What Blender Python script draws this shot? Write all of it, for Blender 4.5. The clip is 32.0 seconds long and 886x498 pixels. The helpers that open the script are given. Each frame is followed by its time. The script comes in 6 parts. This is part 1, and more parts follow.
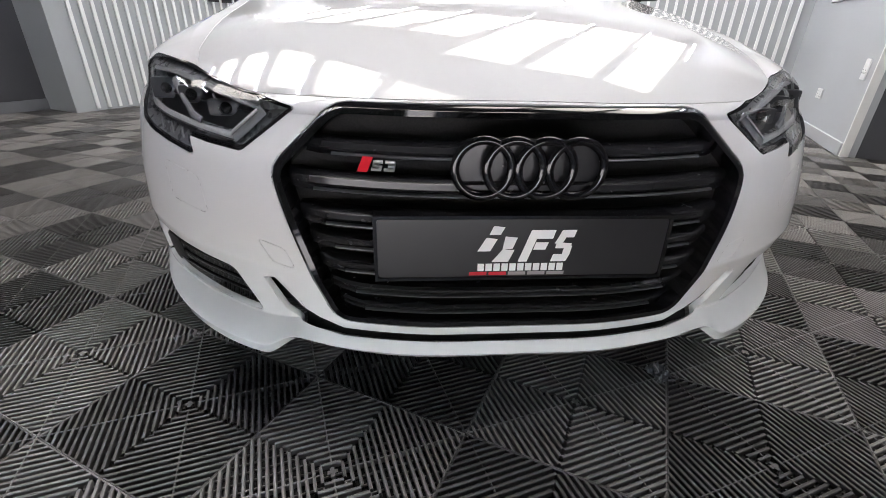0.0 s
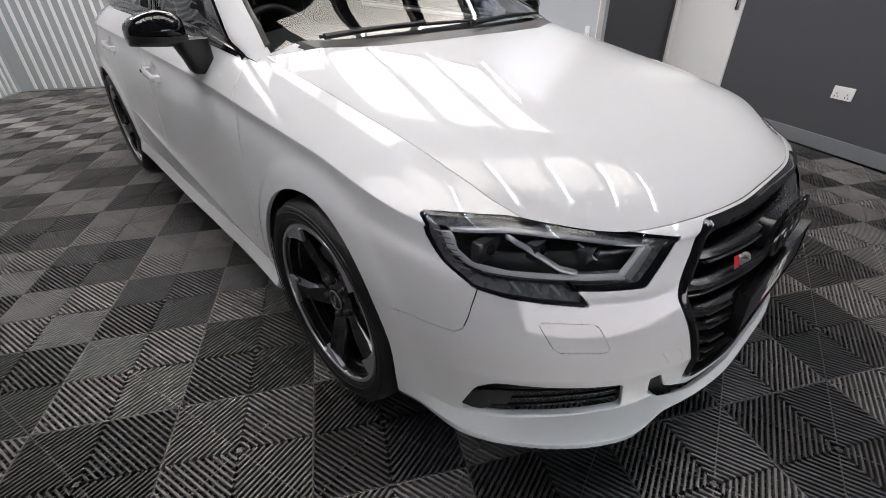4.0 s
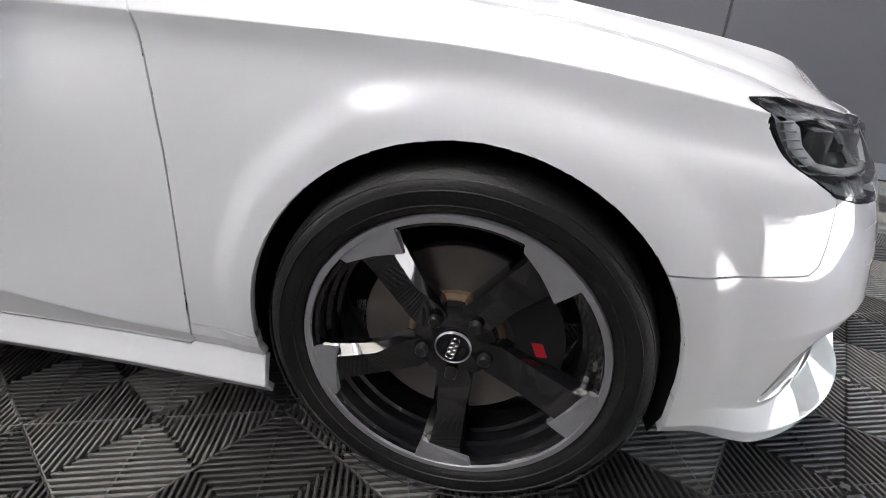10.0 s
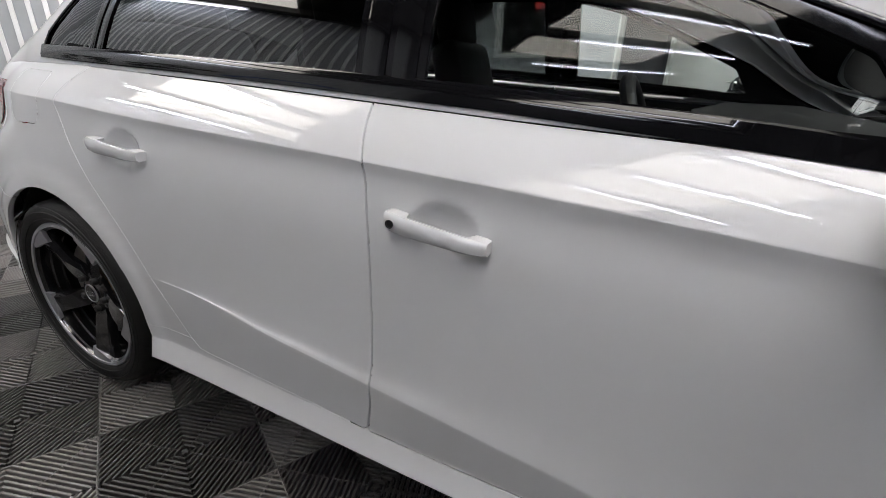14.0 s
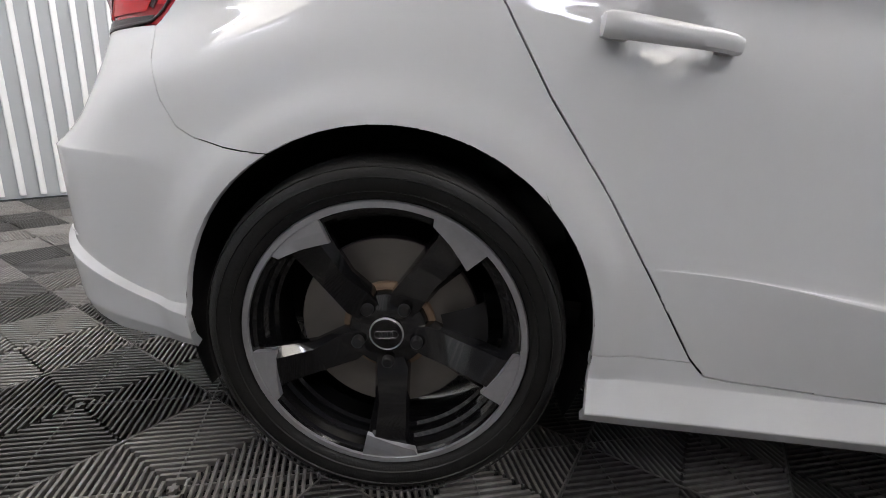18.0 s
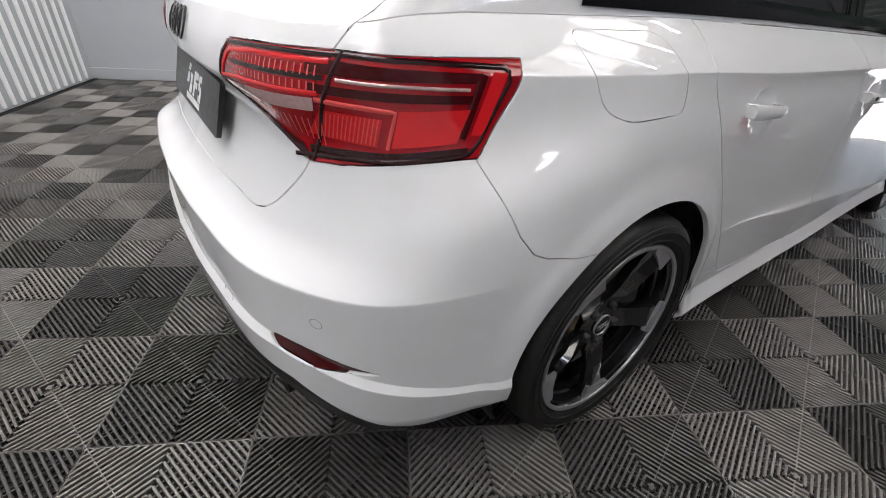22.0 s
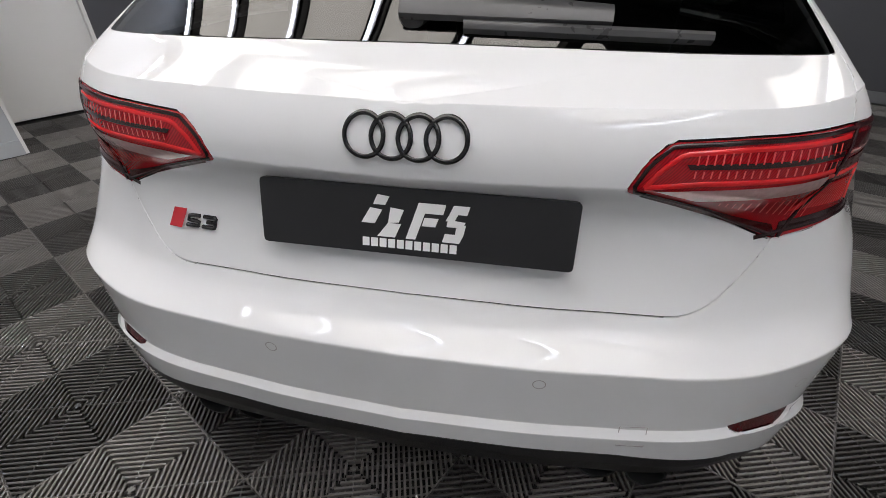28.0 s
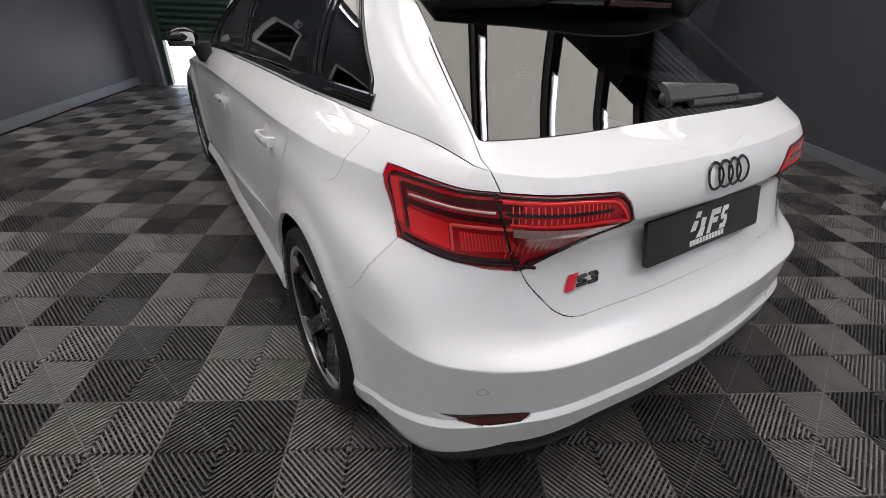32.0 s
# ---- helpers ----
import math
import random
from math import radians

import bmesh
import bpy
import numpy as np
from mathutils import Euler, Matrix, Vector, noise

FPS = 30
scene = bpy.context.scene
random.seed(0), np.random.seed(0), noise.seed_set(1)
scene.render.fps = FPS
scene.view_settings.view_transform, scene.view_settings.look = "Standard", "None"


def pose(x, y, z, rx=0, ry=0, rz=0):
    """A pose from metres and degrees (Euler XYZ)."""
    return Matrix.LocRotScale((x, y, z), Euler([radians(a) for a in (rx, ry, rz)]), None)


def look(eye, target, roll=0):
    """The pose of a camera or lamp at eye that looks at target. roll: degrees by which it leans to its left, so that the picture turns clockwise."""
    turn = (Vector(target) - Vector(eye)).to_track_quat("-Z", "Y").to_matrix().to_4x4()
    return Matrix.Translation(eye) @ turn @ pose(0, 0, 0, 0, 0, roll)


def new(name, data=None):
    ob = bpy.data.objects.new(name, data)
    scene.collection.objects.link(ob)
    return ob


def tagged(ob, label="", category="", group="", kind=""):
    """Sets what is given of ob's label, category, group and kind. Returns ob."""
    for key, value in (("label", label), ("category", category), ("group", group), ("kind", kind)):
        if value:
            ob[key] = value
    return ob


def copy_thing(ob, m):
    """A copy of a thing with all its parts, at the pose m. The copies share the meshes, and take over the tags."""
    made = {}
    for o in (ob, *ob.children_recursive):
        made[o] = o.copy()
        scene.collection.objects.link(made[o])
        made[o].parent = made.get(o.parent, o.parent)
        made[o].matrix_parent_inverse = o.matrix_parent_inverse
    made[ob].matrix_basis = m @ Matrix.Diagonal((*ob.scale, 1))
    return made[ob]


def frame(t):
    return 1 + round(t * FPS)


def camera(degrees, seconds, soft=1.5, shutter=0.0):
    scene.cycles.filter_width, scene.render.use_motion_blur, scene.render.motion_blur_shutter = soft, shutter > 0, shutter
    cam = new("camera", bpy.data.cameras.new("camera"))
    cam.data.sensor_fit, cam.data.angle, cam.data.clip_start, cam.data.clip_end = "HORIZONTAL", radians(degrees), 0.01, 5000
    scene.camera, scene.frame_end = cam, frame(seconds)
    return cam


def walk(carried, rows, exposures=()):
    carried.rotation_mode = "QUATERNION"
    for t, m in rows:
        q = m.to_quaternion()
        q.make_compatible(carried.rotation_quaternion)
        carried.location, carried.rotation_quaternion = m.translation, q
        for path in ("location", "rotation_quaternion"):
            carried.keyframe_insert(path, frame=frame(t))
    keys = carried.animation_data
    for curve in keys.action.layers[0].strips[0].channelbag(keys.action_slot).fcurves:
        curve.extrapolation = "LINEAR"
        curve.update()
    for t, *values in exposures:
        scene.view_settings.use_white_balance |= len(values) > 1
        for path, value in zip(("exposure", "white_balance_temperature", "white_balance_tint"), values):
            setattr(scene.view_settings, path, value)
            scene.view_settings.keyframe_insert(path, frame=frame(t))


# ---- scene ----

EXPOSURES = [(0, 2.89, 6450, 12), (1, 2.75, 6450, 12), (2, 2.81, 6450, 12), (3.5, 2.65, 6450, 12), (6, 2.42, 6450, 12), (7, 2.42, 6450, 12), (8, 2.73, 6450, 12), (9, 3.59, 6450, 12), (10, 3.57, 6450, 12), (11, 2.81, 6450, 12), (13, 2.7, 6450, 12), (15.5, 2.57, 6450, 12), (17, 2.57, 6450, 12), (18, 2.88, 6450, 12), (19, 3.21, 6450, 12), (20.5, 2.95, 6450, 12), (22, 2.68, 6450, 12), (23, 2.49, 6450, 12), (28, 2.05, 6450, 12), (30, 2.04, 6450, 12), (32, 2.06, 6450, 12)]
cam = camera(90.5, 32.0, soft=0.5)
PATH = [
    (0, (-0.208, -1.545, 0.774), (-0.046, 0.244, -0.106), 1.7),
    (0.5, (-0.367, -1.502, 0.803), (-0.112, 0.274, -0.081), 0.7),
    (1, (-0.521, -1.449, 0.819), (-0.144, 0.286, -0.102), 0.3),
    (1.5, (-0.682, -1.367, 0.823), (-0.149, 0.308, -0.13), -0.3),
    (2, (-0.848, -1.285, 0.821), (-0.135, 0.311, -0.15), -0.0),
    (2.5, (-1.002, -1.168, 0.889), (-0.125, 0.287, -0.166), -0.8),
    (3, (-1.084, -1.01, 0.978), (-0.09, 0.349, -0.102), -3.2),
    (3.5, (-1.175, -0.951, 1.039), (-0.095, 0.341, -0.038), -2.1),
    (5.5, (-1.555, -1.047, 1.251), (-0.272, 0.172, 0.319), -1.0),
    (6, (-1.495, -0.876, 1.201), (-0.159, 0.26, 0.239), -1.0),
    (6.5, (-1.447, -0.663, 1.167), (0.001, 0.297, 0.176), 0.4),
    (7, (-1.483, -0.475, 1.141), (0.097, 0.298, 0.189), 0.5),
    (7.5, (-1.464, -0.302, 1.069), (0.244, 0.253, 0.19), 0.4),
    (8, (-1.416, -0.180, 0.883), (0.363, 0.164, 0.038), 0.7),
    (8.5, (-1.4415, -0.098, 0.706), (0.364, 0.097, -0.116), 1.5),
    (9, (-1.453, -0.075, 0.622), (0.375, 0.088, -0.156), 1.6),
    (9.5, (-1.446, -0.070, 0.619), (0.372, 0.158, -0.176), 1.2),
    (10, (-1.4285, -0.092, 0.771), (0.349, 0.245, -0.072), 0.7),
    (10.5, (-1.425, -0.114, 0.927), (0.34, 0.355, 0.112), 1.4),
    (11, (-1.442, -0.006, 0.947), (0.289, 0.579, 0.133), 1.3),
    (11.5, (-1.454, 0.154, 0.969), (0.247, 0.818, 0.153), 1.3),
    (12, (-1.489, 0.306, 1.005), (0.19, 1.027, 0.191), 1.4),
    (12.5, (-1.506, 0.458, 1.023), (0.156, 1.226, 0.219), 1.3),
    (13, (-1.47, 0.663, 1.036), (0.184, 1.461, 0.243), 1.2),
    (13.5, (-1.465, 0.853, 1.038), (0.194, 1.649, 0.253), 1.6),
    (14, (-1.472, 1.077, 1.031), (0.198, 1.864, 0.263), 2.0),
    (14.5, (-1.468, 1.256, 1.029), (0.214, 2.032, 0.274), 2.0),
    (15, (-1.437, 1.464, 1.044), (0.254, 2.227, 0.296), 2.3),
    (15.5, (-1.424, 1.646, 1.059), (0.273, 2.403, 0.319), 2.4),
    (17.5, (-1.483, 2.426, 0.903), (0.411, 2.623, 0.292), 4.5),
    (18, (-1.533, 2.515, 0.689), (0.384, 2.588, 0.124), 4.3),
    (18.5, (-1.554, 2.58, 0.607), (0.365, 2.558, 0.045), 4.8),
    (19, (-1.562, 2.6, 0.615), (0.337, 2.505, -0.006), 5.8),
    (19.5, (-1.587, 2.714, 0.775), (0.263, 2.542, 0.033), 6.1),
    (20, (-1.592, 2.864, 0.895), (0.199, 2.579, 0.05), 5.7),
    (20.5, (-1.508, 3.069, 0.924), (0.193, 2.606, -0.022), 5.7),
    (21, (-1.451, 3.226, 0.962), (0.14, 2.567, -0.055), 5.3),
    (21.5, (-1.392, 3.382, 1.007), (0.071, 2.525, -0.054), 4.9),
    (22, (-1.265, 3.483, 1.051), (0.086, 2.461, -0.013), 3.9),
    (22.5, (-1.205, 3.627, 1.127), (0.083, 2.472, 0.123), 2.7),
    (23, (-1.205, 3.814, 1.231), (0.052, 2.553, 0.319), 1.2),
    (23.5, (-1.301, 3.979, 1.306), (-0.057, 2.654, 0.471), 0.3),
    (24, (-1.347, 4.068, 1.318), (-0.143, 2.701, 0.491), -0.2),
    (24.5, (-1.266, 4.04, 1.282), (-0.177, 2.613, 0.402), -0.5),
    (26.5, (-0.662, 3.87, 1.133), (-0.071, 2.298, 0.046), -0.9),
    (27, (-0.491, 3.897, 1.137), (-0.009, 2.3, 0.034), -0.4),
    (27.5, (-0.336, 3.928, 1.137), (0.037, 2.3, 0.037), 0.2),
    (28, (-0.163, 3.918, 1.143), (0.123, 2.281, 0.031), 0.3),
    (28.5, (0.017, 3.908, 1.147), (0.176, 2.268, 0.014), 1.0),
    (29, (0.182, 3.911, 1.136), (0.197, 2.273, -0.012), 1.8),
    (29.5, (0.372, 3.931, 1.134), (0.228, 2.307, -0.025), 2.8),
    (30, (0.535, 3.902, 1.114), (0.239, 2.306, -0.054), 3.4),
    (30.5, (0.699, 3.836, 1.128), (0.205, 2.3, -0.054), 4.4),
    (31, (0.84, 3.799, 1.131), (0.161, 2.31, -0.02), 4.2),
    (31.5, (1.012, 3.781, 1.169), (0.178, 2.325, 0.08), 3.4),
    (32, (1.146, 3.808, 1.282), (0.19, 2.378, 0.262), 3.0),
]
walk(cam, [(t, look(eye, target, roll)) for t, eye, target, roll in PATH], exposures=EXPOSURES)

# ---- sky and sun ----
world = bpy.data.worlds.new("world")
scene.world = world
world.use_nodes = True
_sky = world.node_tree.nodes.new("ShaderNodeTexSky")
_sky.sky_type, _sky.sun_disc, _sky.sun_elevation, _sky.sun_rotation = "NISHITA", False, radians(48), radians(200)
_bg = world.node_tree.nodes["Background"]
world.node_tree.links.new(_sky.outputs[0], _bg.inputs[0])
_bg.inputs[1].default_value = 0.15
sun = new("sun", bpy.data.lights.new("sun", "SUN"))
sun.data.energy, sun.data.angle, sun.data.color = 5.0, radians(0.5), (1.0, 0.95, 0.88)
sun.matrix_world = look((0, 0, 20), (4, 7, 0))


# ---- materials ----
def material(name, color, rough=0.5, metal=0.0, coat=0.0, vary=0.0, scale=8.0, bump=0.0, bump_scale=60.0, emit=0.0, emit_color=None, spec=0.5, per_object=0.0):
    """A Principled material with noise in colour and roughness at two scales and a fine bump."""
    m = bpy.data.materials.new(name)
    m.use_nodes = True
    nt = m.node_tree
    b = nt.nodes["Principled BSDF"]
    b.inputs["Base Color"].default_value = (*color, 1)
    b.inputs["Roughness"].default_value = rough
    b.inputs["Metallic"].default_value = metal
    b.inputs["Coat Weight"].default_value = coat
    b.inputs["Coat Roughness"].default_value = 0.03
    b.inputs["Specular IOR Level"].default_value = spec
    if emit:
        b.inputs["Emission Color"].default_value = (*(emit_color or color), 1)
        b.inputs["Emission Strength"].default_value = emit
    if vary or bump or per_object:
        co = nt.nodes.new("ShaderNodeTexCoord")
        n1, n2 = nt.nodes.new("ShaderNodeTexNoise"), nt.nodes.new("ShaderNodeTexNoise")
        for n, s in ((n1, scale), (n2, bump_scale)):
            n.inputs["Scale"].default_value, n.inputs["Detail"].default_value = s, 5.0
            nt.links.new(co.outputs["Object"], n.inputs["Vector"])
        if vary or per_object:
            mix = nt.nodes.new("ShaderNodeMath")
            mix.operation = "MULTIPLY_ADD"
            nt.links.new(n1.outputs["Fac"], mix.inputs[0])
            mix.inputs[1].default_value, mix.inputs[2].default_value = 2 * vary, 1 - vary
            last = mix
            if per_object:
                info = nt.nodes.new("ShaderNodeObjectInfo")
                add = nt.nodes.new("ShaderNodeMath")
                add.operation = "MULTIPLY_ADD"
                nt.links.new(info.outputs["Random"], add.inputs[0])
                add.inputs[1].default_value, add.inputs[2].default_value = 2 * per_object, 1 - per_object
                mul = nt.nodes.new("ShaderNodeMath")
                mul.operation = "MULTIPLY"
                nt.links.new(mix.outputs[0], mul.inputs[0])
                nt.links.new(add.outputs[0], mul.inputs[1])
                last = mul
            hsv = nt.nodes.new("ShaderNodeHueSaturation")
            hsv.inputs["Color"].default_value = (*color, 1)
            nt.links.new(last.outputs[0], hsv.inputs["Value"])
            nt.links.new(hsv.outputs[0], b.inputs["Base Color"])
            rr = nt.nodes.new("ShaderNodeMath")
            rr.operation = "MULTIPLY_ADD"
            nt.links.new(n2.outputs["Fac"], rr.inputs[0])
            rr.inputs[1].default_value, rr.inputs[2].default_value = rough * 0.5, rough * 0.75
            nt.links.new(rr.outputs[0], b.inputs["Roughness"])
        if bump:
            bp = nt.nodes.new("ShaderNodeBump")
            bp.inputs["Strength"].default_value, bp.inputs["Distance"].default_value = bump, 0.002
            nt.links.new(n2.outputs["Fac"], bp.inputs["Height"])
            nt.links.new(bp.outputs[0], b.inputs["Normal"])
    return m


def glass(name, tint, rough=0.0, ior=1.5):
    """A thin pane: tinted see-through with mirror gloss by Fresnel."""
    m = bpy.data.materials.new(name)
    m.use_nodes = True
    nt = m.node_tree
    nt.nodes.remove(nt.nodes["Principled BSDF"])
    out = nt.nodes["Material Output"]
    tr, gl, fr, mx = (nt.nodes.new(k) for k in ("ShaderNodeBsdfTransparent", "ShaderNodeBsdfGlossy", "ShaderNodeFresnel", "ShaderNodeMixShader"))
    tr.inputs[0].default_value = (*tint, 1)
    gl.inputs["Roughness"].default_value = rough
    fr.inputs["IOR"].default_value = ior
    nt.links.new(fr.outputs[0], mx.inputs[0])
    nt.links.new(tr.outputs[0], mx.inputs[1])
    nt.links.new(gl.outputs[0], mx.inputs[2])
    nt.links.new(mx.outputs[0], out.inputs[0])
    return m


M = {}
M["paint"] = material("white_paint", (.69, .695, .705), .45, 0, 1.0, vary=.015, scale=3.0, spec=0.0)
M["black_gloss"] = material("black_gloss", (.006, .006, .007), .08)
M["trim_black"] = material("black_trim", (.006, .006, .007), .10, spec=.35)
M["black_plastic"] = material("black_plastic", (.012, .012, .013), .45, vary=.2, scale=30, bump=.15, bump_scale=600)
M["liner"] = material("arch_liner", (.010, .010, .010), .85, vary=.3, bump=.3, bump_scale=300)
M["rubber"] = material("tyre_rubber", (.012, .0118, .0115), .52, vary=.5, scale=22, bump=.5, bump_scale=220, spec=.35)
M["rim_black"] = material("rim_black", (.008, .008, .009), .14, 0, .8)
M["rim_silver"] = material("rim_machined", (.42, .42, .44), .34, .6, vary=.1, scale=90, bump=.1, bump_scale=500)
M["disc"] = material("brake_disc", (.22, .20, .18), .40, .5, vary=.25, scale=14)
M["rust"] = material("disc_bell", (.24, .16, .10), .7, .1, vary=.4, scale=40)
M["chrome"] = material("chrome", (.75, .75, .76), .12, 1.0)
M["satin"] = material("satin_silver", (.48, .49, .50), .35, .8)
M["red_badge"] = material("red_badge", (.60, .015, .03), .3, 0, .5)
M["lamp_dark"] = material("lamp_housing", (.07, .073, .078), .3, .3)
M["lamp_grey"] = material("lamp_bezel", (.58, .59, .61), .22, .5, vary=.1, scale=60)
M["lamp_rib"] = material("lamp_side_reflector", (.20, .205, .215), .28, .3, vary=.15, scale=90)
M["drl"] = material("light_guide", (.78, .79, .80), .2, 0, .5)
M["red_lens"] = material("red_lens", (.36, .002, .006), .10, 0, .3, vary=.25, scale=40)
M["red_dark"] = material("dark_red_lens", (.045, .001, .002), .10, vary=.25, scale=60, spec=.4)
M["red_bright"] = material("bright_red_reflector", (.62, .010, .014), .15, 0, .3)
M["red_pale"] = material("pale_red_rib", (.66, .06, .06), .2, 0, .3)
M["lens_rim"] = material("black_lens_rim", (.02, .003, .004), .12, spec=.5)
M["clear_lens"] = material("clear_lens", (.58, .36, .35), .15, .3, 1.0, vary=.3, scale=120)
M["grille_black"] = material("grille_black", (.016, .016, .018), .25, vary=.15, scale=20)
_nt = M["red_lens"].node_tree
_wave = _nt.nodes.new("ShaderNodeTexWave")
_wave.bands_direction = "DIAGONAL"
_wave.inputs["Scale"].default_value, _wave.inputs["Distortion"].default_value = 120.0, .8
_ramp = _nt.nodes.new("ShaderNodeMix")
_ramp.data_type = "RGBA"
_ramp.inputs[6].default_value, _ramp.inputs[7].default_value = (.22, .0015, .004, 1), (.38, .003, .009, 1)
_co = _nt.nodes.new("ShaderNodeTexCoord")
_nt.links.new(_co.outputs["Object"], _wave.inputs["Vector"])
_nt.links.new(_wave.outputs["Fac"], _ramp.inputs[0])
_nt.links.new(_ramp.outputs[2], _nt.nodes["Principled BSDF"].inputs["Base Color"])
M["wiper_grey"] = material("wiper_black", (.05, .05, .052), .3, vary=.15, scale=40)
M["plate"] = material("plate_black", (.013, .013, .015), .34, vary=.15, scale=20)
M["white_print"] = material("white_print", (.82, .82, .82), .5)
M["grey_print"] = material("grey_print", (.30, .28, .28), .5)
M["windscreen"] = glass("clear_glass", (.72, .76, .74))
M["privacy"] = glass("privacy_glass", (.15, .165, .16), 0.0, 1.85)
M["side_glass"] = glass("side_glass", (.70, .74, .72))
M["lens_glass"] = glass("lamp_glass", (.93, .94, .95))
M["interior"] = material("interior_trim", (.02, .02, .021), .6, vary=.25, scale=20, bump=.3, bump_scale=400)
M["leather"] = material("black_leather", (.025, .025, .027), .45, vary=.25, scale=15, bump=.3, bump_scale=300)
M["headlining"] = material("headlining", (.03, .03, .032), .9, vary=.15, scale=30)
M["wall_dark"] = material("dark_grey_wall_paint", (.062, .064, .074), .58, vary=.10, scale=1.3, bump=.25, bump_scale=90)
M["wall_light"] = material("light_grey_wall_paint", (.44, .46, .485), .6, vary=.05, scale=1.2, bump=.2, bump_scale=90)
M["slat"] = material("white_slat_paint", (.78, .79, .79), .5, vary=.05, scale=4)
M["slat_back"] = material("grey_panel_paint", (.36, .38, .395), .6, vary=.06, scale=2)
M["white_gloss"] = material("white_gloss_paint", (.78, .78, .77), .4, vary=.04, scale=3, bump=.05)
M["skirting"] = material("skirting_paint", (.16, .165, .18), .5, vary=.1, scale=5)
M["socket"] = material("white_plastic", (.80, .80, .80), .35)
M["roller"] = material("green_shutter_paint", (.020, .043, .029), .32, .1, vary=.3, scale=6)
M["steel_dark"] = material("dark_steel", (.02, .022, .024), .5, .3, vary=.3, scale=10)
M["ceiling"] = material("dark_ceiling", (.020, .021, .024), .9, vary=.15, scale=1.0)
M["cream"] = material("cream_roof_lining", (.55, .49, .38), .8, vary=.10, scale=2.5)
M["beam"] = material("black_beam", (.015, .015, .017), .6, vary=.2, scale=6)
M["tile_grey"] = material("grey_tile_plastic", (.158, .149, .141), .38, vary=.34, scale=9, bump=.25, bump_scale=500, per_object=.16, spec=.6)
M["tile_black"] = material("black_tile_plastic", (.045, .0424, .0405), .38, vary=.34, scale=9, bump=.25, bump_scale=500, per_object=.16, spec=.6)
M["subfloor"] = material("sub_floor", (.012, .012, .012), .9, vary=.4, scale=6)
M["concrete"] = material("yard_concrete", (.48, .46, .455), .85, vary=.12, scale=1.5, bump=.4, bump_scale=40)
M["tube"] = material("lit_tube", (1, 1, 1), .5, emit=4.8, emit_color=(.90, .935, 1.06))
M["skylight"] = material("skylight_sheet", (.8, .78, .7), .5, emit=.78, emit_color=(1.0, .945, .85))
M["red_metal"] = material("red_enamel", (.52, .015, .012), .3, 0, .6, vary=.06, scale=10)
M["paper"] = material("label_paper", (.72, .68, .66), .6, vary=.05, scale=20)
M["hose"] = material("black_hose", (.012, .012, .013), .5, vary=.2, scale=30)
M["cloudy"] = material("cloudy_white_plastic", (.68, .69, .70), .4, vary=.05, scale=10)
M["blue_band"] = material("blue_plastic", (.08, .32, .58), .4, vary=.05, scale=10)
M["graphic"] = material("black_wall_graphic", (.010, .010, .012), .5, vary=.1, scale=6)
M["blue_graphic"] = material("blue_wall_graphic", (.03, .12, .42), .5, vary=.1, scale=6)
M["desk"] = material("pale_desk", (.62, .60, .60), .45, vary=.05, scale=4)
M["green_print"] = material("green_print", (.03, .35, .08), .5)
M["yard_car_silver"] = material("silver_car_paint", (.35, .36, .38), .35, .5, .8, vary=.05, scale=3)
M["yard_car_dark"] = material("dark_car_paint", (.06, .05, .055), .35, .3, .8, vary=.05, scale=3)

# ---- the car's body surface: half a car, x > 0, nose towards -y, front axle at y = 0 ----
def pchip(xk, yk, x):
    """Monotone cubic through the knots."""
    xk, yk, x = np.asarray(xk, float), np.asarray(yk, float), np.asarray(x, float)
    h, d = np.diff(xk), np.diff(yk) / np.diff(xk)
    m = np.zeros(len(xk))
    m[0], m[-1] = d[0], d[-1]
    for i in range(1, len(xk) - 1):
        if d[i - 1] * d[i] > 0:
            w1, w2 = 2 * h[i] + h[i - 1], h[i] + 2 * h[i - 1]
            m[i] = (w1 + w2) / (w1 / d[i - 1] + w2 / d[i])
    k = np.clip(np.searchsorted(xk, x) - 1, 0, len(h) - 1)
    u = (x - xk[k]) / h[k]
    return ((1 + 2 * u) * (1 - u) ** 2 * yk[k] + u * (1 - u) ** 2 * h[k] * m[k]
            + u * u * (3 - 2 * u) * yk[k + 1] + u * u * (u - 1) * h[k] * m[k + 1])


def catmull(xk, yk, x):
    """Smooth cubic through the knots, with the slopes of the neighbours."""
    xk, yk, x = np.asarray(xk, float), np.asarray(yk, float), np.asarray(x, float)
    m, h = np.gradient(yk, xk), np.diff(xk)
    k = np.clip(np.searchsorted(xk, x) - 1, 0, len(h) - 1)
    u = (x - xk[k]) / h[k]
    return ((1 + 2 * u) * (1 - u) ** 2 * yk[k] + u * (1 - u) ** 2 * h[k] * m[k]
            + u * u * (3 - 2 * u) * yk[k + 1] + u * u * (u - 1) * h[k] * m[k + 1])


# the outline in plan, from the middle of the nose round the side to the middle of the tail
PLAN_X = [0, .20, .36, .55, .72, .815, .868, .888, .878, .870, .868, .870, .866, .864, .874, .848, .768, .60, .30, 0]
PLAN_Y = [-.880, -.873, -.840, -.765, -.628, -.505, -.36, 0, .37, .60, .95, 1.35, 1.75, 2.15, 2.63, 3.0, 3.25, 3.365, 3.42, 3.435]
STATIONS = list(range(20))

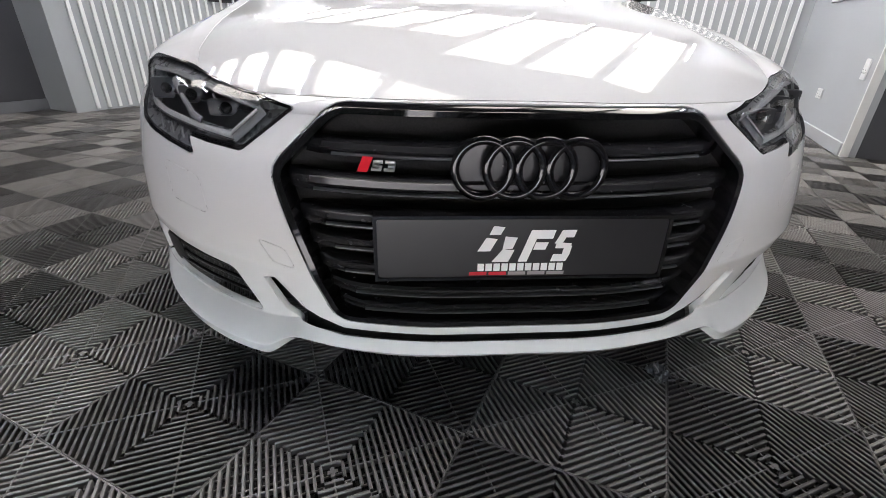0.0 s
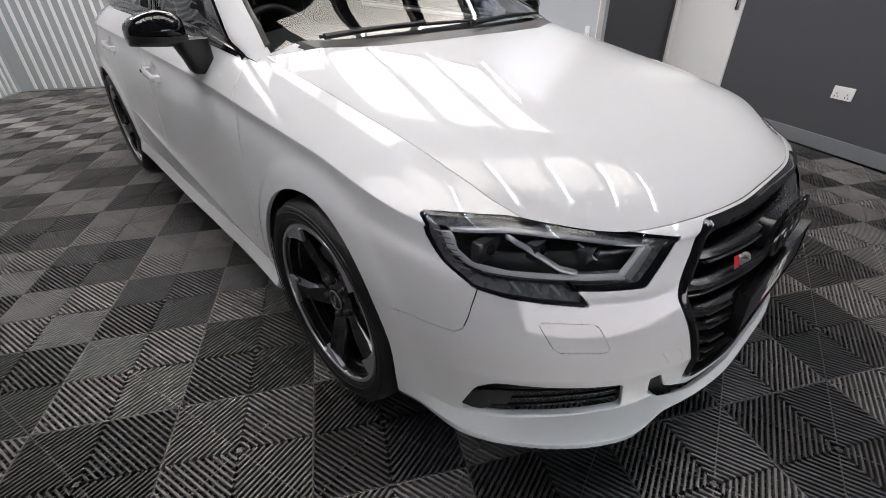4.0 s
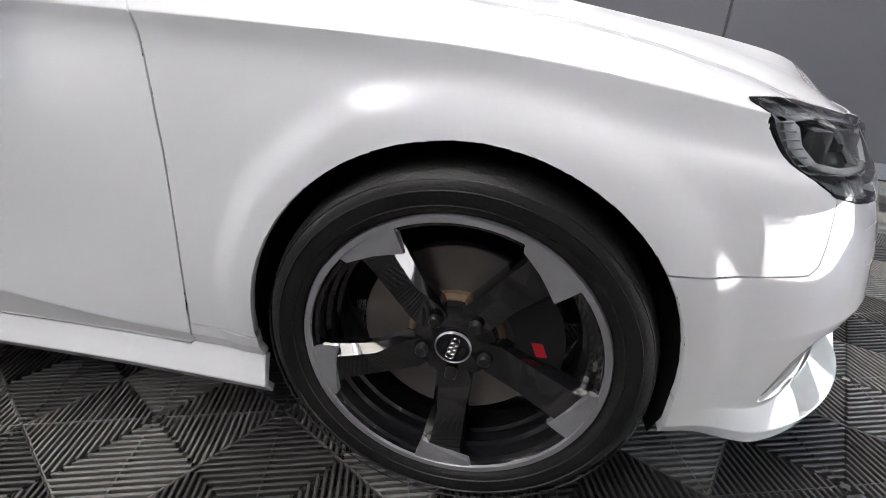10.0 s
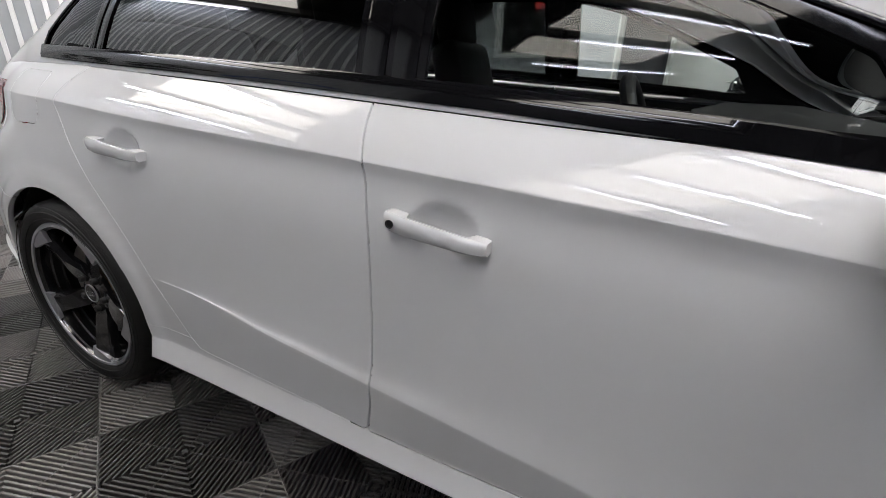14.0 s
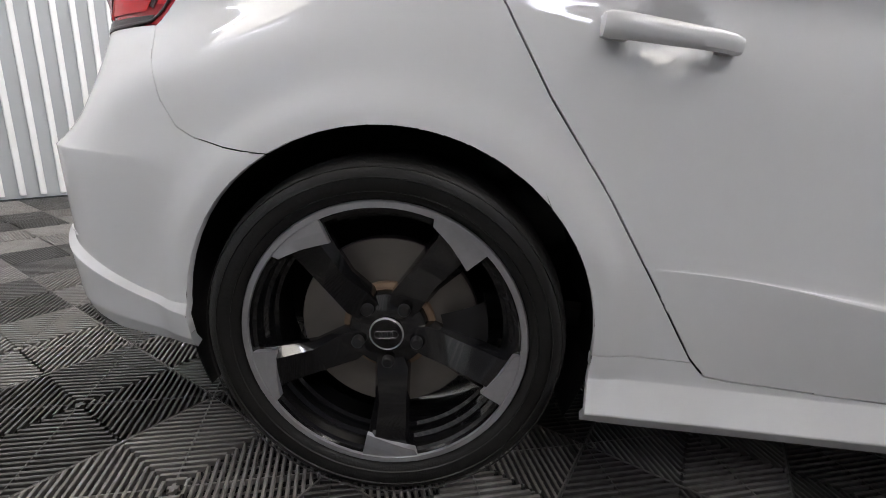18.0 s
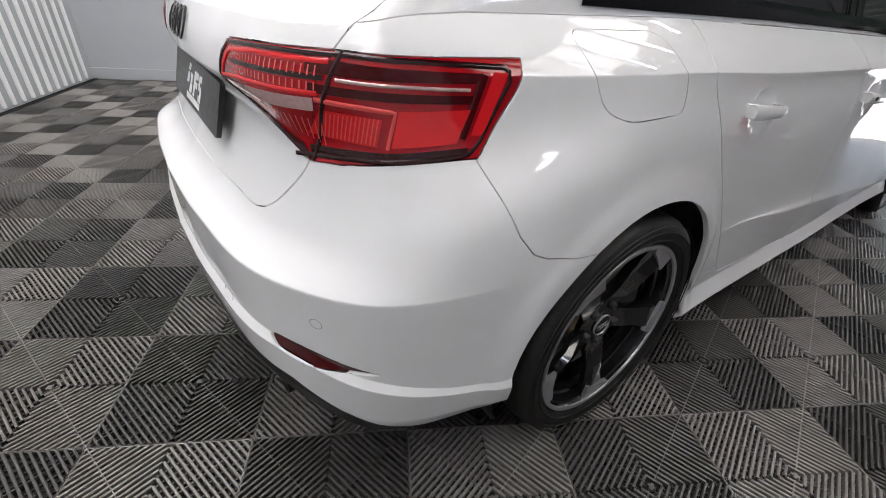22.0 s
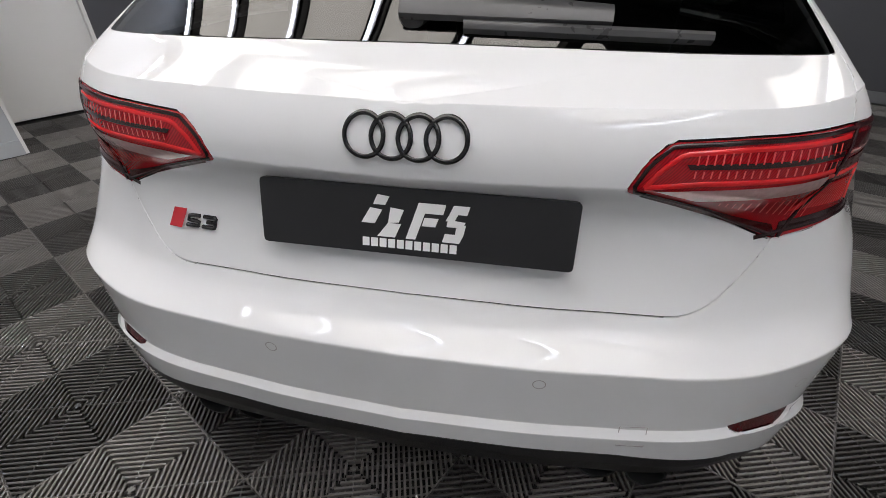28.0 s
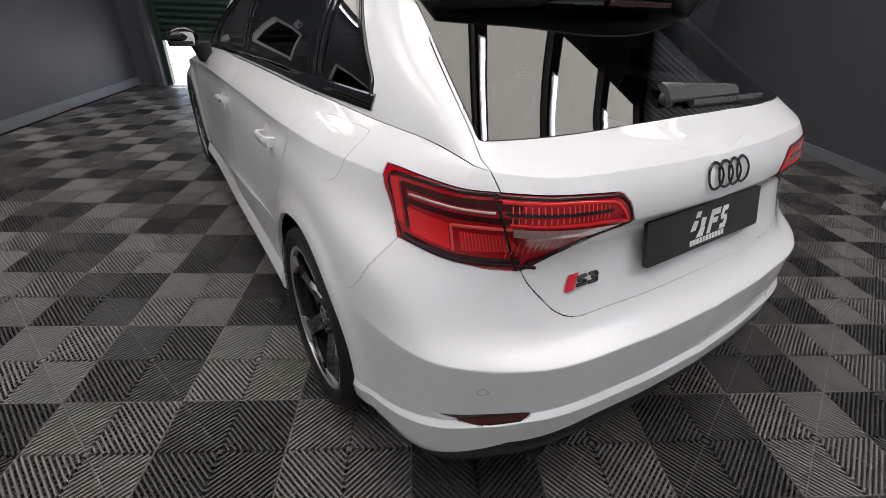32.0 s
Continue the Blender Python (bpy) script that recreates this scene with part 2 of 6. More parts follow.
# level: (crease, {station: height}, {station: inset from the outline})
LEVELS = [
    (1, {0: .180, 1: .181, 2: .186, 2.42: .196, 2.8: .154, 3: .155, 4: .168, 5: .180, 6: .222, 8: .185, 11: .19, 13: .195, 15: .262, 16: .262, 17: .280, 18: .286, 19: .288},
        {0: .042, 2: .034, 2.42: .032, 2.8: .010, 3: .006, 4: -.002, 5: .002, 6: .010, 8: .006, 13: .006, 15: .016, 16: .018, 17: .026, 19: .030}),
    (1, {0: .200, 1: .200, 2: .202, 2.42: .213, 2.8: .180, 3: .181, 4: .191, 5: .205, 6: .245, 8: .212, 11: .217, 13: .222, 15: .285, 16: .305, 17: .34, 19: .352},
        {0: .022, 2: .018, 3: .000, 4: -.008, 5: -.002, 6: .0, 8: -.012, 13: -.012, 15: .004, 16: .006, 17: .004, 19: .004}),
    (1, {0: .25, 2: .248, 3: .226, 4: .228, 5: .246, 6: .28, 8: .268, 11: .275, 13: .285, 15: .335, 16: .40, 17: .435, 19: .428},
        {0: .046, 2: .044, 3: .050, 4: .038, 5: .016, 6: .0, 8: .012, 9: .011, 13: .010, 14: .003, 15: -.002, 16: -.004, 19: -.002}),
    (1, {0: .36, 2: .36, 3: .372, 4: .385, 5: .395, 6: .39, 8: .290, 9: .300, 10: .345, 11: .396, 12: .438, 13: .484, 14: .46, 15: .352, 16: .416, 17: .450, 19: .443},
        {0: .020, 2: .020, 3: .014, 4: .002, 5: -.002, 6: .0, 8: .006, 9: -.002, 10: -.004, 11: -.005, 12: -.004, 13: .002, 14: .004, 15: .004, 16: .008, 19: .010}),
    (2, {0: .46, 4: .47, 6: .50, 8: .455, 9: .46, 11: .475, 12: .49, 13: .515, 14: .56, 15: .592, 16: .595, 17: .59, 19: .588},
        {0: .028, 3: .028, 5: .005, 6: .0, 8: .004, 9: .008, 12: .008, 13: .005, 14: .0, 15: .0, 16: .002, 17: .004, 19: .006}),
    (0, {0: .55, 3: .55, 5: .59, 6: .62, 8: .66, 9: .68, 11: .715, 13: .76, 14: .77, 15: .73, 16: .665, 17: .645, 19: .642},
        {0: .048, 3: .053, 5: .028, 6: .018, 7: .019, 8: .0165, 9: .015, 13: .016, 14: .016, 15: .02, 16: .05, 17: .075, 19: .078}),
    (0, {0: .60, 3: .59, 5: .63, 6: .66, 7: .725, 8: .764, 9: .78, 11: .825, 13: .86, 14: .88, 15: .83, 16: .80, 17: .79, 19: .80},
        {0: .070, 3: .075, 5: .052, 6: .040, 7: .040, 8: .0310, 9: .0290, 13: .0300, 14: .0400, 15: .08, 16: .105, 17: .12, 18: .135, 19: .14}),
    (1, {0: .648, 3: .638, 4: .655, 5: .675, 6: .706, 7: .770, 8: .803, 9: .82, 11: .865, 13: .896, 14: .920, 15: .922, 16: .90, 17: .875, 19: .865},
        {0: .103, 3: .10, 5: .066, 6: .050, 7: .042, 8: .029, 9: .026, 13: .028, 14: .048, 15: .10, 16: .115, 17: .098, 19: .10}),
    (1, {0: .672, 3: .667, 4: .69, 5: .715, 6: .75, 7: .825, 8: .895, 9: .922, 11: .955, 13: .988, 14: 1.003, 15: 1.003, 16: .99, 17: .976, 19: .97},
        {0: .125, 3: .13, 5: .145, 6: .15, 7: .145, 8: .13, 9: .115, 13: .12, 14: .15, 15: .175, 16: .15, 17: .135, 19: .13}),
]
# the edge over the side windows (A-pillar, roof rail, D-pillar) and the line down the middle of bonnet, roof and tailgate
TOP_X = {0: .0, 1: .13, 2: .24, 3: .38, 4: .47, 5: .5, 6: .52, 7: .54, 8: .60, 9: .690, 10: .628, 11: .572, 12: .57, 13: .568, 14: .558, 15: .548, 16: .51, 17: .40, 18: .20, 19: 0}
TOP_Y = {0: -.745, 3: -.63, 4: -.52, 5: -.42, 6: -.30, 7: .0, 8: .37, 9: .62, 10: .95, 11: 1.33, 12: 1.75, 13: 2.15, 14: 2.58, 15: 2.90, 16: 3.06, 17: 3.16, 18: 3.25, 19: 3.305}
TOP_Z = {0: .675, 3: .712, 4: .76, 5: .785, 6: .81, 7: .872, 8: .942, 9: 1.022, 10: 1.232, 11: 1.335, 12: 1.354, 13: 1.350, 14: 1.302, 15: 1.175, 16: 1.085, 17: 1.03, 18: .995, 19: .97}
MID_Y = {0: -.745, 3: -.60, 4: -.48, 5: -.37, 6: -.25, 7: .0, 8: .30, 9: .50, 10: .82, 11: 1.22, 12: 1.75, 13: 2.12, 14: 2.62, 15: 2.93, 16: 3.06, 17: 3.165, 18: 3.26, 19: 3.305}
MID_Z = {0: .675, 3: .742, 4: .785, 5: .815, 6: .842, 7: .893, 8: .943, 9: 1.0, 10: 1.215, 11: 1.375, 12: 1.41, 13: 1.40, 14: 1.345, 15: 1.26, 16: 1.125, 17: 1.03, 18: .998, 19: .97}

CHORD = np.r_[0, np.cumsum(np.hypot(np.diff(PLAN_X), np.diff(PLAN_Y)))]


def along(table, u, smooth=pchip):
    keys = sorted(table)
    return smooth(np.interp(keys, STATIONS, CHORD), [table[k] for k in keys], u)


def plan(u):
    """Place and outward normal of the outline at chord lengths u."""
    x, y = catmull(CHORD, PLAN_X, u), catmull(CHORD, PLAN_Y, u)
    e = 1e-3
    dx, dy = catmull(CHORD, PLAN_X, u + e) - catmull(CHORD, PLAN_X, u - e), catmull(CHORD, PLAN_Y, u + e) - catmull(CHORD, PLAN_Y, u - e)
    n = np.hypot(dx, dy)
    return x, y, dy / n, -dx / n


def ease(t, first, last):
    """Steps drawn together towards a crease at the first or the last end."""
    if first and last:
        return t - .82 * np.sin(2 * np.pi * t) / (2 * np.pi)
    if first:
        return t + .85 * (t * t - t) * (1 - t) * 1.0
    if last:
        return t + .85 * (t - t * t) * t
    return t


def columns(nu):
    """Chord lengths of the grid's columns, closer together round the wheel arches and the door handles."""
    u = np.linspace(0, CHORD[-1], nu)
    if nu < 200:
        return u
    y = catmull(CHORD, PLAN_Y, u)
    x = catmull(CHORD, PLAN_X, u)
    out = [u[0]]
    for i in range(1, nu):
        m, side = (y[i] + y[i - 1]) / 2, x[i] > .7
        n = 3 if m < -.3 else 1
        if side and (abs(m) < .44 or abs(m - 2.631) < .44):
            n = 2
        if side and (abs(m - 1.375) < .10 or abs(m - 2.245) < .10):
            n = 4
        out += list(u[i - 1] + (u[i] - u[i - 1]) * np.arange(1, n + 1) / n)
    return np.array(out)


def side_grid(nu=230, steps=(4, 6, 6, 8, 10, 8, 8, 9)):
    """The flanks: points over (u, v), from the lower edge to the edge of bonnet and windows."""
    u = columns(nu)
    nu = len(u)
    x, y, nx, ny = plan(u)
    nx[0] = nx[-1] = 0
    zs = np.array([along(z, u) for _, z, _ in LEVELS])
    ds = np.array([along(d, u) for _, _, d in LEVELS])
    def rows(creases):
        rz, rd = [], []
        for a, b in zip(creases[:-1], creases[1:]):
            k, last = np.arange(a, b + 1), b == len(LEVELS) - 1
            w = np.concatenate([i + ease(np.linspace(0, 1, steps[i], endpoint=False), i == a, i == b - 1) for i in range(a, b)] + ([[b]] if last else []))
            for table, out in ((zs, rz), (ds, rd)):
                if b - a > 1:
                    g = np.array([catmull(k, table[a:b + 1, i], w) for i in range(nu)]).T
                else:
                    g = table[a] + (table[b] - table[a]) * (w - a)[:, None]
                if last and out is rd:
                    g = g - 0.010 * np.sin(np.pi * (w - a))[:, None]
                out += list(g)
        return np.array(rz), np.array(rd)

    soft = rows([i for i, (c, _, _) in enumerate(LEVELS) if c == 1])
    hard = rows([i for i, (c, _, _) in enumerate(LEVELS) if c])
    k = np.clip((y - 2.8) / .25, 0, 1)
    marks = []
    rows_z, rows_d = soft[0] + (hard[0] - soft[0]) * k, soft[1] + (hard[1] - soft[1]) * k
    Z, D = np.array(rows_z), np.array(rows_d)
    X, Y = x - nx * D, y - ny * D
    # flared wheel arches
    for yc in (0.0, 2.631):
        rad = np.hypot(Y - yc, Z - .328)
        out = 1 / (1 + np.exp((rad - .394) / .008)) * (np.abs(X) > .6) * np.clip((Z - .20) / .12, 0, 1)
        X = X + .010 * out
    # hollows behind the door handles
    for yc, zc in ((1.375, .776), (2.245, .822)):
        r2 = ((Y - yc) / .066) ** 2 + ((Z - zc) / .044) ** 2
        X = X - .019 * np.clip(1 - r2, 0, 1) ** .8 * (X > .7)
    X[:, 0] = X[:, -1] = 0
    return np.stack([X, Y, Z], -1), u, marks


def top_grid(nu=230, low=14, high=22):
    """Bonnet, windows and roof: points over (u, w), from the edge of the flanks to the middle; row `low` is the pillar line."""
    u = columns(nu)
    side, _, _ = side_grid(nu)
    edge = side[-1]
    tx, ty, tz = along(TOP_X, u), along(TOP_Y, u), along(TOP_Z, u)
    top = np.stack([tx, ty, tz], -1)
    mid = np.stack([0 * u, along(MID_Y, u), along(MID_Z, u)], -1)
    grid = []
    glass = np.clip((u - CHORD[8]) / (CHORD[9] - CHORD[8]), 0, 1) * np.clip((CHORD[19] - u) / (CHORD[19] - CHORD[15]), 0, 1)
    for w in ease(np.linspace(0, 1, low + 1), True, True):
        p = edge + (top - edge) * w
        p[:, 0] += .028 * np.sin(np.pi * w) * glass
        p[:, 2] -= .005 * np.sin(np.pi * w) * (1 - glass) * np.clip((tz - edge[:, 2]) / .05, 0, 1) * (u < CHORD[10])
        grid.append(p)
    for w in (np.linspace(0, 1, high + 1) ** 1.25)[1:]:
        p = top + (mid - top) * w
        p[:, 2] = top[:, 2] + (mid[:, 2] - top[:, 2]) * (1 - (1 - w) ** 2.2)
        p[:, 1] = top[:, 1] + (mid[:, 1] - top[:, 1]) * (1 - (1 - w) ** 2.0)
        grid.append(p)
    G = np.array(grid)
    G[:, 0, :] = G[0, 0]
    G[:, -1, :] = G[0, -1]
    return G, u, low

# ---- helpers for meshes ----
def put_mesh(name, verts, faces, mat, parent=None, smooth=False, normals=None, label=""):
    me = bpy.data.meshes.new(name)
    me.from_pydata([tuple(map(float, v)) for v in verts], [], [tuple(map(int, f)) for f in faces])
    me.update()
    if smooth:
        me.polygons.foreach_set("use_smooth", [True] * len(me.polygons))
    if normals is not None:
        me.normals_split_custom_set_from_vertices([tuple(map(float, n)) for n in normals])
    me.materials.append(mat)
    ob = new(name, me)
    if parent is not None:
        ob.parent = parent
    if label:
        ob["label"] = label
    return ob


def part(name, bm, mat, parent=None, label="", smooth=None):
    """Links a bmesh as one mesh object under a thing or a part. smooth: the angle in degrees below which edges are smooth."""
    me = bpy.data.meshes.new(name)
    bmesh.ops.recalc_face_normals(bm, faces=bm.faces)
    if smooth:
        lim = radians(smooth)
        for f in bm.faces:
            f.smooth = True
        for e in bm.edges:
            if len(e.link_faces) == 2 and e.calc_face_angle(0) > lim:
                e.smooth = False
    bm.to_mesh(me)
    bm.free()
    me.materials.append(mat)
    ob = new(name, me)
    if parent is not None:
        ob.parent = parent
    if label:
        ob["label"] = label
    return ob


def empty(name, place=(0, 0, 0), turn=0.0):
    ob = new(name)
    ob.matrix_basis = pose(*place, 0, 0, turn)
    return ob


def box(bm, lo, hi, bevel=0.0, segments=2, m=None):
    """Adds a box from corner lo to corner hi, with rounded edges, turned by m."""
    r = bmesh.ops.create_cube(bm, size=1.0)
    vs = r["verts"]
    for v in vs:
        v.co = Vector([lo[i] + (hi[i] - lo[i]) * (v.co[i] + .5) for i in range(3)])
    if bevel:
        es = list({e for v in vs for e in v.link_edges})
        vs = [v for v in bmesh.ops.bevel(bm, geom=es, offset=bevel, segments=segments, affect="EDGES", profile=.6)["verts"]]
    if m is not None:
        for v in vs:
            v.co = m @ v.co
    return vs


def tube(bm, points, r, n=10, caps=True):
    """Adds a tube of radius r (a number or one for each point) along the points."""
    rings = []
    pts = [Vector(p) for p in points]
    side = None
    for i, p in enumerate(pts):
        d = (pts[min(i + 1, len(pts) - 1)] - pts[max(i - 1, 0)]).normalized()
        side = (d.orthogonal() if side is None else side - d * side.dot(d)).normalized()
        up = d.cross(side)
        rr = r[i] if isinstance(r, (list, tuple)) else r
        rings.append([bm.verts.new(p + rr * (math.cos(2 * math.pi * k / n) * side + math.sin(2 * math.pi * k / n) * up)) for k in range(n)])
    for a, b in zip(rings[:-1], rings[1:]):
        for k in range(n):
            bm.faces.new((a[k], a[(k + 1) % n], b[(k + 1) % n], b[k]))
    if caps:
        bm.faces.new(rings[0][::-1])
        bm.faces.new(rings[-1])


def lathe(bm, profile, n=48, axis="x", centre=(0, 0, 0), arc=(0, 360)):
    """Turns a profile of (radius, along) about an axis."""
    full = abs(arc[1] - arc[0]) >= 360
    count = n if full else n + 1
    rings = []
    for k in range(count):
        a = radians(arc[0] + (arc[1] - arc[0]) * k / n)
        ring = []
        for r, h in profile:
            c, s = r * math.cos(a), r * math.sin(a)
            p = {"x": (h, c, s), "y": (c, h, s), "z": (c, s, h)}[axis]
            ring.append(bm.verts.new(Vector(p) + Vector(centre)))
        rings.append(ring)
    for i in range(n):
        a, b = rings[i], rings[(i + 1) % count]
        for k in range(len(profile) - 1):
            bm.faces.new((a[k], a[k + 1], b[k + 1], b[k]))


def prism(bm, poly, depth, to):
    """Adds an extruded polygon: to(a, b, d) gives the place of (a, b) at depth d."""
    lo = [bm.verts.new(to(a, b, 0)) for a, b in poly]
    hi = [bm.verts.new(to(a, b, depth)) for a, b in poly]
    n = len(poly)
    for k in range(n):
        bm.faces.new((lo[k], lo[(k + 1) % n], hi[(k + 1) % n], hi[k]))
    bm.faces.new(lo[::-1])
    bm.faces.new(hi)
    return lo + hi


# ---- the room, which stands askew to the car: p runs to its east, q to its north ----
ROOM_TURN = -29.0
ROOM = pose(0, 0, 0, 0, 0, ROOM_TURN)
EAST, WEST, NORTH, SOUTH, OFFICE, OFFICE_END, HIGH = 2.80, -4.85, 5.25, -2.50, 1.98, 2.92, 3.3
GATE = (-.50, 2.45)


def room_box(name, mat, lo, hi, bevel=0.0, parent=None, label=""):
    bm = bmesh.new()
    box(bm, lo, hi, bevel)
    ob = part(name, bm, mat, parent, label)
    if parent is None:
        ob.matrix_basis = ROOM
    return ob


def wall_with_holes(name, mat, along, at, thick, a0, a1, z1, holes, label, category="wall"):
    """A wall in the plane p = at (along q) or q = at (along p), with openings (a, b, low, high) through it."""
    bm = bmesh.new()
    cuts = sorted({a0, a1, *[h[0] for h in holes], *[h[1] for h in holes]})
    for s, e in zip(cuts[:-1], cuts[1:]):
        here = sorted([(h[2], h[3]) for h in holes if h[0] < (s + e) / 2 < h[1]])
        z = 0.0
        for lo, hi in [*here, (z1, z1)]:
            if lo > z + 1e-4:
                a, b = ((at, s, z), (at + thick, e, lo)) if along == "q" else ((s, at, z), (e, at + thick, lo))
                box(bm, a, b)
            z = hi
    bmesh.ops.remove_doubles(bm, verts=bm.verts, dist=1e-5)
    ob = part(name, bm, mat)
    ob.matrix_basis = ROOM
    return tagged(ob, label, category, kind="structure")


wall_with_holes("wall_east", M["wall_dark"], "q", EAST, .12, SOUTH, OFFICE_END + .1, HIGH, [(-1.59, -.89, 1.17, 1.82), (.47, 1.62, 1.17, 1.82), (2.03, 2.87, 0, 2.03)], "dark grey painted wall with an office window and a white door")
wall_with_holes("wall_office", M["wall_light"], "q", OFFICE, .10, OFFICE_END, NORTH, HIGH, [(3.73, 4.53, 1.19, 2.1)], "light grey painted office wall with a framed window")
wall_with_holes("wall_office_end", M["wall_dark"], "p", OFFICE_END, .10, OFFICE + .1, EAST, HIGH, [], "dark grey painted return wall of the office")
wall_with_holes("wall_north", M["slat_back"], "p", NORTH, .12, WEST - .12, OFFICE + .1, HIGH, [], "grey panelled wall behind white vertical slats")
wall_with_holes("wall_west", M["wall_dark"], "q", WEST - .12, .12, SOUTH - .12, NORTH, HIGH, [], "dark grey painted wall")
wall_with_holes("wall_south", M["wall_dark"], "p", SOUTH - .12, .12, WEST, EAST + .12, HIGH, [(GATE[0], GATE[1], 0, 2.9)], "dark grey painted wall round the roller shutter")
wall_with_holes("wall_west_panel", M["slat_back"], "q", WEST, .45, 1.05, NORTH, HIGH, [], "grey boxed-out wall panel behind white vertical slats")
# the office behind its windows
tagged(room_box("wall_far_office", M["wall_light"], (5.6, SOUTH, 0), (5.7, NORTH + .12, HIGH)), "plain back wall of the office", "wall", kind="structure")
tagged(room_box("wall_office_north", M["wall_light"], (OFFICE + .1, NORTH, 0), (5.7, NORTH + .12, HIGH)), "plain office wall", "wall", kind="structure")
tagged(room_box("wall_office_south", M["wall_light"], (EAST + .12, SOUTH - .12, 0), (5.7, SOUTH, HIGH)), "plain office wall", "wall", kind="structure")
tagged(room_box("ceiling_office", M["white_gloss"], (EAST + .12, SOUTH, 2.5), (5.6, NORTH, 2.55)), "white office ceiling", "ceiling", kind="structure")
tagged(room_box("floor_office", M["skirting"], (EAST + .12, SOUTH, -.03), (5.6, NORTH, .0)), "grey office floor", "floor", kind="structure")

# ceiling: dark boarding with cream translucent sheets between black beams
bm = bmesh.new()
box(bm, (WEST - .12, SOUTH - .12, HIGH), (EAST + .12, NORTH + .12, HIGH + .08))
tagged(part("ceiling", bm, M["ceiling"]), "dark boarded ceiling", "ceiling", kind="structure").matrix_basis = ROOM


def slat_run(name, along, at, a0, a1, step, label, wide=.032, deep=.018, lo=.02, hi=3.2):
    """White vertical slats on a wall, each a part of its own."""
    root = empty(name)
    root.matrix_basis = ROOM
    tagged(root, label, "wall panel", kind="structure")
    bm = bmesh.new()
    box(bm, (-wide / 2, -deep, lo), (wide / 2, 0, hi), .003, 1)
    me = None
    n = int((a1 - a0) / step)
    for i in range(n + 1):
        if me is None:
            ob = part("slat", bm, M["slat"], root)
            me = ob.data
        else:
            ob = new("slat", me)
            ob.parent = root
        a = a0 + i * step
        ob.matrix_basis = pose(a, at, 0) if along == "p" else pose(at, a, 0, 0, 0, 90)
    return root


slat_run("slats_north", "p", NORTH, WEST + .62, OFFICE - .06, .105, "white vertical slats on the grey end wall")
slat_run("slats_west", "q", WEST + .45, 1.25, NORTH - .06, .105, "white vertical slats on the grey boxed-out wall")
tagged(room_box("pillar_north", M["slat_back"], (-.80, NORTH - .12, 0), (-.62, NORTH, HIGH), .004), "grey boxed pillar between slatted panels", "pillar", kind="structure")

tagged(room_box("trim_joint", M["steel_dark"], (EAST - .006, -.064, .10), (EAST, -.046, HIGH), .002), "thin dark joint strip on the painted wall", "trim", kind="structure")

# skirtings
for nm, lo, hi in (("skirting_east", (EAST - .018, SOUTH, 0), (EAST, 1.98, .10)), ("skirting_west", (WEST, SOUTH, 0), (WEST + .018, 1.05, .10)),
                   ("skirting_south", (WEST, SOUTH, 0), (GATE[0] - .3, SOUTH + .018, .10))):
    tagged(room_box(nm, M["skirting"], lo, hi, .004), "dark grey painted skirting board", "skirting", kind="structure")
tagged(room_box("skirting_office", M["wall_light"], (OFFICE - .018, OFFICE_END, 0), (OFFICE, NORTH, .10), .004), "light grey painted skirting board", "skirting", kind="structure")
tagged(room_box("trim_office_corner", M["white_gloss"], (OFFICE - .006, OFFICE_END - .02, 0), (OFFICE + .05, OFFICE_END, HIGH), .003), "pale corner trim of the office wall", "trim", kind="structure")


def framed_window(name, at, q0, q1, z0, z1, label):
    """A white-framed internal window in a wall at p = at."""
    root = empty(name)
    root.matrix_basis = ROOM
    tagged(root, label, "window", kind="structure")
    w = .055
    for nm, lo, hi in (("window_sill", (at - .02, q0 - w, z0 - w), (at + .1, q1 + w, z0)), ("window_head", (at - .02, q0 - w, z1), (at + .1, q1 + w, z1 + w)),
                       ("window_jamb", (at - .02, q0 - w, z0), (at + .1, q0, z1)), ("window_jamb", (at - .02, q1, z0), (at + .1, q1 + w, z1))):
        room_box(nm, M["white_gloss"], lo, hi, .004, root)
    pane = room_box("pane", M["lens_glass"], (at + .045, q0, z0), (at + .051, q1, z1), 0, root)
    pane.visible_shadow = False
    return root


framed_window("window_3", EAST, -1.57, -.91, 1.19, 1.80, "small white-framed internal window beside the shutter")
framed_window("window_1", EAST, .49, 1.60, 1.19, 1.80, "white-framed internal window to the office")
framed_window("window_2", OFFICE, 3.745, 4.515, 1.20, 2.08, "white-framed internal window in the light grey wall")

# the white door
door = empty("door_1")
door.matrix_basis = ROOM
tagged(door, "closed plain white door with a chrome lever handle", "door", kind="structure")
room_box("door_leaf", M["white_gloss"], (EAST + .03, 2.06, .008), (EAST + .07, 2.84, 2.0), .003, door)
for nm, lo, hi in (("door_frame", (EAST - .012, 2.03, 0), (EAST + .1, 2.058, 2.03)), ("door_frame", (EAST - .012, 2.842, 0), (EAST + .1, 2.87, 2.03)), ("door_frame", (EAST - .012, 2.058, 2.002), (EAST + .1, 2.842, 2.03))):
    room_box(nm, M["white_gloss"], lo, hi, .003, door)
bm = bmesh.new()
box(bm, (EAST + .018, 2.105, .86), (EAST + .03, 2.145, 1.06), .004)
tube(bm, [(EAST + .02, 2.125, .985), (EAST - .03, 2.125, .985), (EAST - .034, 2.14, .985), (EAST - .032, 2.25, .982)], .009)
part("door_handle", bm, M["chrome"], door, "chrome lever handle", smooth=40)


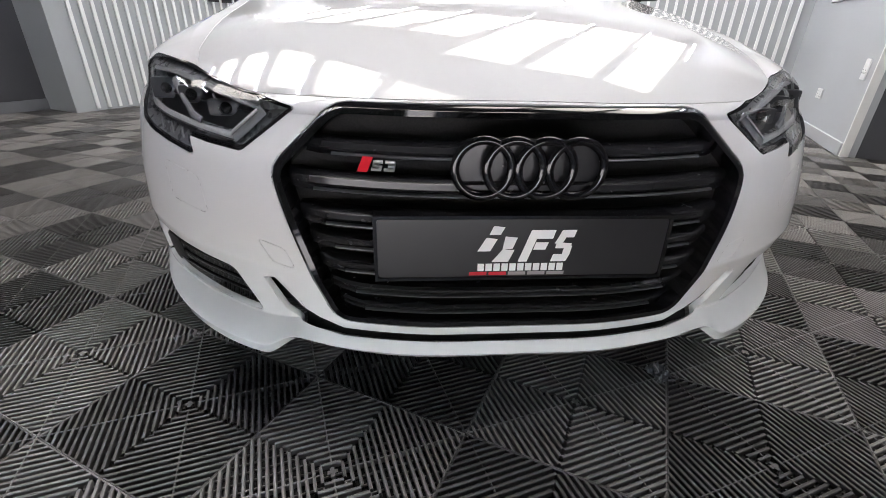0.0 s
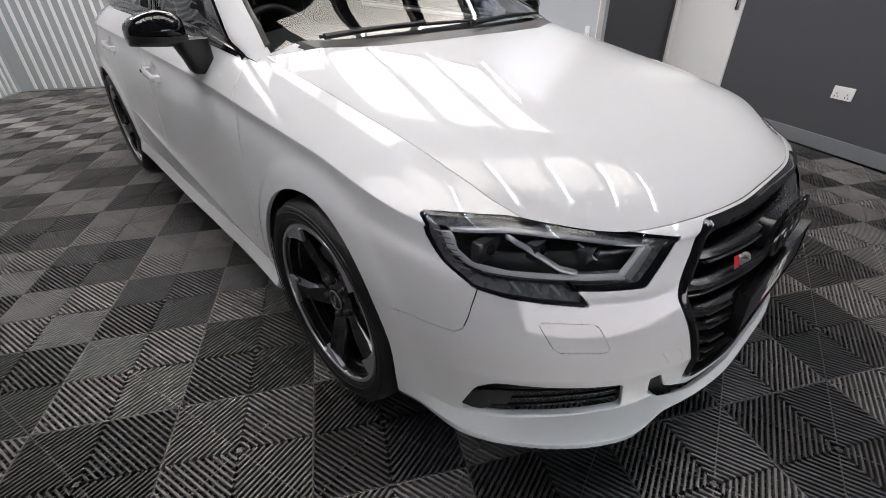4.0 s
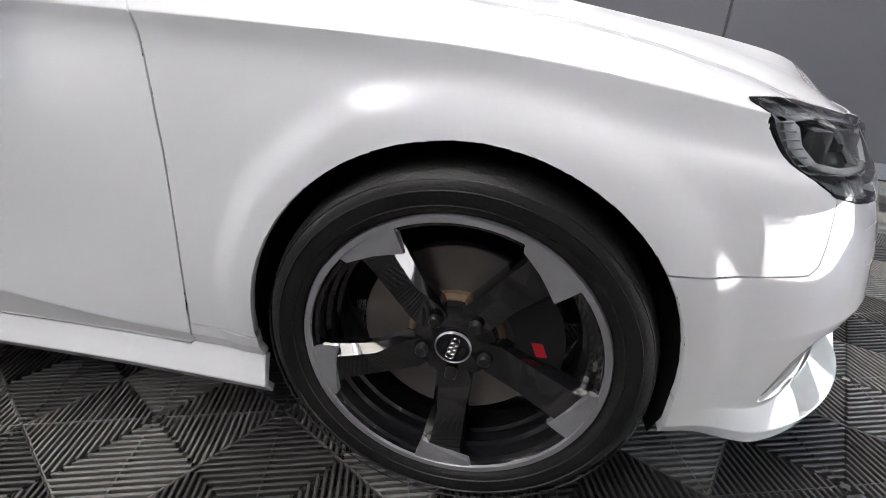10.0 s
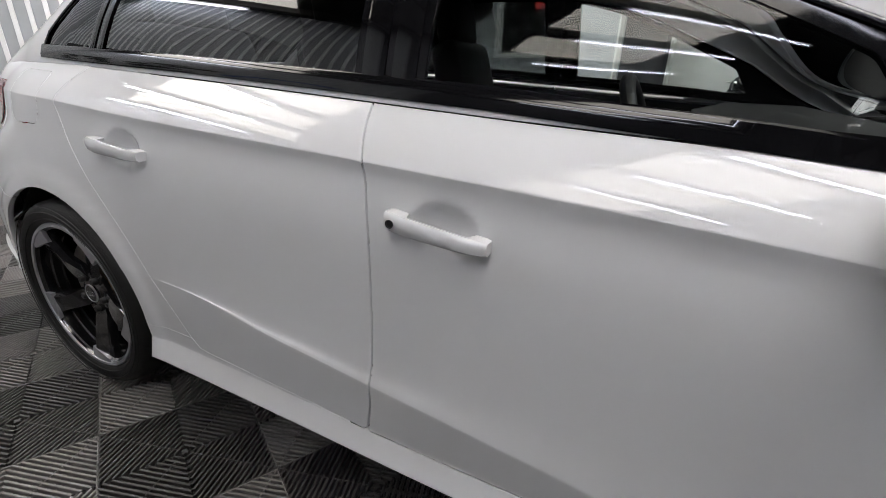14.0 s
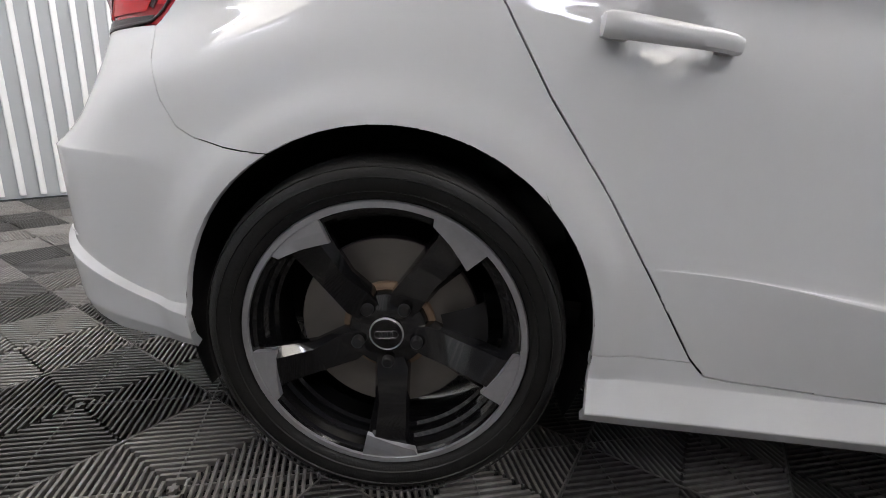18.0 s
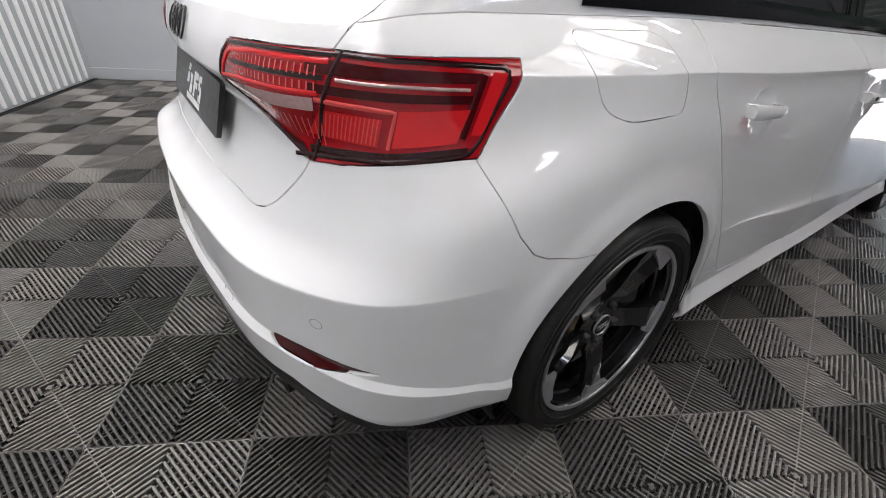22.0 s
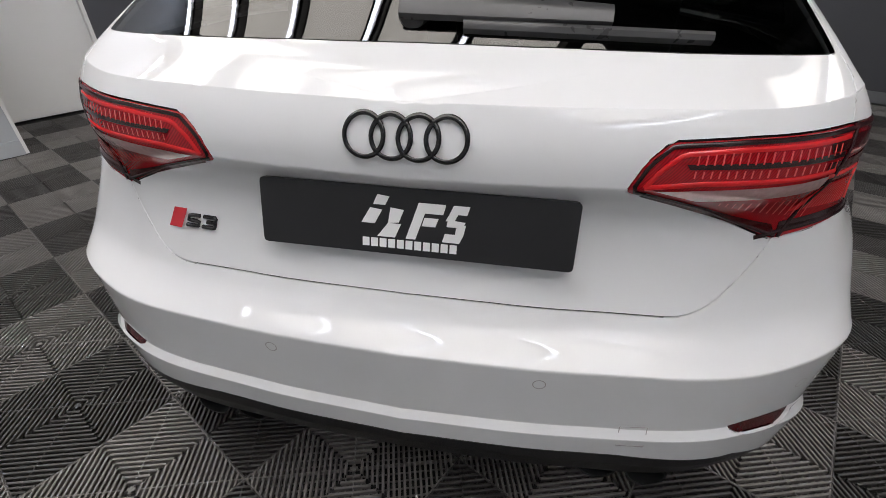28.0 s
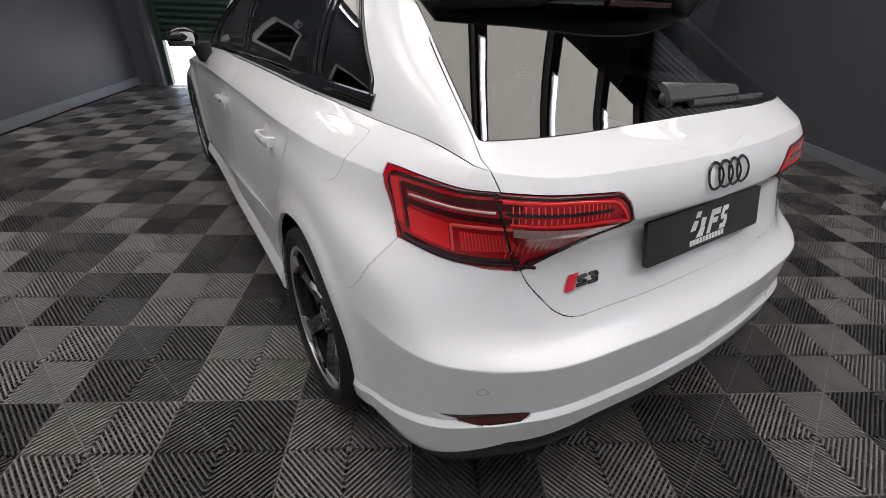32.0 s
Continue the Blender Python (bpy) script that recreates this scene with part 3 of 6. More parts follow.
def socket(p, q, z, wide=.146, high=.086):
    root = empty("wall_socket")
    root.matrix_basis = ROOM @ pose(p, q, z)
    tagged(root, "white plastic double wall socket", "socket", "wall sockets")
    bm = bmesh.new()
    box(bm, (-.012, -wide / 2, -high / 2), (0, wide / 2, high / 2), .006)
    part("plate", bm, M["socket"], root, smooth=40)
    for s in (-1, 1):
        bm = bmesh.new()
        box(bm, (-.0155, s * wide / 4 - .009, .012), (-.012, s * wide / 4 + .009, .026), .001, 1)
        part("switch", bm, M["white_print"], root)
        bm = bmesh.new()
        for dy, dz in ((0, -.004), (-.011, -.024), (.011, -.024)):
            box(bm, (-.0126, s * wide / 4 + dy - .003, dz - .005), (-.0118, s * wide / 4 + dy + .003, dz + .005))
        part("pin_hole", bm, M["black_plastic"], root)
    return root


socket(EAST, .96, .40)
socket(OFFICE, 3.93, .37)
socket(OFFICE, OFFICE_END + .16, .62, .086, .146)

# roller shutter, drawn most of the way down
root = empty("roller_shutter")
root.matrix_basis = ROOM
tagged(root, "dark green steel roller shutter, half a metre open", "shutter", kind="structure")
SHUT, PITCH = .54, .075
bm = bmesh.new()
prof = [(0, 0), (.020, .006), (.028, .018), (.029, .032), (.022, .046), (.004, .052), (-.008, .056), (-.008, .070), (0, PITCH)]
ring = [[bm.verts.new((x, y, z)) for y, z in prof] for x in (GATE[0] + .04, GATE[1] - .04)]
for k in range(len(prof) - 1):
    bm.faces.new((ring[0][k], ring[1][k], ring[1][k + 1], ring[0][k + 1]))
lath = part("lath", bm, M["roller"], root, smooth=35)
lath.matrix_basis = pose(0, SOUTH - .07, SHUT + .05)
for i in range(1, int((2.9 - SHUT) / PITCH)):
    ob = new("lath", lath.data)
    ob.parent = root
    ob.matrix_basis = pose(0, SOUTH - .07, SHUT + .05 + i * PITCH)
room_box("bottom_rail", M["roller"], (GATE[0] + .03, SOUTH - .09, SHUT), (GATE[1] - .03, SOUTH - .05, SHUT + .055), .004, root)
for a in (GATE[0], GATE[1] - .07):
    room_box("guide_rail", M["roller"], (a, SOUTH - .11, 0), (a + .07, SOUTH - .03, 2.9), .004, root)
for a, nm in ((GATE[0] - .10, "pillar_south_west"), (GATE[1] + .0, "pillar_south_east")):
    tagged(room_box(nm, M["wall_dark"], (a, SOUTH, 0), (a + .10, SOUTH + .06, HIGH), .004), "dark grey steel column beside the shutter", "pillar", kind="structure")

sign = empty("wall_sign")
sign.matrix_basis = ROOM @ pose(EAST, -1.2, 1.90)
tagged(sign, "small white notice with a blue block", "sign")
for nm, lo, hi, mat in (("board", (-.006, -.13, 0), (0, .13, .20), "socket"), ("blue_block", (-.008, .02, .06), (-.005, .12, .17), "blue_graphic"), ("print_bar", (-.008, -.11, .13), (-.005, 0, .15), "grey_print"), ("print_bar", (-.008, -.11, .09), (-.005, 0, .11), "grey_print"), ("print_bar", (-.008, -.11, .03), (-.005, .11, .045), "grey_print")):
    bm = bmesh.new()
    box(bm, lo, hi, .001, 1)
    part(nm, bm, M[mat], sign)

# yard outside
bm = bmesh.new()
box(bm, (-300, -600, -.12), (300, SOUTH - .12, -.02))
tagged(part("ground", bm, M["concrete"]), "pale sunlit concrete yard outside the shutter", "ground", kind="structure").matrix_basis = ROOM
# base under the tiles
tagged(room_box("floor_base", M["subfloor"], (WEST - .12, SOUTH - .12, -.05), (EAST + .12, NORTH + .12, -.016)), "dark concrete under the floor tiles", "floor", kind="structure")

# lights
def tube_light(p, q, z, long, turn):
    root = empty("tube_light")
    root.matrix_basis = ROOM @ pose(p, q, z, 0, 0, turn)
    tagged(root, "lit fluorescent tube light under a beam", "lamp", "ceiling tube lights")
    bm = bmesh.new()
    box(bm, (-long / 2, -.03, .02), (long / 2, .03, .055), .004)
    part("housing", bm, M["socket"], root)
    bm = bmesh.new()
    tube(bm, [(-long / 2 + .02, 0, 0), (long / 2 - .02, 0, 0)], .018)
    part("tube", bm, M["tube"], root, smooth=40)


for p in (-4.25, -3.40, -2.55, -1.70, -.85, 0, .85, 1.70, 2.50):
    end = NORTH if p < OFFICE - .1 else OFFICE_END
    bm = bmesh.new()
    box(bm, (p - .06, SOUTH, HIGH - .14), (p + .06, end, HIGH))
    tagged(part("beam", bm, M["beam"]), "black painted roof beam", "beam", "roof beams").matrix_basis = ROOM
    tube_light(p, -.40, HIGH - .20, 1.25, 90)
    if p < 2:
        tube_light(p, 3.75, HIGH - .20, 1.5, 90)
for q, deep in ((-.08, .52), (3.50, .92)):
    for p in (-3.825, -2.975, -2.125, -1.275, -.425, .425, 1.275, 2.10):
        if p > 2 and q > 2:
            continue
        near = q - deep if p < -.6 or q < 0 else 1.70
        root = room_box("skylight", M["skylight"], (p - .34, near, HIGH - .03), (p + .34, q + deep, HIGH - .004))
        tagged(root, "cream translucent roof light sheet letting in daylight", "skylight", "roof lights")

# ---- the car ----
car = empty("car")
tagged(car, "white five-door hatchback with black grille and mirrors on tiled floor", "car")


def grid_normals(G):
    du, dv = np.gradient(G, axis=1), np.gradient(G, axis=0)
    n = np.cross(du, dv)
    ln = np.linalg.norm(n, axis=-1, keepdims=True)
    n = n / np.maximum(ln, 1e-9)
    return n


def inside(poly, a, b):
    hit, n = False, len(poly)
    for i in range(n):
        (x1, y1), (x2, y2) = poly[i], poly[(i + 1) % n]
        if (y1 > b) != (y2 > b) and a < (x2 - x1) * (b - y1) / (y2 - y1) + x1:
            hit = not hit
    return hit


def smooth_poly(points, n=4):
    """Rounds a closed polygon's corners by a closed curve through the points."""
    P = np.array(points, float)
    k = len(P)
    out = []
    for i in range(k):
        p0, p1, p2, p3 = P[i - 1], P[i], P[(i + 1) % k], P[(i + 2) % k]
        for j in range(n):
            t = j / n
            out.append(tuple(.5 * ((2 * p1) + (p2 - p0) * t + (2 * p0 - 5 * p1 + 4 * p2 - p3) * t * t + (3 * p1 - p0 - 3 * p2 + p3) * t ** 3)))
    return out


def round_poly(points, r, n=4):
    """Straight-sided polygon with corners rounded by radius r."""
    P = [Vector(p) for p in points]
    out = []
    for i in range(len(P)):
        a, b, c = P[i - 1], P[i], P[(i + 1) % len(P)]
        u, v = (a - b), (c - b)
        d = min(r, u.length * .45, v.length * .45)
        s, e = b + u.normalized() * d, b + v.normalized() * d
        for j in range(n + 1):
            t = j / n
            out.append(tuple((1 - t) ** 2 * s + 2 * t * (1 - t) * b + t * t * e))
    return out


class Shell:
    """Half the body as one bmesh that carries its smooth normals, cut along outlines into panels."""

    def __init__(self):
        self.bm = bmesh.new()
        self.nl = self.bm.verts.layers.float_vector.new("smooth")
        self.fl = self.bm.faces.layers.int.new("patch")
        A, _, _ = side_grid()
        B, _, self.low = top_grid()
        NA, NB = grid_normals(A), grid_normals(B)
        if NA[20, A.shape[1] // 2, 0] < 0:
            NA = -NA
        if NB[-8, int(A.shape[1] * .6), 2] < 0:
            NB = -NB
        # flanks and top share their edge along the front wings and from the rear doors backwards
        share = [i for i in range(A.shape[1]) if A[-1, i, 1] > 2.3 or (-.47 < A[-1, i, 1] < .43 and A[-1, i, 0] > .6)]
        for i in share:
            m = NA[-1, i] + NB[2, i] * (1.0 if A[-1, i, 0] > .6 else .15)
            NA[-1, i] = m / (np.linalg.norm(m) + 1e-9)
            NB[0, i] = NA[-1, i]
        self.add(A, NA, 0)
        self.add(B, NB, 1)
        verts = [v for v in self.bm.verts if v.co.y > 2.28 or (-.49 < v.co.y < .45 and v.co.x > .6)]
        bmesh.ops.remove_doubles(self.bm, verts=verts, dist=2e-4)
        bad = [f for f in self.bm.faces if f.calc_area() < 1e-9]
        bmesh.ops.delete(self.bm, geom=bad, context="FACES")

    def add(self, G, N, patch):
        rows, cols = G.shape[:2]
        vs = [[self.bm.verts.new(G[i, j]) for j in range(cols)] for i in range(rows)]
        for i in range(rows):
            for j in range(cols):
                vs[i][j][self.nl] = N[i, j]
        for i in range(rows - 1):
            for j in range(cols - 1):
                q = (vs[i][j], vs[i][j + 1], vs[i + 1][j + 1], vs[i + 1][j])
                try:
                    f = self.bm.faces.new(q)
                    f[self.fl] = patch
                except ValueError:
                    pass

    def cut(self, poly, ax, cond):
        """Cuts edges into the shell along a polygon seen along the third axis."""
        a, b = ax
        P = np.array(poly)
        lo, hi = P.min(0) - .05, P.max(0) + .05
        local = set()
        for f in self.bm.faces:
            c = f.calc_center_median()
            if lo[0] < c[a] < hi[0] and lo[1] < c[b] < hi[1] and cond(c, f[self.fl]):
                local.add(f)
        for i in range(len(poly)):
            p, q = Vector(poly[i]), Vector(poly[(i + 1) % len(poly)])
            d = q - p
            if d.length < 1e-6:
                continue
            pad = .004
            x0, x1, y0, y1 = min(p[0], q[0]) - pad, max(p[0], q[0]) + pad, min(p[1], q[1]) - pad, max(p[1], q[1]) + pad
            sub = []
            for f in local:
                us, ws = [v.co[a] for v in f.verts], [v.co[b] for v in f.verts]
                if max(us) >= x0 and min(us) <= x1 and max(ws) >= y0 and min(ws) <= y1:
                    sub.append(f)
            if not sub:
                continue
            no, co = Vector((0, 0, 0)), Vector((0, 0, 0))
            no[a], no[b] = -d[1], d[0]
            co[a], co[b] = p
            geom = list({v for f in sub for v in f.verts}) + list({e for f in sub for e in f.edges}) + sub
            r = bmesh.ops.bisect_plane(self.bm, geom=geom, dist=2e-5, plane_co=co, plane_no=no.normalized())
            local = {f for f in local if f.is_valid} | {g for g in r["geom"] if isinstance(g, bmesh.types.BMFace)}


shell = Shell()
YZ, XZ, XY = (1, 2), (0, 2), (0, 1)


def flank(c, patch):
    return patch == 0


def nose(c, patch):
    return patch == 0 and c.y < -.3


def tail(c, patch):
    return c.y > 2.7


def over(c, patch):
    return patch == 1


def circle(y, z, r, n=56):
    return [(y + r * math.cos(2 * math.pi * k / n), z + r * math.sin(2 * math.pi * k / n)) for k in range(n)]


REAR_Y = 2.631
ARCH_F = [(a, b) for a, b in circle(0, .325, .335) if b > .05]
ARCH_R = [(a, b) for a, b in circle(REAR_Y - .003, .328, .347) if b > .05]
HEADLIGHT = round_poly([(.404, .650), (.562, .681), (.678, .704), (.752, .714), (.800, .717), (.812, .69), (.806, .63), (.786, .592), (.743, .575), (.690, .562), (.622, .549), (.636, .582), (.590, .576), (.512, .571)], .008, 3)
GRILLE = round_poly([(-.2, .671), (.338, .664), (.456, .552), (.358, .268), (.332, .250), (-.2, .256)], .03, 5)
SLIT = [(-.2, .236), (.335, .236), (.385, .247), (.418, .270), (.466, .340), (.492, .336), (.456, .256), (.425, .236), (.34, .224), (-.2, .224)]
FOG = round_poly([(.813, .258), (.800, .350), (.778, .372), (.66, .356), (.557, .342), (.513, .232), (.62, .234), (.73, .240)], .014, 4)
WASHER = round_poly([(.712, .526), (.615, .512), (.595, .446), (.690, .456)], .015, 4)
TOW = round_poly([(.488, .420), (.436, .408), (.418, .370), (.462, .378)], .010, 4)
BUMPER_F = [(-1.3, 0), (-.10, 0), (-.10, .505), (-.275, .508), (-.35, .504), (-.478, .494), (-.492, .505), (-.497, .53), (-.50, .58), (-.50, .80), (-1.3, .80)]
DOOR_F = [(.497, 1.2), (.493, .905), (.454, .805), (.444, .70), (.443, .62), (.452, .50), (.466, .37), (.476, .275), (.489, .262), (1.53, .272), (1.535, .28), (1.521, .36), (1.517, .45), (1.516, .618), (1.522, .74), (1.537, .871), (1.575, .975), (1.60, 1.2)]
DOOR_R = [(1.60, 1.2), (1.575, .975), (1.537, .871), (1.522, .74), (1.516, .618), (1.517, .45), (1.521, .36), (1.535, .28), (1.548, .272), (2.05, .298), (2.085, .303), (2.116, .334), (2.181, .43), (2.297, .597), (2.403, .731), (2.480, .850), (2.512, .905), (2.516, .93), (2.50, .98), (2.487, 1.02), (2.47, 1.2)]
FUEL = round_poly([(2.855, .985), (2.635, .982), (2.606, .90), (2.612, .850), (2.76, .845), (2.815, .866)], .03, 5)
LAMP_R = round_poly([(.320, .862), (.340, .908), (.368, .936), (.47, .943), (.634, .950), (1.0, .938), (1.0, .806), (.757, .805), (.70, .795), (.64, .782), (.572, .772), (.45, .824)], .008, 2)
LAMP_R_SIDE = round_poly([(2.960, .952), (2.968, .912), (3.03, .822), (3.050, .798), (3.09, .765), (3.6, .70), (3.6, .98), (2.97, .98)], .02, 3)
TAILGATE = [(-.2, .657), (.36, .652), *round_poly([(.36, .652), (.485, .650), (.565, .75), (.36, .75)], .075, 6)[7:14], *round_poly([(.485, .650), (.565, .75), (.592, .84), (.5, .84)], .03, 3)[4:8], (.592, .84), (.622, .940), (.632, 1.0), (.575, 1.18), (.545, 1.30), (-.2, 1.32)]
REAR_GLASS = round_poly([(-.2, 1.028), (.40, 1.025), (.616, 1.024), (.569, 1.18), (.548, 1.262), (-.2, 1.264)], .006, 3)
BUMPER_R = [(2.55, 0), (2.55, .615), (2.841, .62), (2.889, .624), (2.94, .634), (2.97, .648), (3.0, .687), (3.025, .745), (3.058, .83), (3.7, .83), (3.7, 0)]
DIFFUSER = [(-.2, .1), (-.2, .378), (.40, .381), (.625, .358), (.735, .308), (.80, .262), (.80, .1)]
REFLECTOR = smooth_poly([(.580, .452), (.68, .453), (.772, .432), (.70, .425), (.63, .430)], 3)
BONNET = [(-.2, -1.2), (.62, -1.2), (.64, -.55), (.652, -.487), (.672, -.42), (.685, -.28), (.694, -.12), (.704, .12), (.716, .30), (.722, .44), (.70, .425), (.60, .355), (.40, .285), (.2, .262), (-.2, .258)]
SCREEN = [(-.2, .33), (.20, .335), (.40, .36), (.58, .41), (.705, .440), (.672, .62), (.610, .93), (.565, 1.15), (.545, 1.21), (.52, 1.235), (.30, 1.225), (-.2, 1.215)]
SUNROOF = round_poly([(-.2, 1.32), (.49, 1.33), (.50, 2.52), (-.2, 2.54)], .05, 4)
DLO = round_poly([(.503, .912), (1.35, .969), (2.15, 1.004), (2.795, 1.030), (2.775, 1.085), (2.53, 1.272), (2.34, 1.312), (1.83, 1.324), (1.53, 1.311), (1.30, 1.270), (1.128, 1.212), (.814, 1.082), (.60, .950)], .014, 3)
GLASS_F = round_poly([(.80, .968), (1.47, .998), (1.47, 1.290), (1.32, 1.256), (1.128, 1.183), (.86, 1.062)], .012, 3)
GLASS_R = round_poly([(1.62, 1.004), (2.44, 1.036), (2.36, 1.288), (1.83, 1.304), (1.62, 1.298)], .012, 3)
GLASS_Q = round_poly([(2.50, 1.040), (2.785, 1.048), (2.768, 1.08), (2.505, 1.258), (2.425, 1.276)], .012, 3)

for poly, ax, cond in ((ARCH_F, YZ, flank), (ARCH_R, YZ, flank), (HEADLIGHT, XZ, nose), (GRILLE, XZ, nose), (SLIT, XZ, nose), (FOG, XZ, nose), (WASHER, XZ, nose), (TOW, XZ, nose),
                       (BUMPER_F, YZ, lambda c, p: p == 0 and c.y < .2), (DOOR_F, YZ, lambda c, p: p == 0 and .2 < c.y < 2.8), (DOOR_R[8:17], YZ, lambda c, p: p == 0 and .2 < c.y < 2.8), (DOOR_R, YZ, lambda c, p: p == 0 and .2 < c.y < 2.8),
                       (FUEL, YZ, lambda c, p: c.z < 1.02 and c.y > 2.4), (LAMP_R, XZ, tail), (LAMP_R_SIDE, YZ, tail), (TAILGATE, XZ, tail), (REAR_GLASS, XZ, lambda c, p: p == 1 and c.y > 2.7), (BUMPER_R, YZ, lambda c, p: p == 0 and c.y > 2.5), (DIFFUSER, XZ, lambda c, p: p == 0 and c.y > 3.0), (REFLECTOR, XZ, lambda c, p: p == 0 and c.y > 3.1),
                       (BONNET, XY, over), (SCREEN, XY, over), (SUNROOF, XY, lambda c, p: p == 1 and c.z > 1.2), (DLO, YZ, lambda c, p: p == 1 and c.x > .45), (GLASS_F, YZ, lambda c, p: p == 1 and c.x > .45), (GLASS_R, YZ, lambda c, p: p == 1 and c.x > .45), (GLASS_Q, YZ, lambda c, p: p == 1 and c.x > .45)):
    shell.cut(poly, ax, cond)


def belongs(c, patch):
    """The panel that a piece of the shell belongs to."""
    x, y, z = c
    if patch == 0:
        if inside(ARCH_F, y, z) or inside(ARCH_R, y, z) or (z < .33 and (abs(y) < .335 or abs(y - REAR_Y + .003) < .347)) and x > .6:
            return None
        if y < -.3:
            if inside(HEADLIGHT, x, z):
                return "headlight"
            if inside(GRILLE, x, z):
                return "grille"
            if inside(SLIT, x, z):
                return "slit"
            if inside(FOG, x, z):
                return "fog"
            if inside(WASHER, x, z):
                return "washer"
            if inside(TOW, x, z):
                return "tow"
        if y > 2.9 and inside(LAMP_R, x, z) and inside(LAMP_R_SIDE, y, z):
            return "lamp_gate" if inside(TAILGATE, x, z) else "lamp_body"
        if y > 3.1 and inside(REFLECTOR, x, z):
            return "reflector"
        if y > 3.0 and inside(TAILGATE, x, z):
            return "tailgate"
        if y > 3.0 and inside(DIFFUSER, x, z):
            return "diffuser"
        if y < .2 and inside(BUMPER_F, y, z):
            return "bumper_f"
        if y > 2.5 and inside(BUMPER_R, y, z):
            return "bumper_r"
        if inside(FUEL, y, z):
            return "fuel"
        if inside(DOOR_F, y, z):
            return "door_f"
        if inside(DOOR_R, y, z):
            return "door_r"
        if .3 < y < 2.35 and z < .32:
            return "sill"
        return "wing" if y < 1.0 else "quarter"
    if y > 2.7 and inside(REAR_GLASS, x, z) and z < 1.262:
        return "rear_glass"
    if y > 2.85 and inside(LAMP_R, x, z) and inside(LAMP_R_SIDE, y, z):
        return "lamp_gate" if inside(TAILGATE, x, z) else "lamp_body"
    if y > 2.85 and inside(TAILGATE, x, z):
        return "tailgate"
    if inside(BONNET, x, y):
        return "bonnet"
    if y < .452 and x > .63 and not inside(SCREEN, x, y):
        return "wing"
    if inside(SCREEN, x, y) and y < 1.4:
        return "screen"
    if x > .45:
        for nm, poly in (("glass_f", GLASS_F), ("glass_r", GLASS_R), ("glass_q", GLASS_Q), ("trim", DLO)):
            if inside(poly, y, z):
                return nm
    if y < .446 and z < 1.06 and x < .705:
        return "cowl"
    if z > 1.2 and inside(SUNROOF, x, y):
        return "sunroof"
    if inside(FUEL, y, z):
        return "fuel"
    return "roof"


panels = {}
for f in shell.bm.faces:
    nm = belongs(f.calc_center_median(), f[shell.fl])
    if nm:
        panels.setdefault(nm, []).append(f)
from mathutils.bvhtree import BVHTree
skin = BVHTree.FromBMesh(shell.bm)


def on_nose(x, z, out=0.0):
    """The place on the car's front at (x, z)."""
    p, n, _, _ = skin.ray_cast(Vector((abs(x), -2, z)), Vector((0, 1, 0)))
    y = p.y if p else -.7
    return Vector((x, y - out, z))


def on_tail(x, z, out=0.0):
    p, n, _, _ = skin.ray_cast(Vector((max(abs(x), 1e-4), 5, z)), Vector((0, -1, 0)))
    return Vector((x, (p.y if p else 3.3) + out, z))


def on_side(y, z, out=0.0):
    p, n, _, _ = skin.ray_cast(Vector((2, y, z)), Vector((-1, 0, 0)))
    return Vector(((p.x if p else .86) + out, y, z))


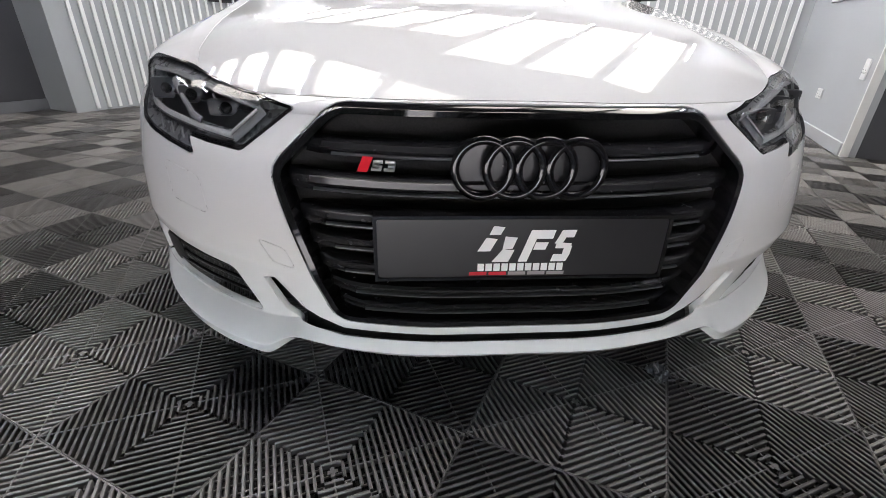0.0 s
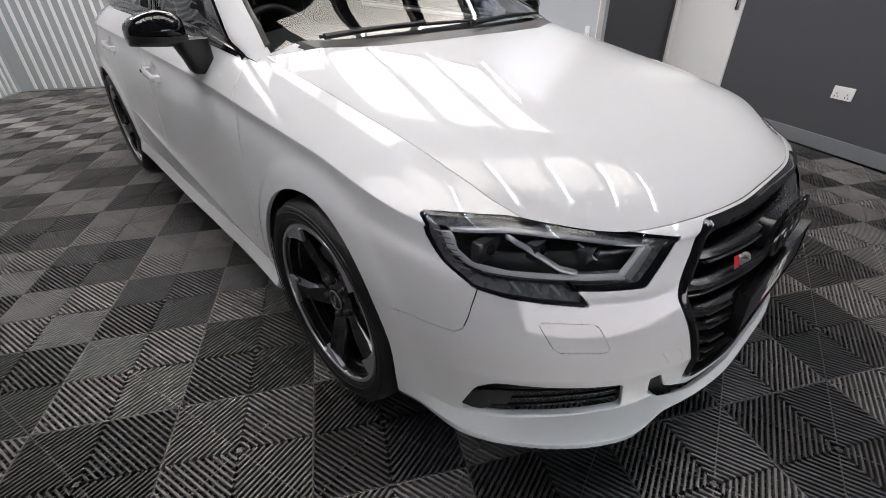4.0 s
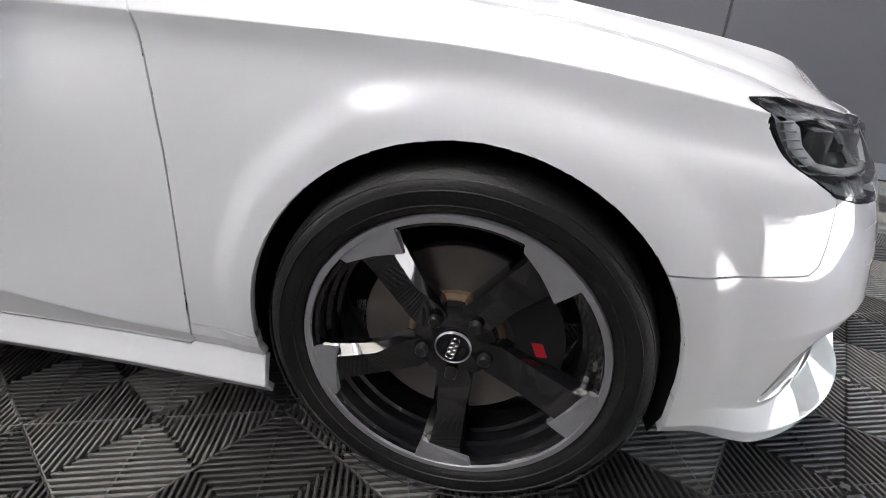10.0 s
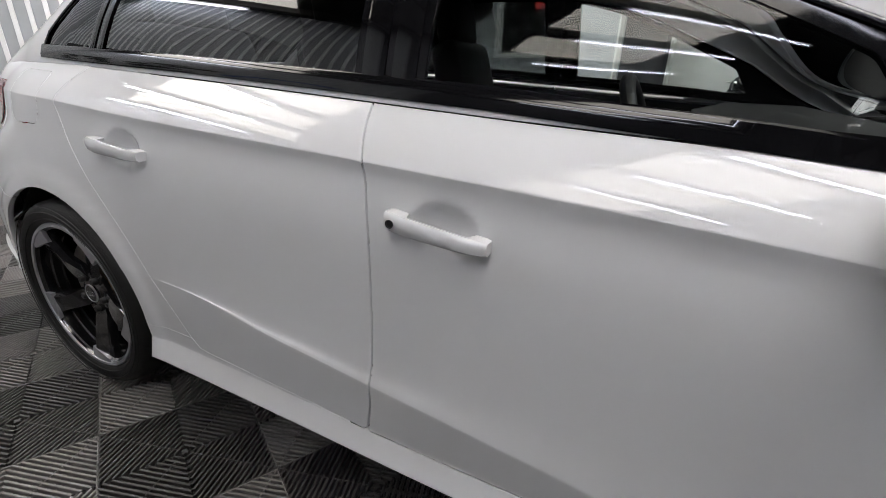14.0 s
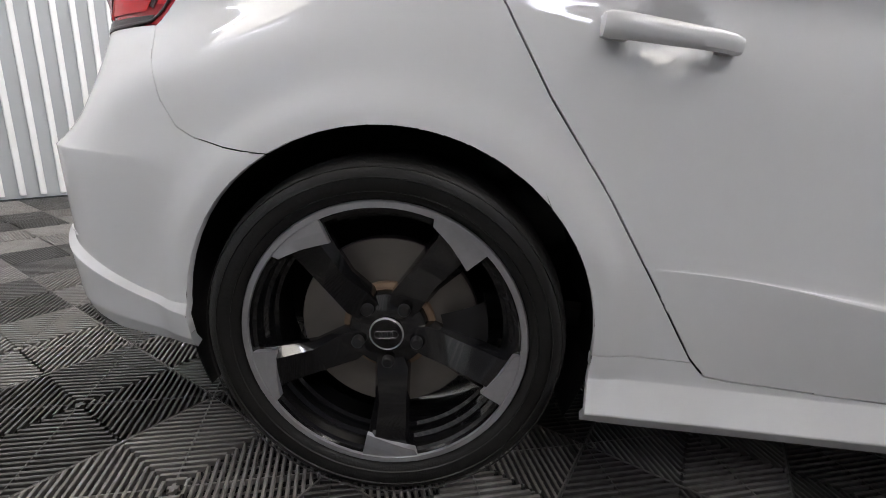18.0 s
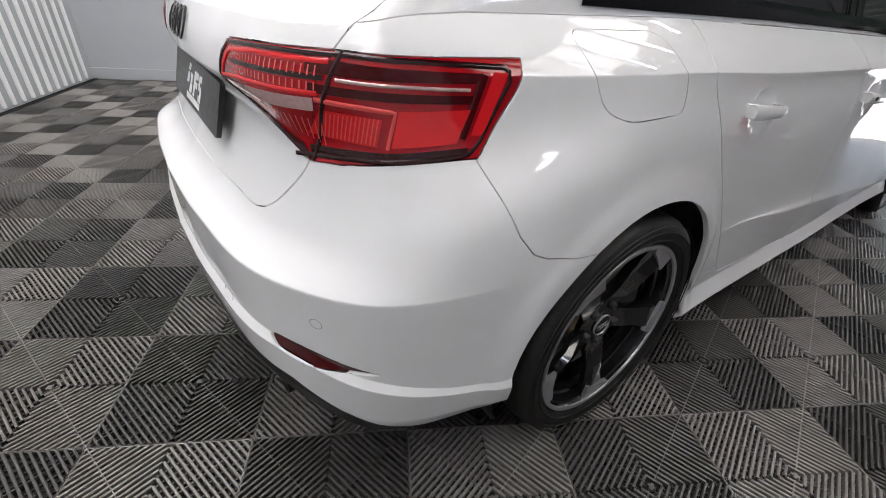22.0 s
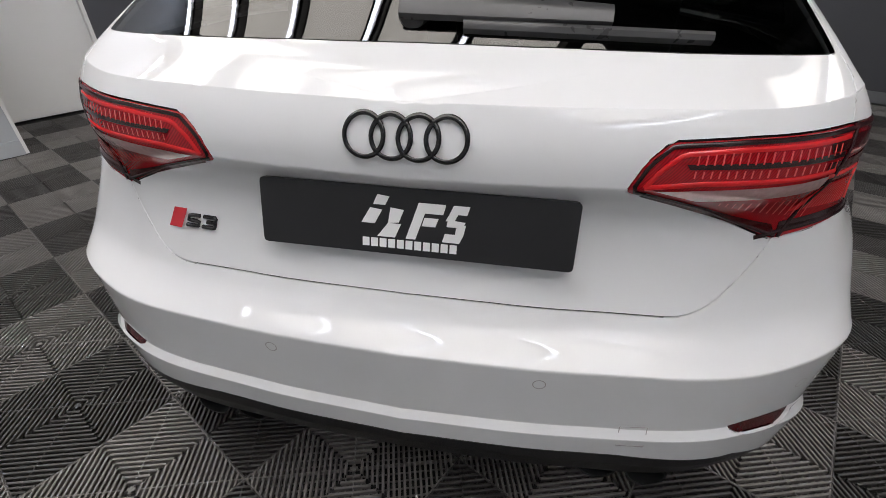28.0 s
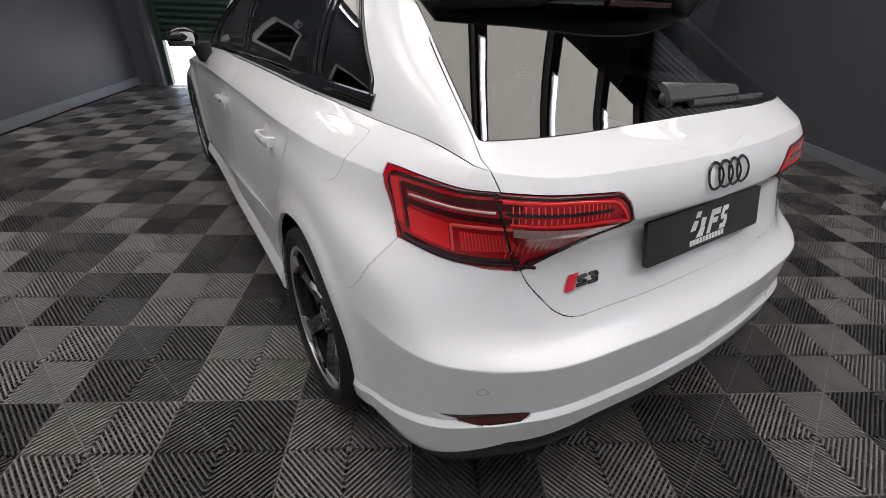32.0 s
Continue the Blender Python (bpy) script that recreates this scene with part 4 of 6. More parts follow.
def panel(name, key, mat, parent, side=0, gap=.0011, flange=.014, out=0.0, label="", even=None):
    """A panel from the shell's pieces: side 1 or -1 for one flank, 0 for both in one. Its rim is drawn in and turned inwards."""
    faces = panels.get(key, [])
    vid, co, nrm, fs = {}, [], [], []
    for f in faces:
        ids = []
        for v in f.verts:
            if v.index not in vid or True:
                k = v
                if k not in vid:
                    vid[k] = len(co)
                    n = Vector(v[shell.nl])
                    n = n.normalized() if n.length > 1e-6 else Vector((0, 0, 1))
                    if even:
                        n = Vector(even(v.co)).normalized()
                    co.append(v.co + n * out)
                    nrm.append(n)
                ids.append(vid[k])
        fs.append(ids)
    # the rim
    count = {}
    for ids in fs:
        for a, b in zip(ids, ids[1:] + ids[:1]):
            count[(min(a, b), max(a, b))] = count.get((min(a, b), max(a, b)), 0) + 1
    rim = [(a, b) for ids in fs for a, b in zip(ids, ids[1:] + ids[:1]) if count[(min(a, b), max(a, b))] == 1]
    rim = [(a, b) for a, b in rim if not (co[a].x < 2e-4 and co[b].x < 2e-4)]
    pull = {}
    for a, b in rim:
        d = (co[b] - co[a])
        for k in (a, b):
            pull[k] = pull.get(k, Vector()) + d.normalized().cross(nrm[k])
    cen = {}
    for ids in fs:
        c = sum((co[i] for i in ids), Vector()) / len(ids)
        for i in ids:
            if i in pull:
                cen[i] = cen.get(i, Vector()) + (c - co[i])
    for k, d in pull.items():
        if d.length > 1e-6:
            d = d.normalized()
            if cen[k].dot(d) < 0:
                d = -d
            if co[k].x < 2e-4:
                d.x = 0
            co[k] = co[k] + d * gap
            pull[k] = d
    extra = {}
    for a, b in rim:
        for k in (a, b):
            if k not in extra:
                extra[k] = (len(co), len(co) + 1)
                co += [co[k].copy(), co[k] - nrm[k] * flange + pull[k] * .001]
                nrm += [(nrm[k] - pull[k]).normalized(), -pull[k]]
        if flange:
            fs.append([extra[b][0], extra[a][0], extra[a][1], extra[b][1]])
    C, N = np.array(co), np.array(nrm)
    F = [list(f) for f in fs]
    if side == -1:
        C, N = C * [-1, 1, 1], N * [-1, 1, 1]
        F = [f[::-1] for f in F]
    elif side == 0:
        n = len(C)
        mid = {i for i in range(n) if abs(C[i, 0]) < 2e-4}
        F = F + [[(i if i in mid else i + n) for i in f[::-1]] for f in F]
        C, N = np.vstack([C, C * [-1, 1, 1]]), np.vstack([N, N * [-1, 1, 1]])
        for i in mid:
            N[i, 0] = 0
    return put_mesh(name, C, F, mat, parent, True, N, label)


def fitted(key, ny):
    """Even normals for a broad panel, from a smooth height surface laid through it."""
    pts = np.array([v.co for v in {v for f in panels[key] for v in f.verts}])
    y0, ys = pts[:, 1].mean(), np.ptp(pts[:, 1]) / 2
    powers = [(i, j) for i in (0, 2, 4) for j in range(ny) if i + j < ny + 2]

    def basis(x, y):
        return np.array([x ** i * ((y - y0) / ys) ** j for i, j in powers])
    c = np.linalg.lstsq(basis(pts[:, 0], pts[:, 1]).T, pts[:, 2], rcond=None)[0]

    def normal(p):
        e = .004
        dx = (c @ basis(p.x + e, p.y) - c @ basis(p.x - e, p.y)) / (2 * e)
        dy = (c @ basis(p.x, p.y + e) - c @ basis(p.x, p.y - e)) / (2 * e)
        return (-dx, -dy, 1)
    return normal


P = M["paint"]
panel("bonnet", "bonnet", P, car, even=fitted("bonnet", 5))
bumper = panel("front_bumper", "bumper_f", P, car)
tailgate = panel("tailgate", "tailgate", P, car, gap=.0016)
rear_bumper = panel("rear_bumper", "bumper_r", P, car)
panel("diffuser", "diffuser", M["black_plastic"], rear_bumper, label="black textured rear diffuser")
panel("roof_panel", "roof", P, car)
panel("sunroof", "sunroof", M["black_gloss"], car, label="black glass sunroof")
panel("windscreen", "screen", M["windscreen"], car, flange=0, gap=.0, label="clear windscreen", even=fitted("screen", 4)).visible_shadow = False
panel("rear_window", "rear_glass", M["privacy"], tailgate, flange=.006, label="dark tinted rear window", even=lambda c: (.50 * c.x, .70, .66 + .25 * (c.z - 1.13)))
panel("cowl", "cowl", M["black_plastic"], car, label="black plastic cowl under the windscreen")
doors = {}
for s in (-1, 1):
    panel("front_wing", "wing", P, car, s, gap=.0014)
    panel("rear_quarter", "quarter", P, car, s)
    panel("side_skirt", "sill", P, car, s, gap=.0008)
    for k, nm in (("door_f", "front_door"), ("door_r", "rear_door")):
        doors[k, s] = panel(nm, k, P, car, s, gap=.0026)
    panel("fuel_flap" if s < 0 else "flank_patch", "fuel", P, car, s, gap=.0012 if s < 0 else 0, flange=.014 if s < 0 else 0)
    panel("washer_cover", "washer", P, bumper, s, gap=.0005)
    panel("tow_cover" if s < 0 else "bumper_patch", "tow", P, bumper, s, gap=.0005 if s < 0 else 0)
    panel("rear_reflector", "reflector", M["red_dark"], rear_bumper, s, out=-.006, label="dark red reflector strip")
    panel("window_trim", "trim", M["trim_black"], car, s, gap=0, label="black gloss window surround")
    panel("door_window", "glass_f", M["side_glass"], doors["door_f", s], s, flange=0, gap=-.002, out=-.002, label="clear door window").visible_shadow = False
    panel("door_window", "glass_r", M["privacy"], doors["door_r", s], s, flange=0, gap=-.002, out=-.002, label="dark tinted door window")
    panel("quarter_window", "glass_q", M["privacy"], car, s, flange=0, gap=-.002, out=-.002, label="dark tinted quarter window")

# dark inner body behind the gaps, and the underside
bm = bmesh.new()
A, _, _ = side_grid(90)
inner = A[10:-3, :, :].copy()
inner[..., 0] *= .93
inner[..., 1] = 1.3 + (inner[..., 1] - 1.3) * .972
for s in (1, -1):
    vs = [[bm.verts.new(inner[i, j] * np.array([s, 1, 1])) for j in range(inner.shape[1])] for i in range(inner.shape[0])]
    for i in range(inner.shape[0] - 1):
        for j in range(inner.shape[1] - 1):
            c = (inner[i, j] + inner[i + 1, j + 1]) / 2
            if (abs(c[1]) < .40 or abs(c[1] - REAR_Y) < .40) and c[2] < .75 and c[0] > .5:
                continue
            bm.faces.new((vs[i][j], vs[i][j + 1], vs[i + 1][j + 1], vs[i + 1][j]))
part("inner_body", bm, M["liner"], car)
bm = bmesh.new()
box(bm, (-.52, -.60, .17), (.52, 3.20, .24), .02)
box(bm, (-.80, .42, .19), (.80, 2.20, .26), .02)
part("underbody", bm, M["liner"], car)
for y in (0, REAR_Y):
    for s in (-1, 1):
        bm = bmesh.new()
        lathe(bm, [(.366, .825 * s), (.372, .815 * s), (.372, .55 * s), (.20, .53 * s), (.05, .53 * s)], 40, "x", (0, y, .325), (-25, 205))
        ob = part("arch_liner", bm, M["liner"], car)


# ---- wheels ----
def rim_point(r, a, d):
    """A place on the wheel: radius, angle in degrees, depth outwards."""
    return Vector((d, r * math.cos(radians(a)), r * math.sin(radians(a))))


def make_wheel():
    """A wheel whose face points to -x, its middle at the origin; face plane of the tyre at x = -0.112."""
    w = empty("wheel")
    bm = bmesh.new()
    lathe(bm, [(.238, .085), (.252, .108), (.285, .114), (.303, .108), (.312, .092), (.316, .06), (.316, -.06), (.312, -.090), (.303, -.107), (.286, -.1165), (.272, -.1160), (.258, -.112), (.249, -.105), (.246, -.098)], 72)
    tyre = part("tyre", bm, M["rubber"], w, smooth=35)
    bm = bmesh.new()
    for k in range(70):
        a = 360 * k / 70
        for s in (-1, 1):
            v = [rim_point(r, a + da, d * s) for r, da, d in ((.3122, 0, .0935), (.3122, 1.6, .0935), (.3170, 2.6, .05), (.3170, 1.0, .05))]
            bm.faces.new([bm.verts.new(p) for p in v])
    for rr in (.262, .284, .300):
        lathe(bm, [(rr - .0012, -.1135 - .0045 * (rr > .27)), (rr, -.1155 - .0045 * (rr > .27)), (rr + .0012, -.1135 - .0045 * (rr > .27))], 72)
    tagged(part("tread", bm, M["rubber"], tyre), kind="stuff")
    # raised unreadable marks on the sidewall
    bm = bmesh.new()
    for a0, n, step, r0, r1 in ((62, 9, 2.6, .270, .284), (118, 11, 1.5, .262, .269), (205, 9, 1.6, .262, .269), (258, 8, 2.6, .270, .284), (318, 11, 1.5, .262, .269), (20, 9, 1.5, .262, .269)):
        for k in range(n):
            a = a0 + k * step
            lo = [bm.verts.new(rim_point(r, b, -.1192)) for r, b in ((r0, a), (r1, a), (r1, a + step * .55), (r0, a + step * .55))]
            bm.faces.new(lo)
    tagged(part("sidewall_mark", bm, M["rubber"], tyre), kind="stuff")
    bm = bmesh.new()
    lathe(bm, [(.246, -.096), (.2475, -.104), (.2445, -.1085), (.2355, -.108), (.2345, -.103)], 72)
    rim = part("rim_edge", bm, M["rim_silver"], w, "machined silver rim edge", smooth=50)
    bm = bmesh.new()
    lathe(bm, [(.2345, -.103), (.228, -.088), (.221, -.05), (.214, -.01), (.222, .06), (.235, .085)], 72)
    part("rim_barrel", bm, M["rim_black"], w, smooth=40)
    bm = bmesh.new()
    lathe(bm, [(.2335, -.098), (.226, -.094), (.224, -.070), (.217, -.066), (.2155, -.045), (.209, -.042)], 72)
    part("rim_step", bm, M["rim_black"], w, smooth=30)
    # five broad twisted spokes with machined shoulders
    for k in range(5):
        a = 55 + 72 * k
        bm = bmesh.new()
        sec = []
        for r, a0, a1, d0, d1, deep in ((.040, -34, 34, -.060, -.060, .03), (.080, -26, 22, -.066, -.070, .03), (.13, -14, 13.5, -.078, -.090, .03), (.18, -9.5, 13.5, -.086, -.100, .03), (.205, -8, 13.5, -.092, -.1025, .03), (.2355, -9, 14, -.098, -.1045, .02)):
            mid = (a0 + a1) / 2
            sec.append([rim_point(r, a + a0, d0 + deep), rim_point(r, a + a0, d0 + .010), rim_point(r, a + a0 + 1.5, d0), rim_point(r, a + a1 - 4.5, d1), rim_point(r, a + a1, d1 + .016), rim_point(r, a + a1, d1 + deep)])
        vs = [[bm.verts.new(p) for p in s] for s in sec]
        for s0, s1 in zip(vs[:-1], vs[1:]):
            for j in range(5):
                bm.faces.new((s0[j], s0[j + 1], s1[j + 1], s1[j]))
        spoke = part("spoke", bm, M["rim_black"], w, smooth=25)
        bm = bmesh.new()
        poly = [(.2365, -11.5), (.2365, -5), (.2365, 2), (.2365, 8), (.2365, 14.0), (.214, 13.7), (.193, 13.5), (.199, 7), (.208, 0), (.216, -6), (.223, -10.5)]
        lo = [bm.verts.new(rim_point(r, a + b, -.1055 if r > .21 else -.1035)) for r, b in poly]
        hi = [bm.verts.new(rim_point(r, a + b, -.094)) for r, b in poly]
        bm.faces.new(lo)
        for i in range(len(poly)):
            j = (i + 1) % len(poly)
            bm.faces.new((lo[i], lo[j], hi[j], hi[i]))
        part("machined_shoulder", bm, M["rim_silver"], spoke, "machined silver spoke end")
    bm = bmesh.new()
    lathe(bm, [(.0, -.066), (.045, -.066), (.070, -.058), (.078, -.035), (.078, -.02)], 40)
    part("hub", bm, M["rim_black"], w, smooth=35)
    bm = bmesh.new()
    lathe(bm, [(.0, -.075), (.027, -.0745), (.0295, -.072), (.031, -.066)], 40)
    cap = part("hub_cap", bm, M["black_gloss"], w, smooth=40)
    bm = bmesh.new()
    lathe(bm, [(.0285, -.0735), (.0295, -.0752), (.0312, -.0735), (.0312, -.07)], 40)
    part("cap_ring", bm, M["satin"], cap)
    for i in range(4):
        bm = bmesh.new()
        c = (-.0757, (i - 1.5) * .0095, 0)
        lathe(bm, [(.0066, .0), (.0072, -.0008), (.0078, .0)], 20, "x", c)
        part("cap_emblem_ring", bm, M["chrome"], cap)
    for k in range(5):
        a = 57 + 72 * k
        bm = bmesh.new()
        lathe(bm, [(0, -.020), (.0085, -.020), (.011, -.017), (.0115, 0)], 16)
        bolt = part("wheel_bolt", bm, M["black_plastic"], w, smooth=40)
        bolt.location = rim_point(.056, a, -.058)
    bm = bmesh.new()
    lathe(bm, [(.085, -.030), (.165, -.030), (.167, -.028), (.167, -.010), (.085, -.010)], 56)
    disc = part("brake_disc", bm, M["disc"], w, "worn steel brake disc", smooth=30)
    bm = bmesh.new()
    lathe(bm, [(.0, -.045), (.078, -.045), (.085, -.040), (.086, -.03)], 40)
    part("disc_bell", bm, M["rust"], disc, "rusty disc bell", smooth=30)
    return w


def wheel_set(place, side, turn, caliper_big):
    w = copy_thing(base_wheel, pose(*place, turn, 0, 0) if side < 0 else pose(*place, turn, 0, 180))
    w.parent = car
    bm = bmesh.new()
    arc = (-35, 30) if caliper_big else (-22, 30)
    prof = [(.100, -.052), (.155, -.056), (.182, -.048), (.182, .0), (.100, .0)]
    lathe(bm, prof, 12, "x", (0, 0, 0), arc)
    cal = part("brake_caliper", bm, M["black_plastic"], car, "black brake caliper", smooth=35)
    cal.matrix_basis = (pose(*place) if side < 0 else pose(*place, 0, 0, 180)) @ (pose(0, 0, 0, 180 if True else 0))
    if caliper_big:
        bm = bmesh.new()
        prism(bm, [(-.014, -.018), (.004, -.018), (.014, .008), (-.004, .008)], .002, lambda a, b, d: Vector((-.0585 + d, a, b)))
        part("caliper_badge", bm, M["red_badge"], cal, "small red caliper badge").matrix_basis = pose(0, .14, 0)
    return w


base_wheel = make_wheel()
WX, WZ = .772, .3155
wheels = [wheel_set((-WX, 0, WZ), -1, -72, True), wheel_set((WX, 0, WZ), 1, 20, True), wheel_set((-WX + .014, REAR_Y, WZ), -1, -7.5, False), wheel_set((WX - .014, REAR_Y, WZ), 1, 40, False)]
for o in [*base_wheel.children_recursive, base_wheel]:
    bpy.data.objects.remove(o)


# ---- details of the car ----
def strip(name, points, wide, mat, parent, place, tall=.003, label=""):
    """A raised band along points (a, b) on the body: place(a, b, out) gives the surface."""
    bm = bmesh.new()
    P2 = [Vector(p) for p in points]
    rows = []
    for i, p in enumerate(P2):
        d = (P2[min(i + 1, len(P2) - 1)] - P2[max(i - 1, 0)]).normalized()
        n = Vector((-d[1], d[0])) * wide / 2
        rows.append([bm.verts.new(place(*(p + n * k), h)) for k, h in ((1, -.004), (1, tall * .6), (.5, tall), (-.5, tall), (-1, tall * .6), (-1, -.004))])
    for a, b in zip(rows[:-1], rows[1:]):
        for k in range(5):
            bm.faces.new((a[k], a[k + 1], b[k + 1], b[k]))
    bm.faces.new(rows[0])
    bm.faces.new(rows[-1])
    return part(name, bm, mat, parent, label, smooth=50)


def resample(points, n):
    P2 = np.array(points, float)
    L = np.r_[0, np.cumsum(np.linalg.norm(np.diff(P2, axis=0), axis=1))]
    t = np.linspace(0, L[-1], n)
    return [tuple(np.interp(t, L, P2[:, k]) for k in range(P2.shape[1])) for t in t]


def patch(name, poly, mat, parent, place, out, n=6, label=""):
    """A four-sided patch laid on the body between the sides 0-1 and 3-2 of poly."""
    a, b, c, d = (Vector(p) for p in poly)
    bm = bmesh.new()
    vs = [[bm.verts.new(place(*(a.lerp(b, i / n).lerp(d.lerp(c, i / n), j / 3)), out)) for j in range(4)] for i in range(n + 1)]
    for i in range(n):
        for j in range(3):
            bm.faces.new((vs[i][j], vs[i][j + 1], vs[i + 1][j + 1], vs[i + 1][j]))
    return part(name, bm, mat, parent, label, smooth=60)


# grille
grille = empty("grille")
grille.parent = car
tagged(grille, "black grille with horizontal bars")
full = [(x, z) for x, z in GRILLE if x > -.1]
full = [p for p in full if p[0] >= 0]
ring = full + [(-x, z) for x, z in full[::-1]]


def shrink(poly, d):
    out, n = [], len(poly)
    cx, cz = sum(p[0] for p in poly) / n, sum(p[1] for p in poly) / n
    for i in range(n):
        a, b = Vector(poly[i - 1]), Vector(poly[(i + 1) % n])
        t = (b - a).normalized()
        nn = Vector((-t[1], t[0]))
        if nn.dot(Vector((cx, cz)) - Vector(poly[i])) < 0:
            nn = -nn
        out.append(tuple(Vector(poly[i]) + nn * d))
    return out


bm = bmesh.new()
dense = resample(ring + [ring[0]], 120)[:-1]
loops = []
for d, o in ((-.001, -.02), (.002, .004), (.008, .008), (.018, .005), (.021, -.01), (.024, -.045)):
    loops.append([bm.verts.new(on_nose(x, z, o)) for x, z in shrink(dense, d)])
for a, b in zip(loops[:-1], loops[1:]):
    for i in range(len(a)):
        bm.faces.new((a[i], a[(i + 1) % len(a)], b[(i + 1) % len(a)], b[i]))
part("grille_frame", bm, M["black_gloss"], grille, "black gloss grille frame", smooth=40)
bm = bmesh.new()
back = [bm.verts.new(on_nose(x, z, -.045)) for x, z in shrink(dense, .02)]
mid = bm.verts.new(on_nose(0, .45, -.055))
for i in range(len(back)):
    bm.faces.new((back[i], back[(i + 1) % len(back)], mid))
part("grille_back", bm, M["liner"], grille)


def half_width(z):
    return (.456 + (z - .552) * (.338 - .456) / (.664 - .552) if z > .552 else .456 + (z - .552) * (.356 - .456) / (.258 - .552)) - .026


for z, h in ((.590, .026), (.532, .030), (.474, .030), (.430, .028), (.384, .028), (.336, .028), (.292, .026)):
    w = half_width(z)
    bm = bmesh.new()
    rows = []
    for i in range(31):
        x = -w + 2 * w * i / 30
        sink = .022 * max(0, (abs(x) - (w - .07)) / .07) ** 2
        rows.append([bm.verts.new(on_nose(x, z + dz, o - sink)) for dz, o in ((h * .55, -.040), (h * .50, -.010), (h * .36, -.003), (0, -.006), (-h * .30, -.016), (-h * .42, -.012), (-h * .5, -.012), (-h * .55, -.04))])
    for a, b in zip(rows[:-1], rows[1:]):
        for k in range(len(a) - 1):
            bm.faces.new((a[k], a[k + 1], b[k + 1], b[k]))
    part("grille_bar", bm, M["grille_black"], grille, smooth=30)
    strip("bar_edge", [(-w + .05 + (2 * w - .1) * i / 24, z - h * .36) for i in range(25)], .004, M["lamp_dark"], grille, lambda a, b, o: on_nose(a, b, o - .011), .003)


def emblem_rings(parent, place, x0, z0, R, r, gap, mat):
    for i in range(4):
        bm = bmesh.new()
        rows = []
        for k in range(40):
            a = 2 * math.pi * k / 40
            row = []
            for q in range(8):
                b = 2 * math.pi * q / 8
                rr = R + r * math.cos(b)
                row.append(bm.verts.new(place(x0 + (i - 1.5) * gap + rr * math.cos(a), z0 + rr * math.sin(a), .006 + .7 * r * math.sin(b))))
            rows.append(row)
        for k in range(40):
            a, b = rows[k], rows[(k + 1) % 40]
            for q in range(8):
                bm.faces.new((a[q], a[(q + 1) % 8], b[(q + 1) % 8], b[q]))
        part("emblem_ring", bm, mat, parent, smooth=60)


front_emblem = empty("front_emblem")
front_emblem.parent = car
emblem_rings(front_emblem, lambda x, z, o: Vector((x, -.820 + .15 * x * x, z)) + Vector((0, -o - .012, 0)), 0, .573, .048, .0075, .0535, M["black_gloss"])
bm = bmesh.new()
prism(bm, round_poly([(-.125, .530), (.125, .530), (.125, .616), (-.125, .616)], .042, 6), .03, lambda a, b, d: Vector((a, -.820 + d, b)))
part("emblem_back", bm, M["grille_black"], front_emblem, smooth=40)


def model_badge(parent, place, x, z, k, s, mat):
    """A red slanted block and two raised figures."""
    def at(a, b, o):
        return place(x + s * a * k, z + b * k, o)
    badge = empty("model_badge")
    badge.parent = parent
    patch("red_block", [(-.010, 0), (.010, 0), (.022, .026), (.002, .026)], M["red_badge"], badge, at, .004, 3, "red slanted block")
    for j, (dx, segs) in enumerate(((.020, [[(.018, .020), (.003, .020), (.001, .011), (.016, .010), (.014, .002), (-.002, .002)]]), (.044, [[(.001, .020), (.018, .020), (.016, .011), (.005, .011)], [(.016, .011), (.015, .002), (-.002, .002)]]))):
        for g in segs:
            strip("figure", resample([(a * 1.1 + dx, .003 + b * .72) for a, b in g], 12), .0042, mat, badge, at, .005)
    return badge


model_badge(car, lambda x, z, o: on_nose(x, z, o + .003), -.284, .560, .90, 1, M["satin"])
model_badge(tailgate, on_tail, .462, .712, 1.42, -1, M["black_gloss"])


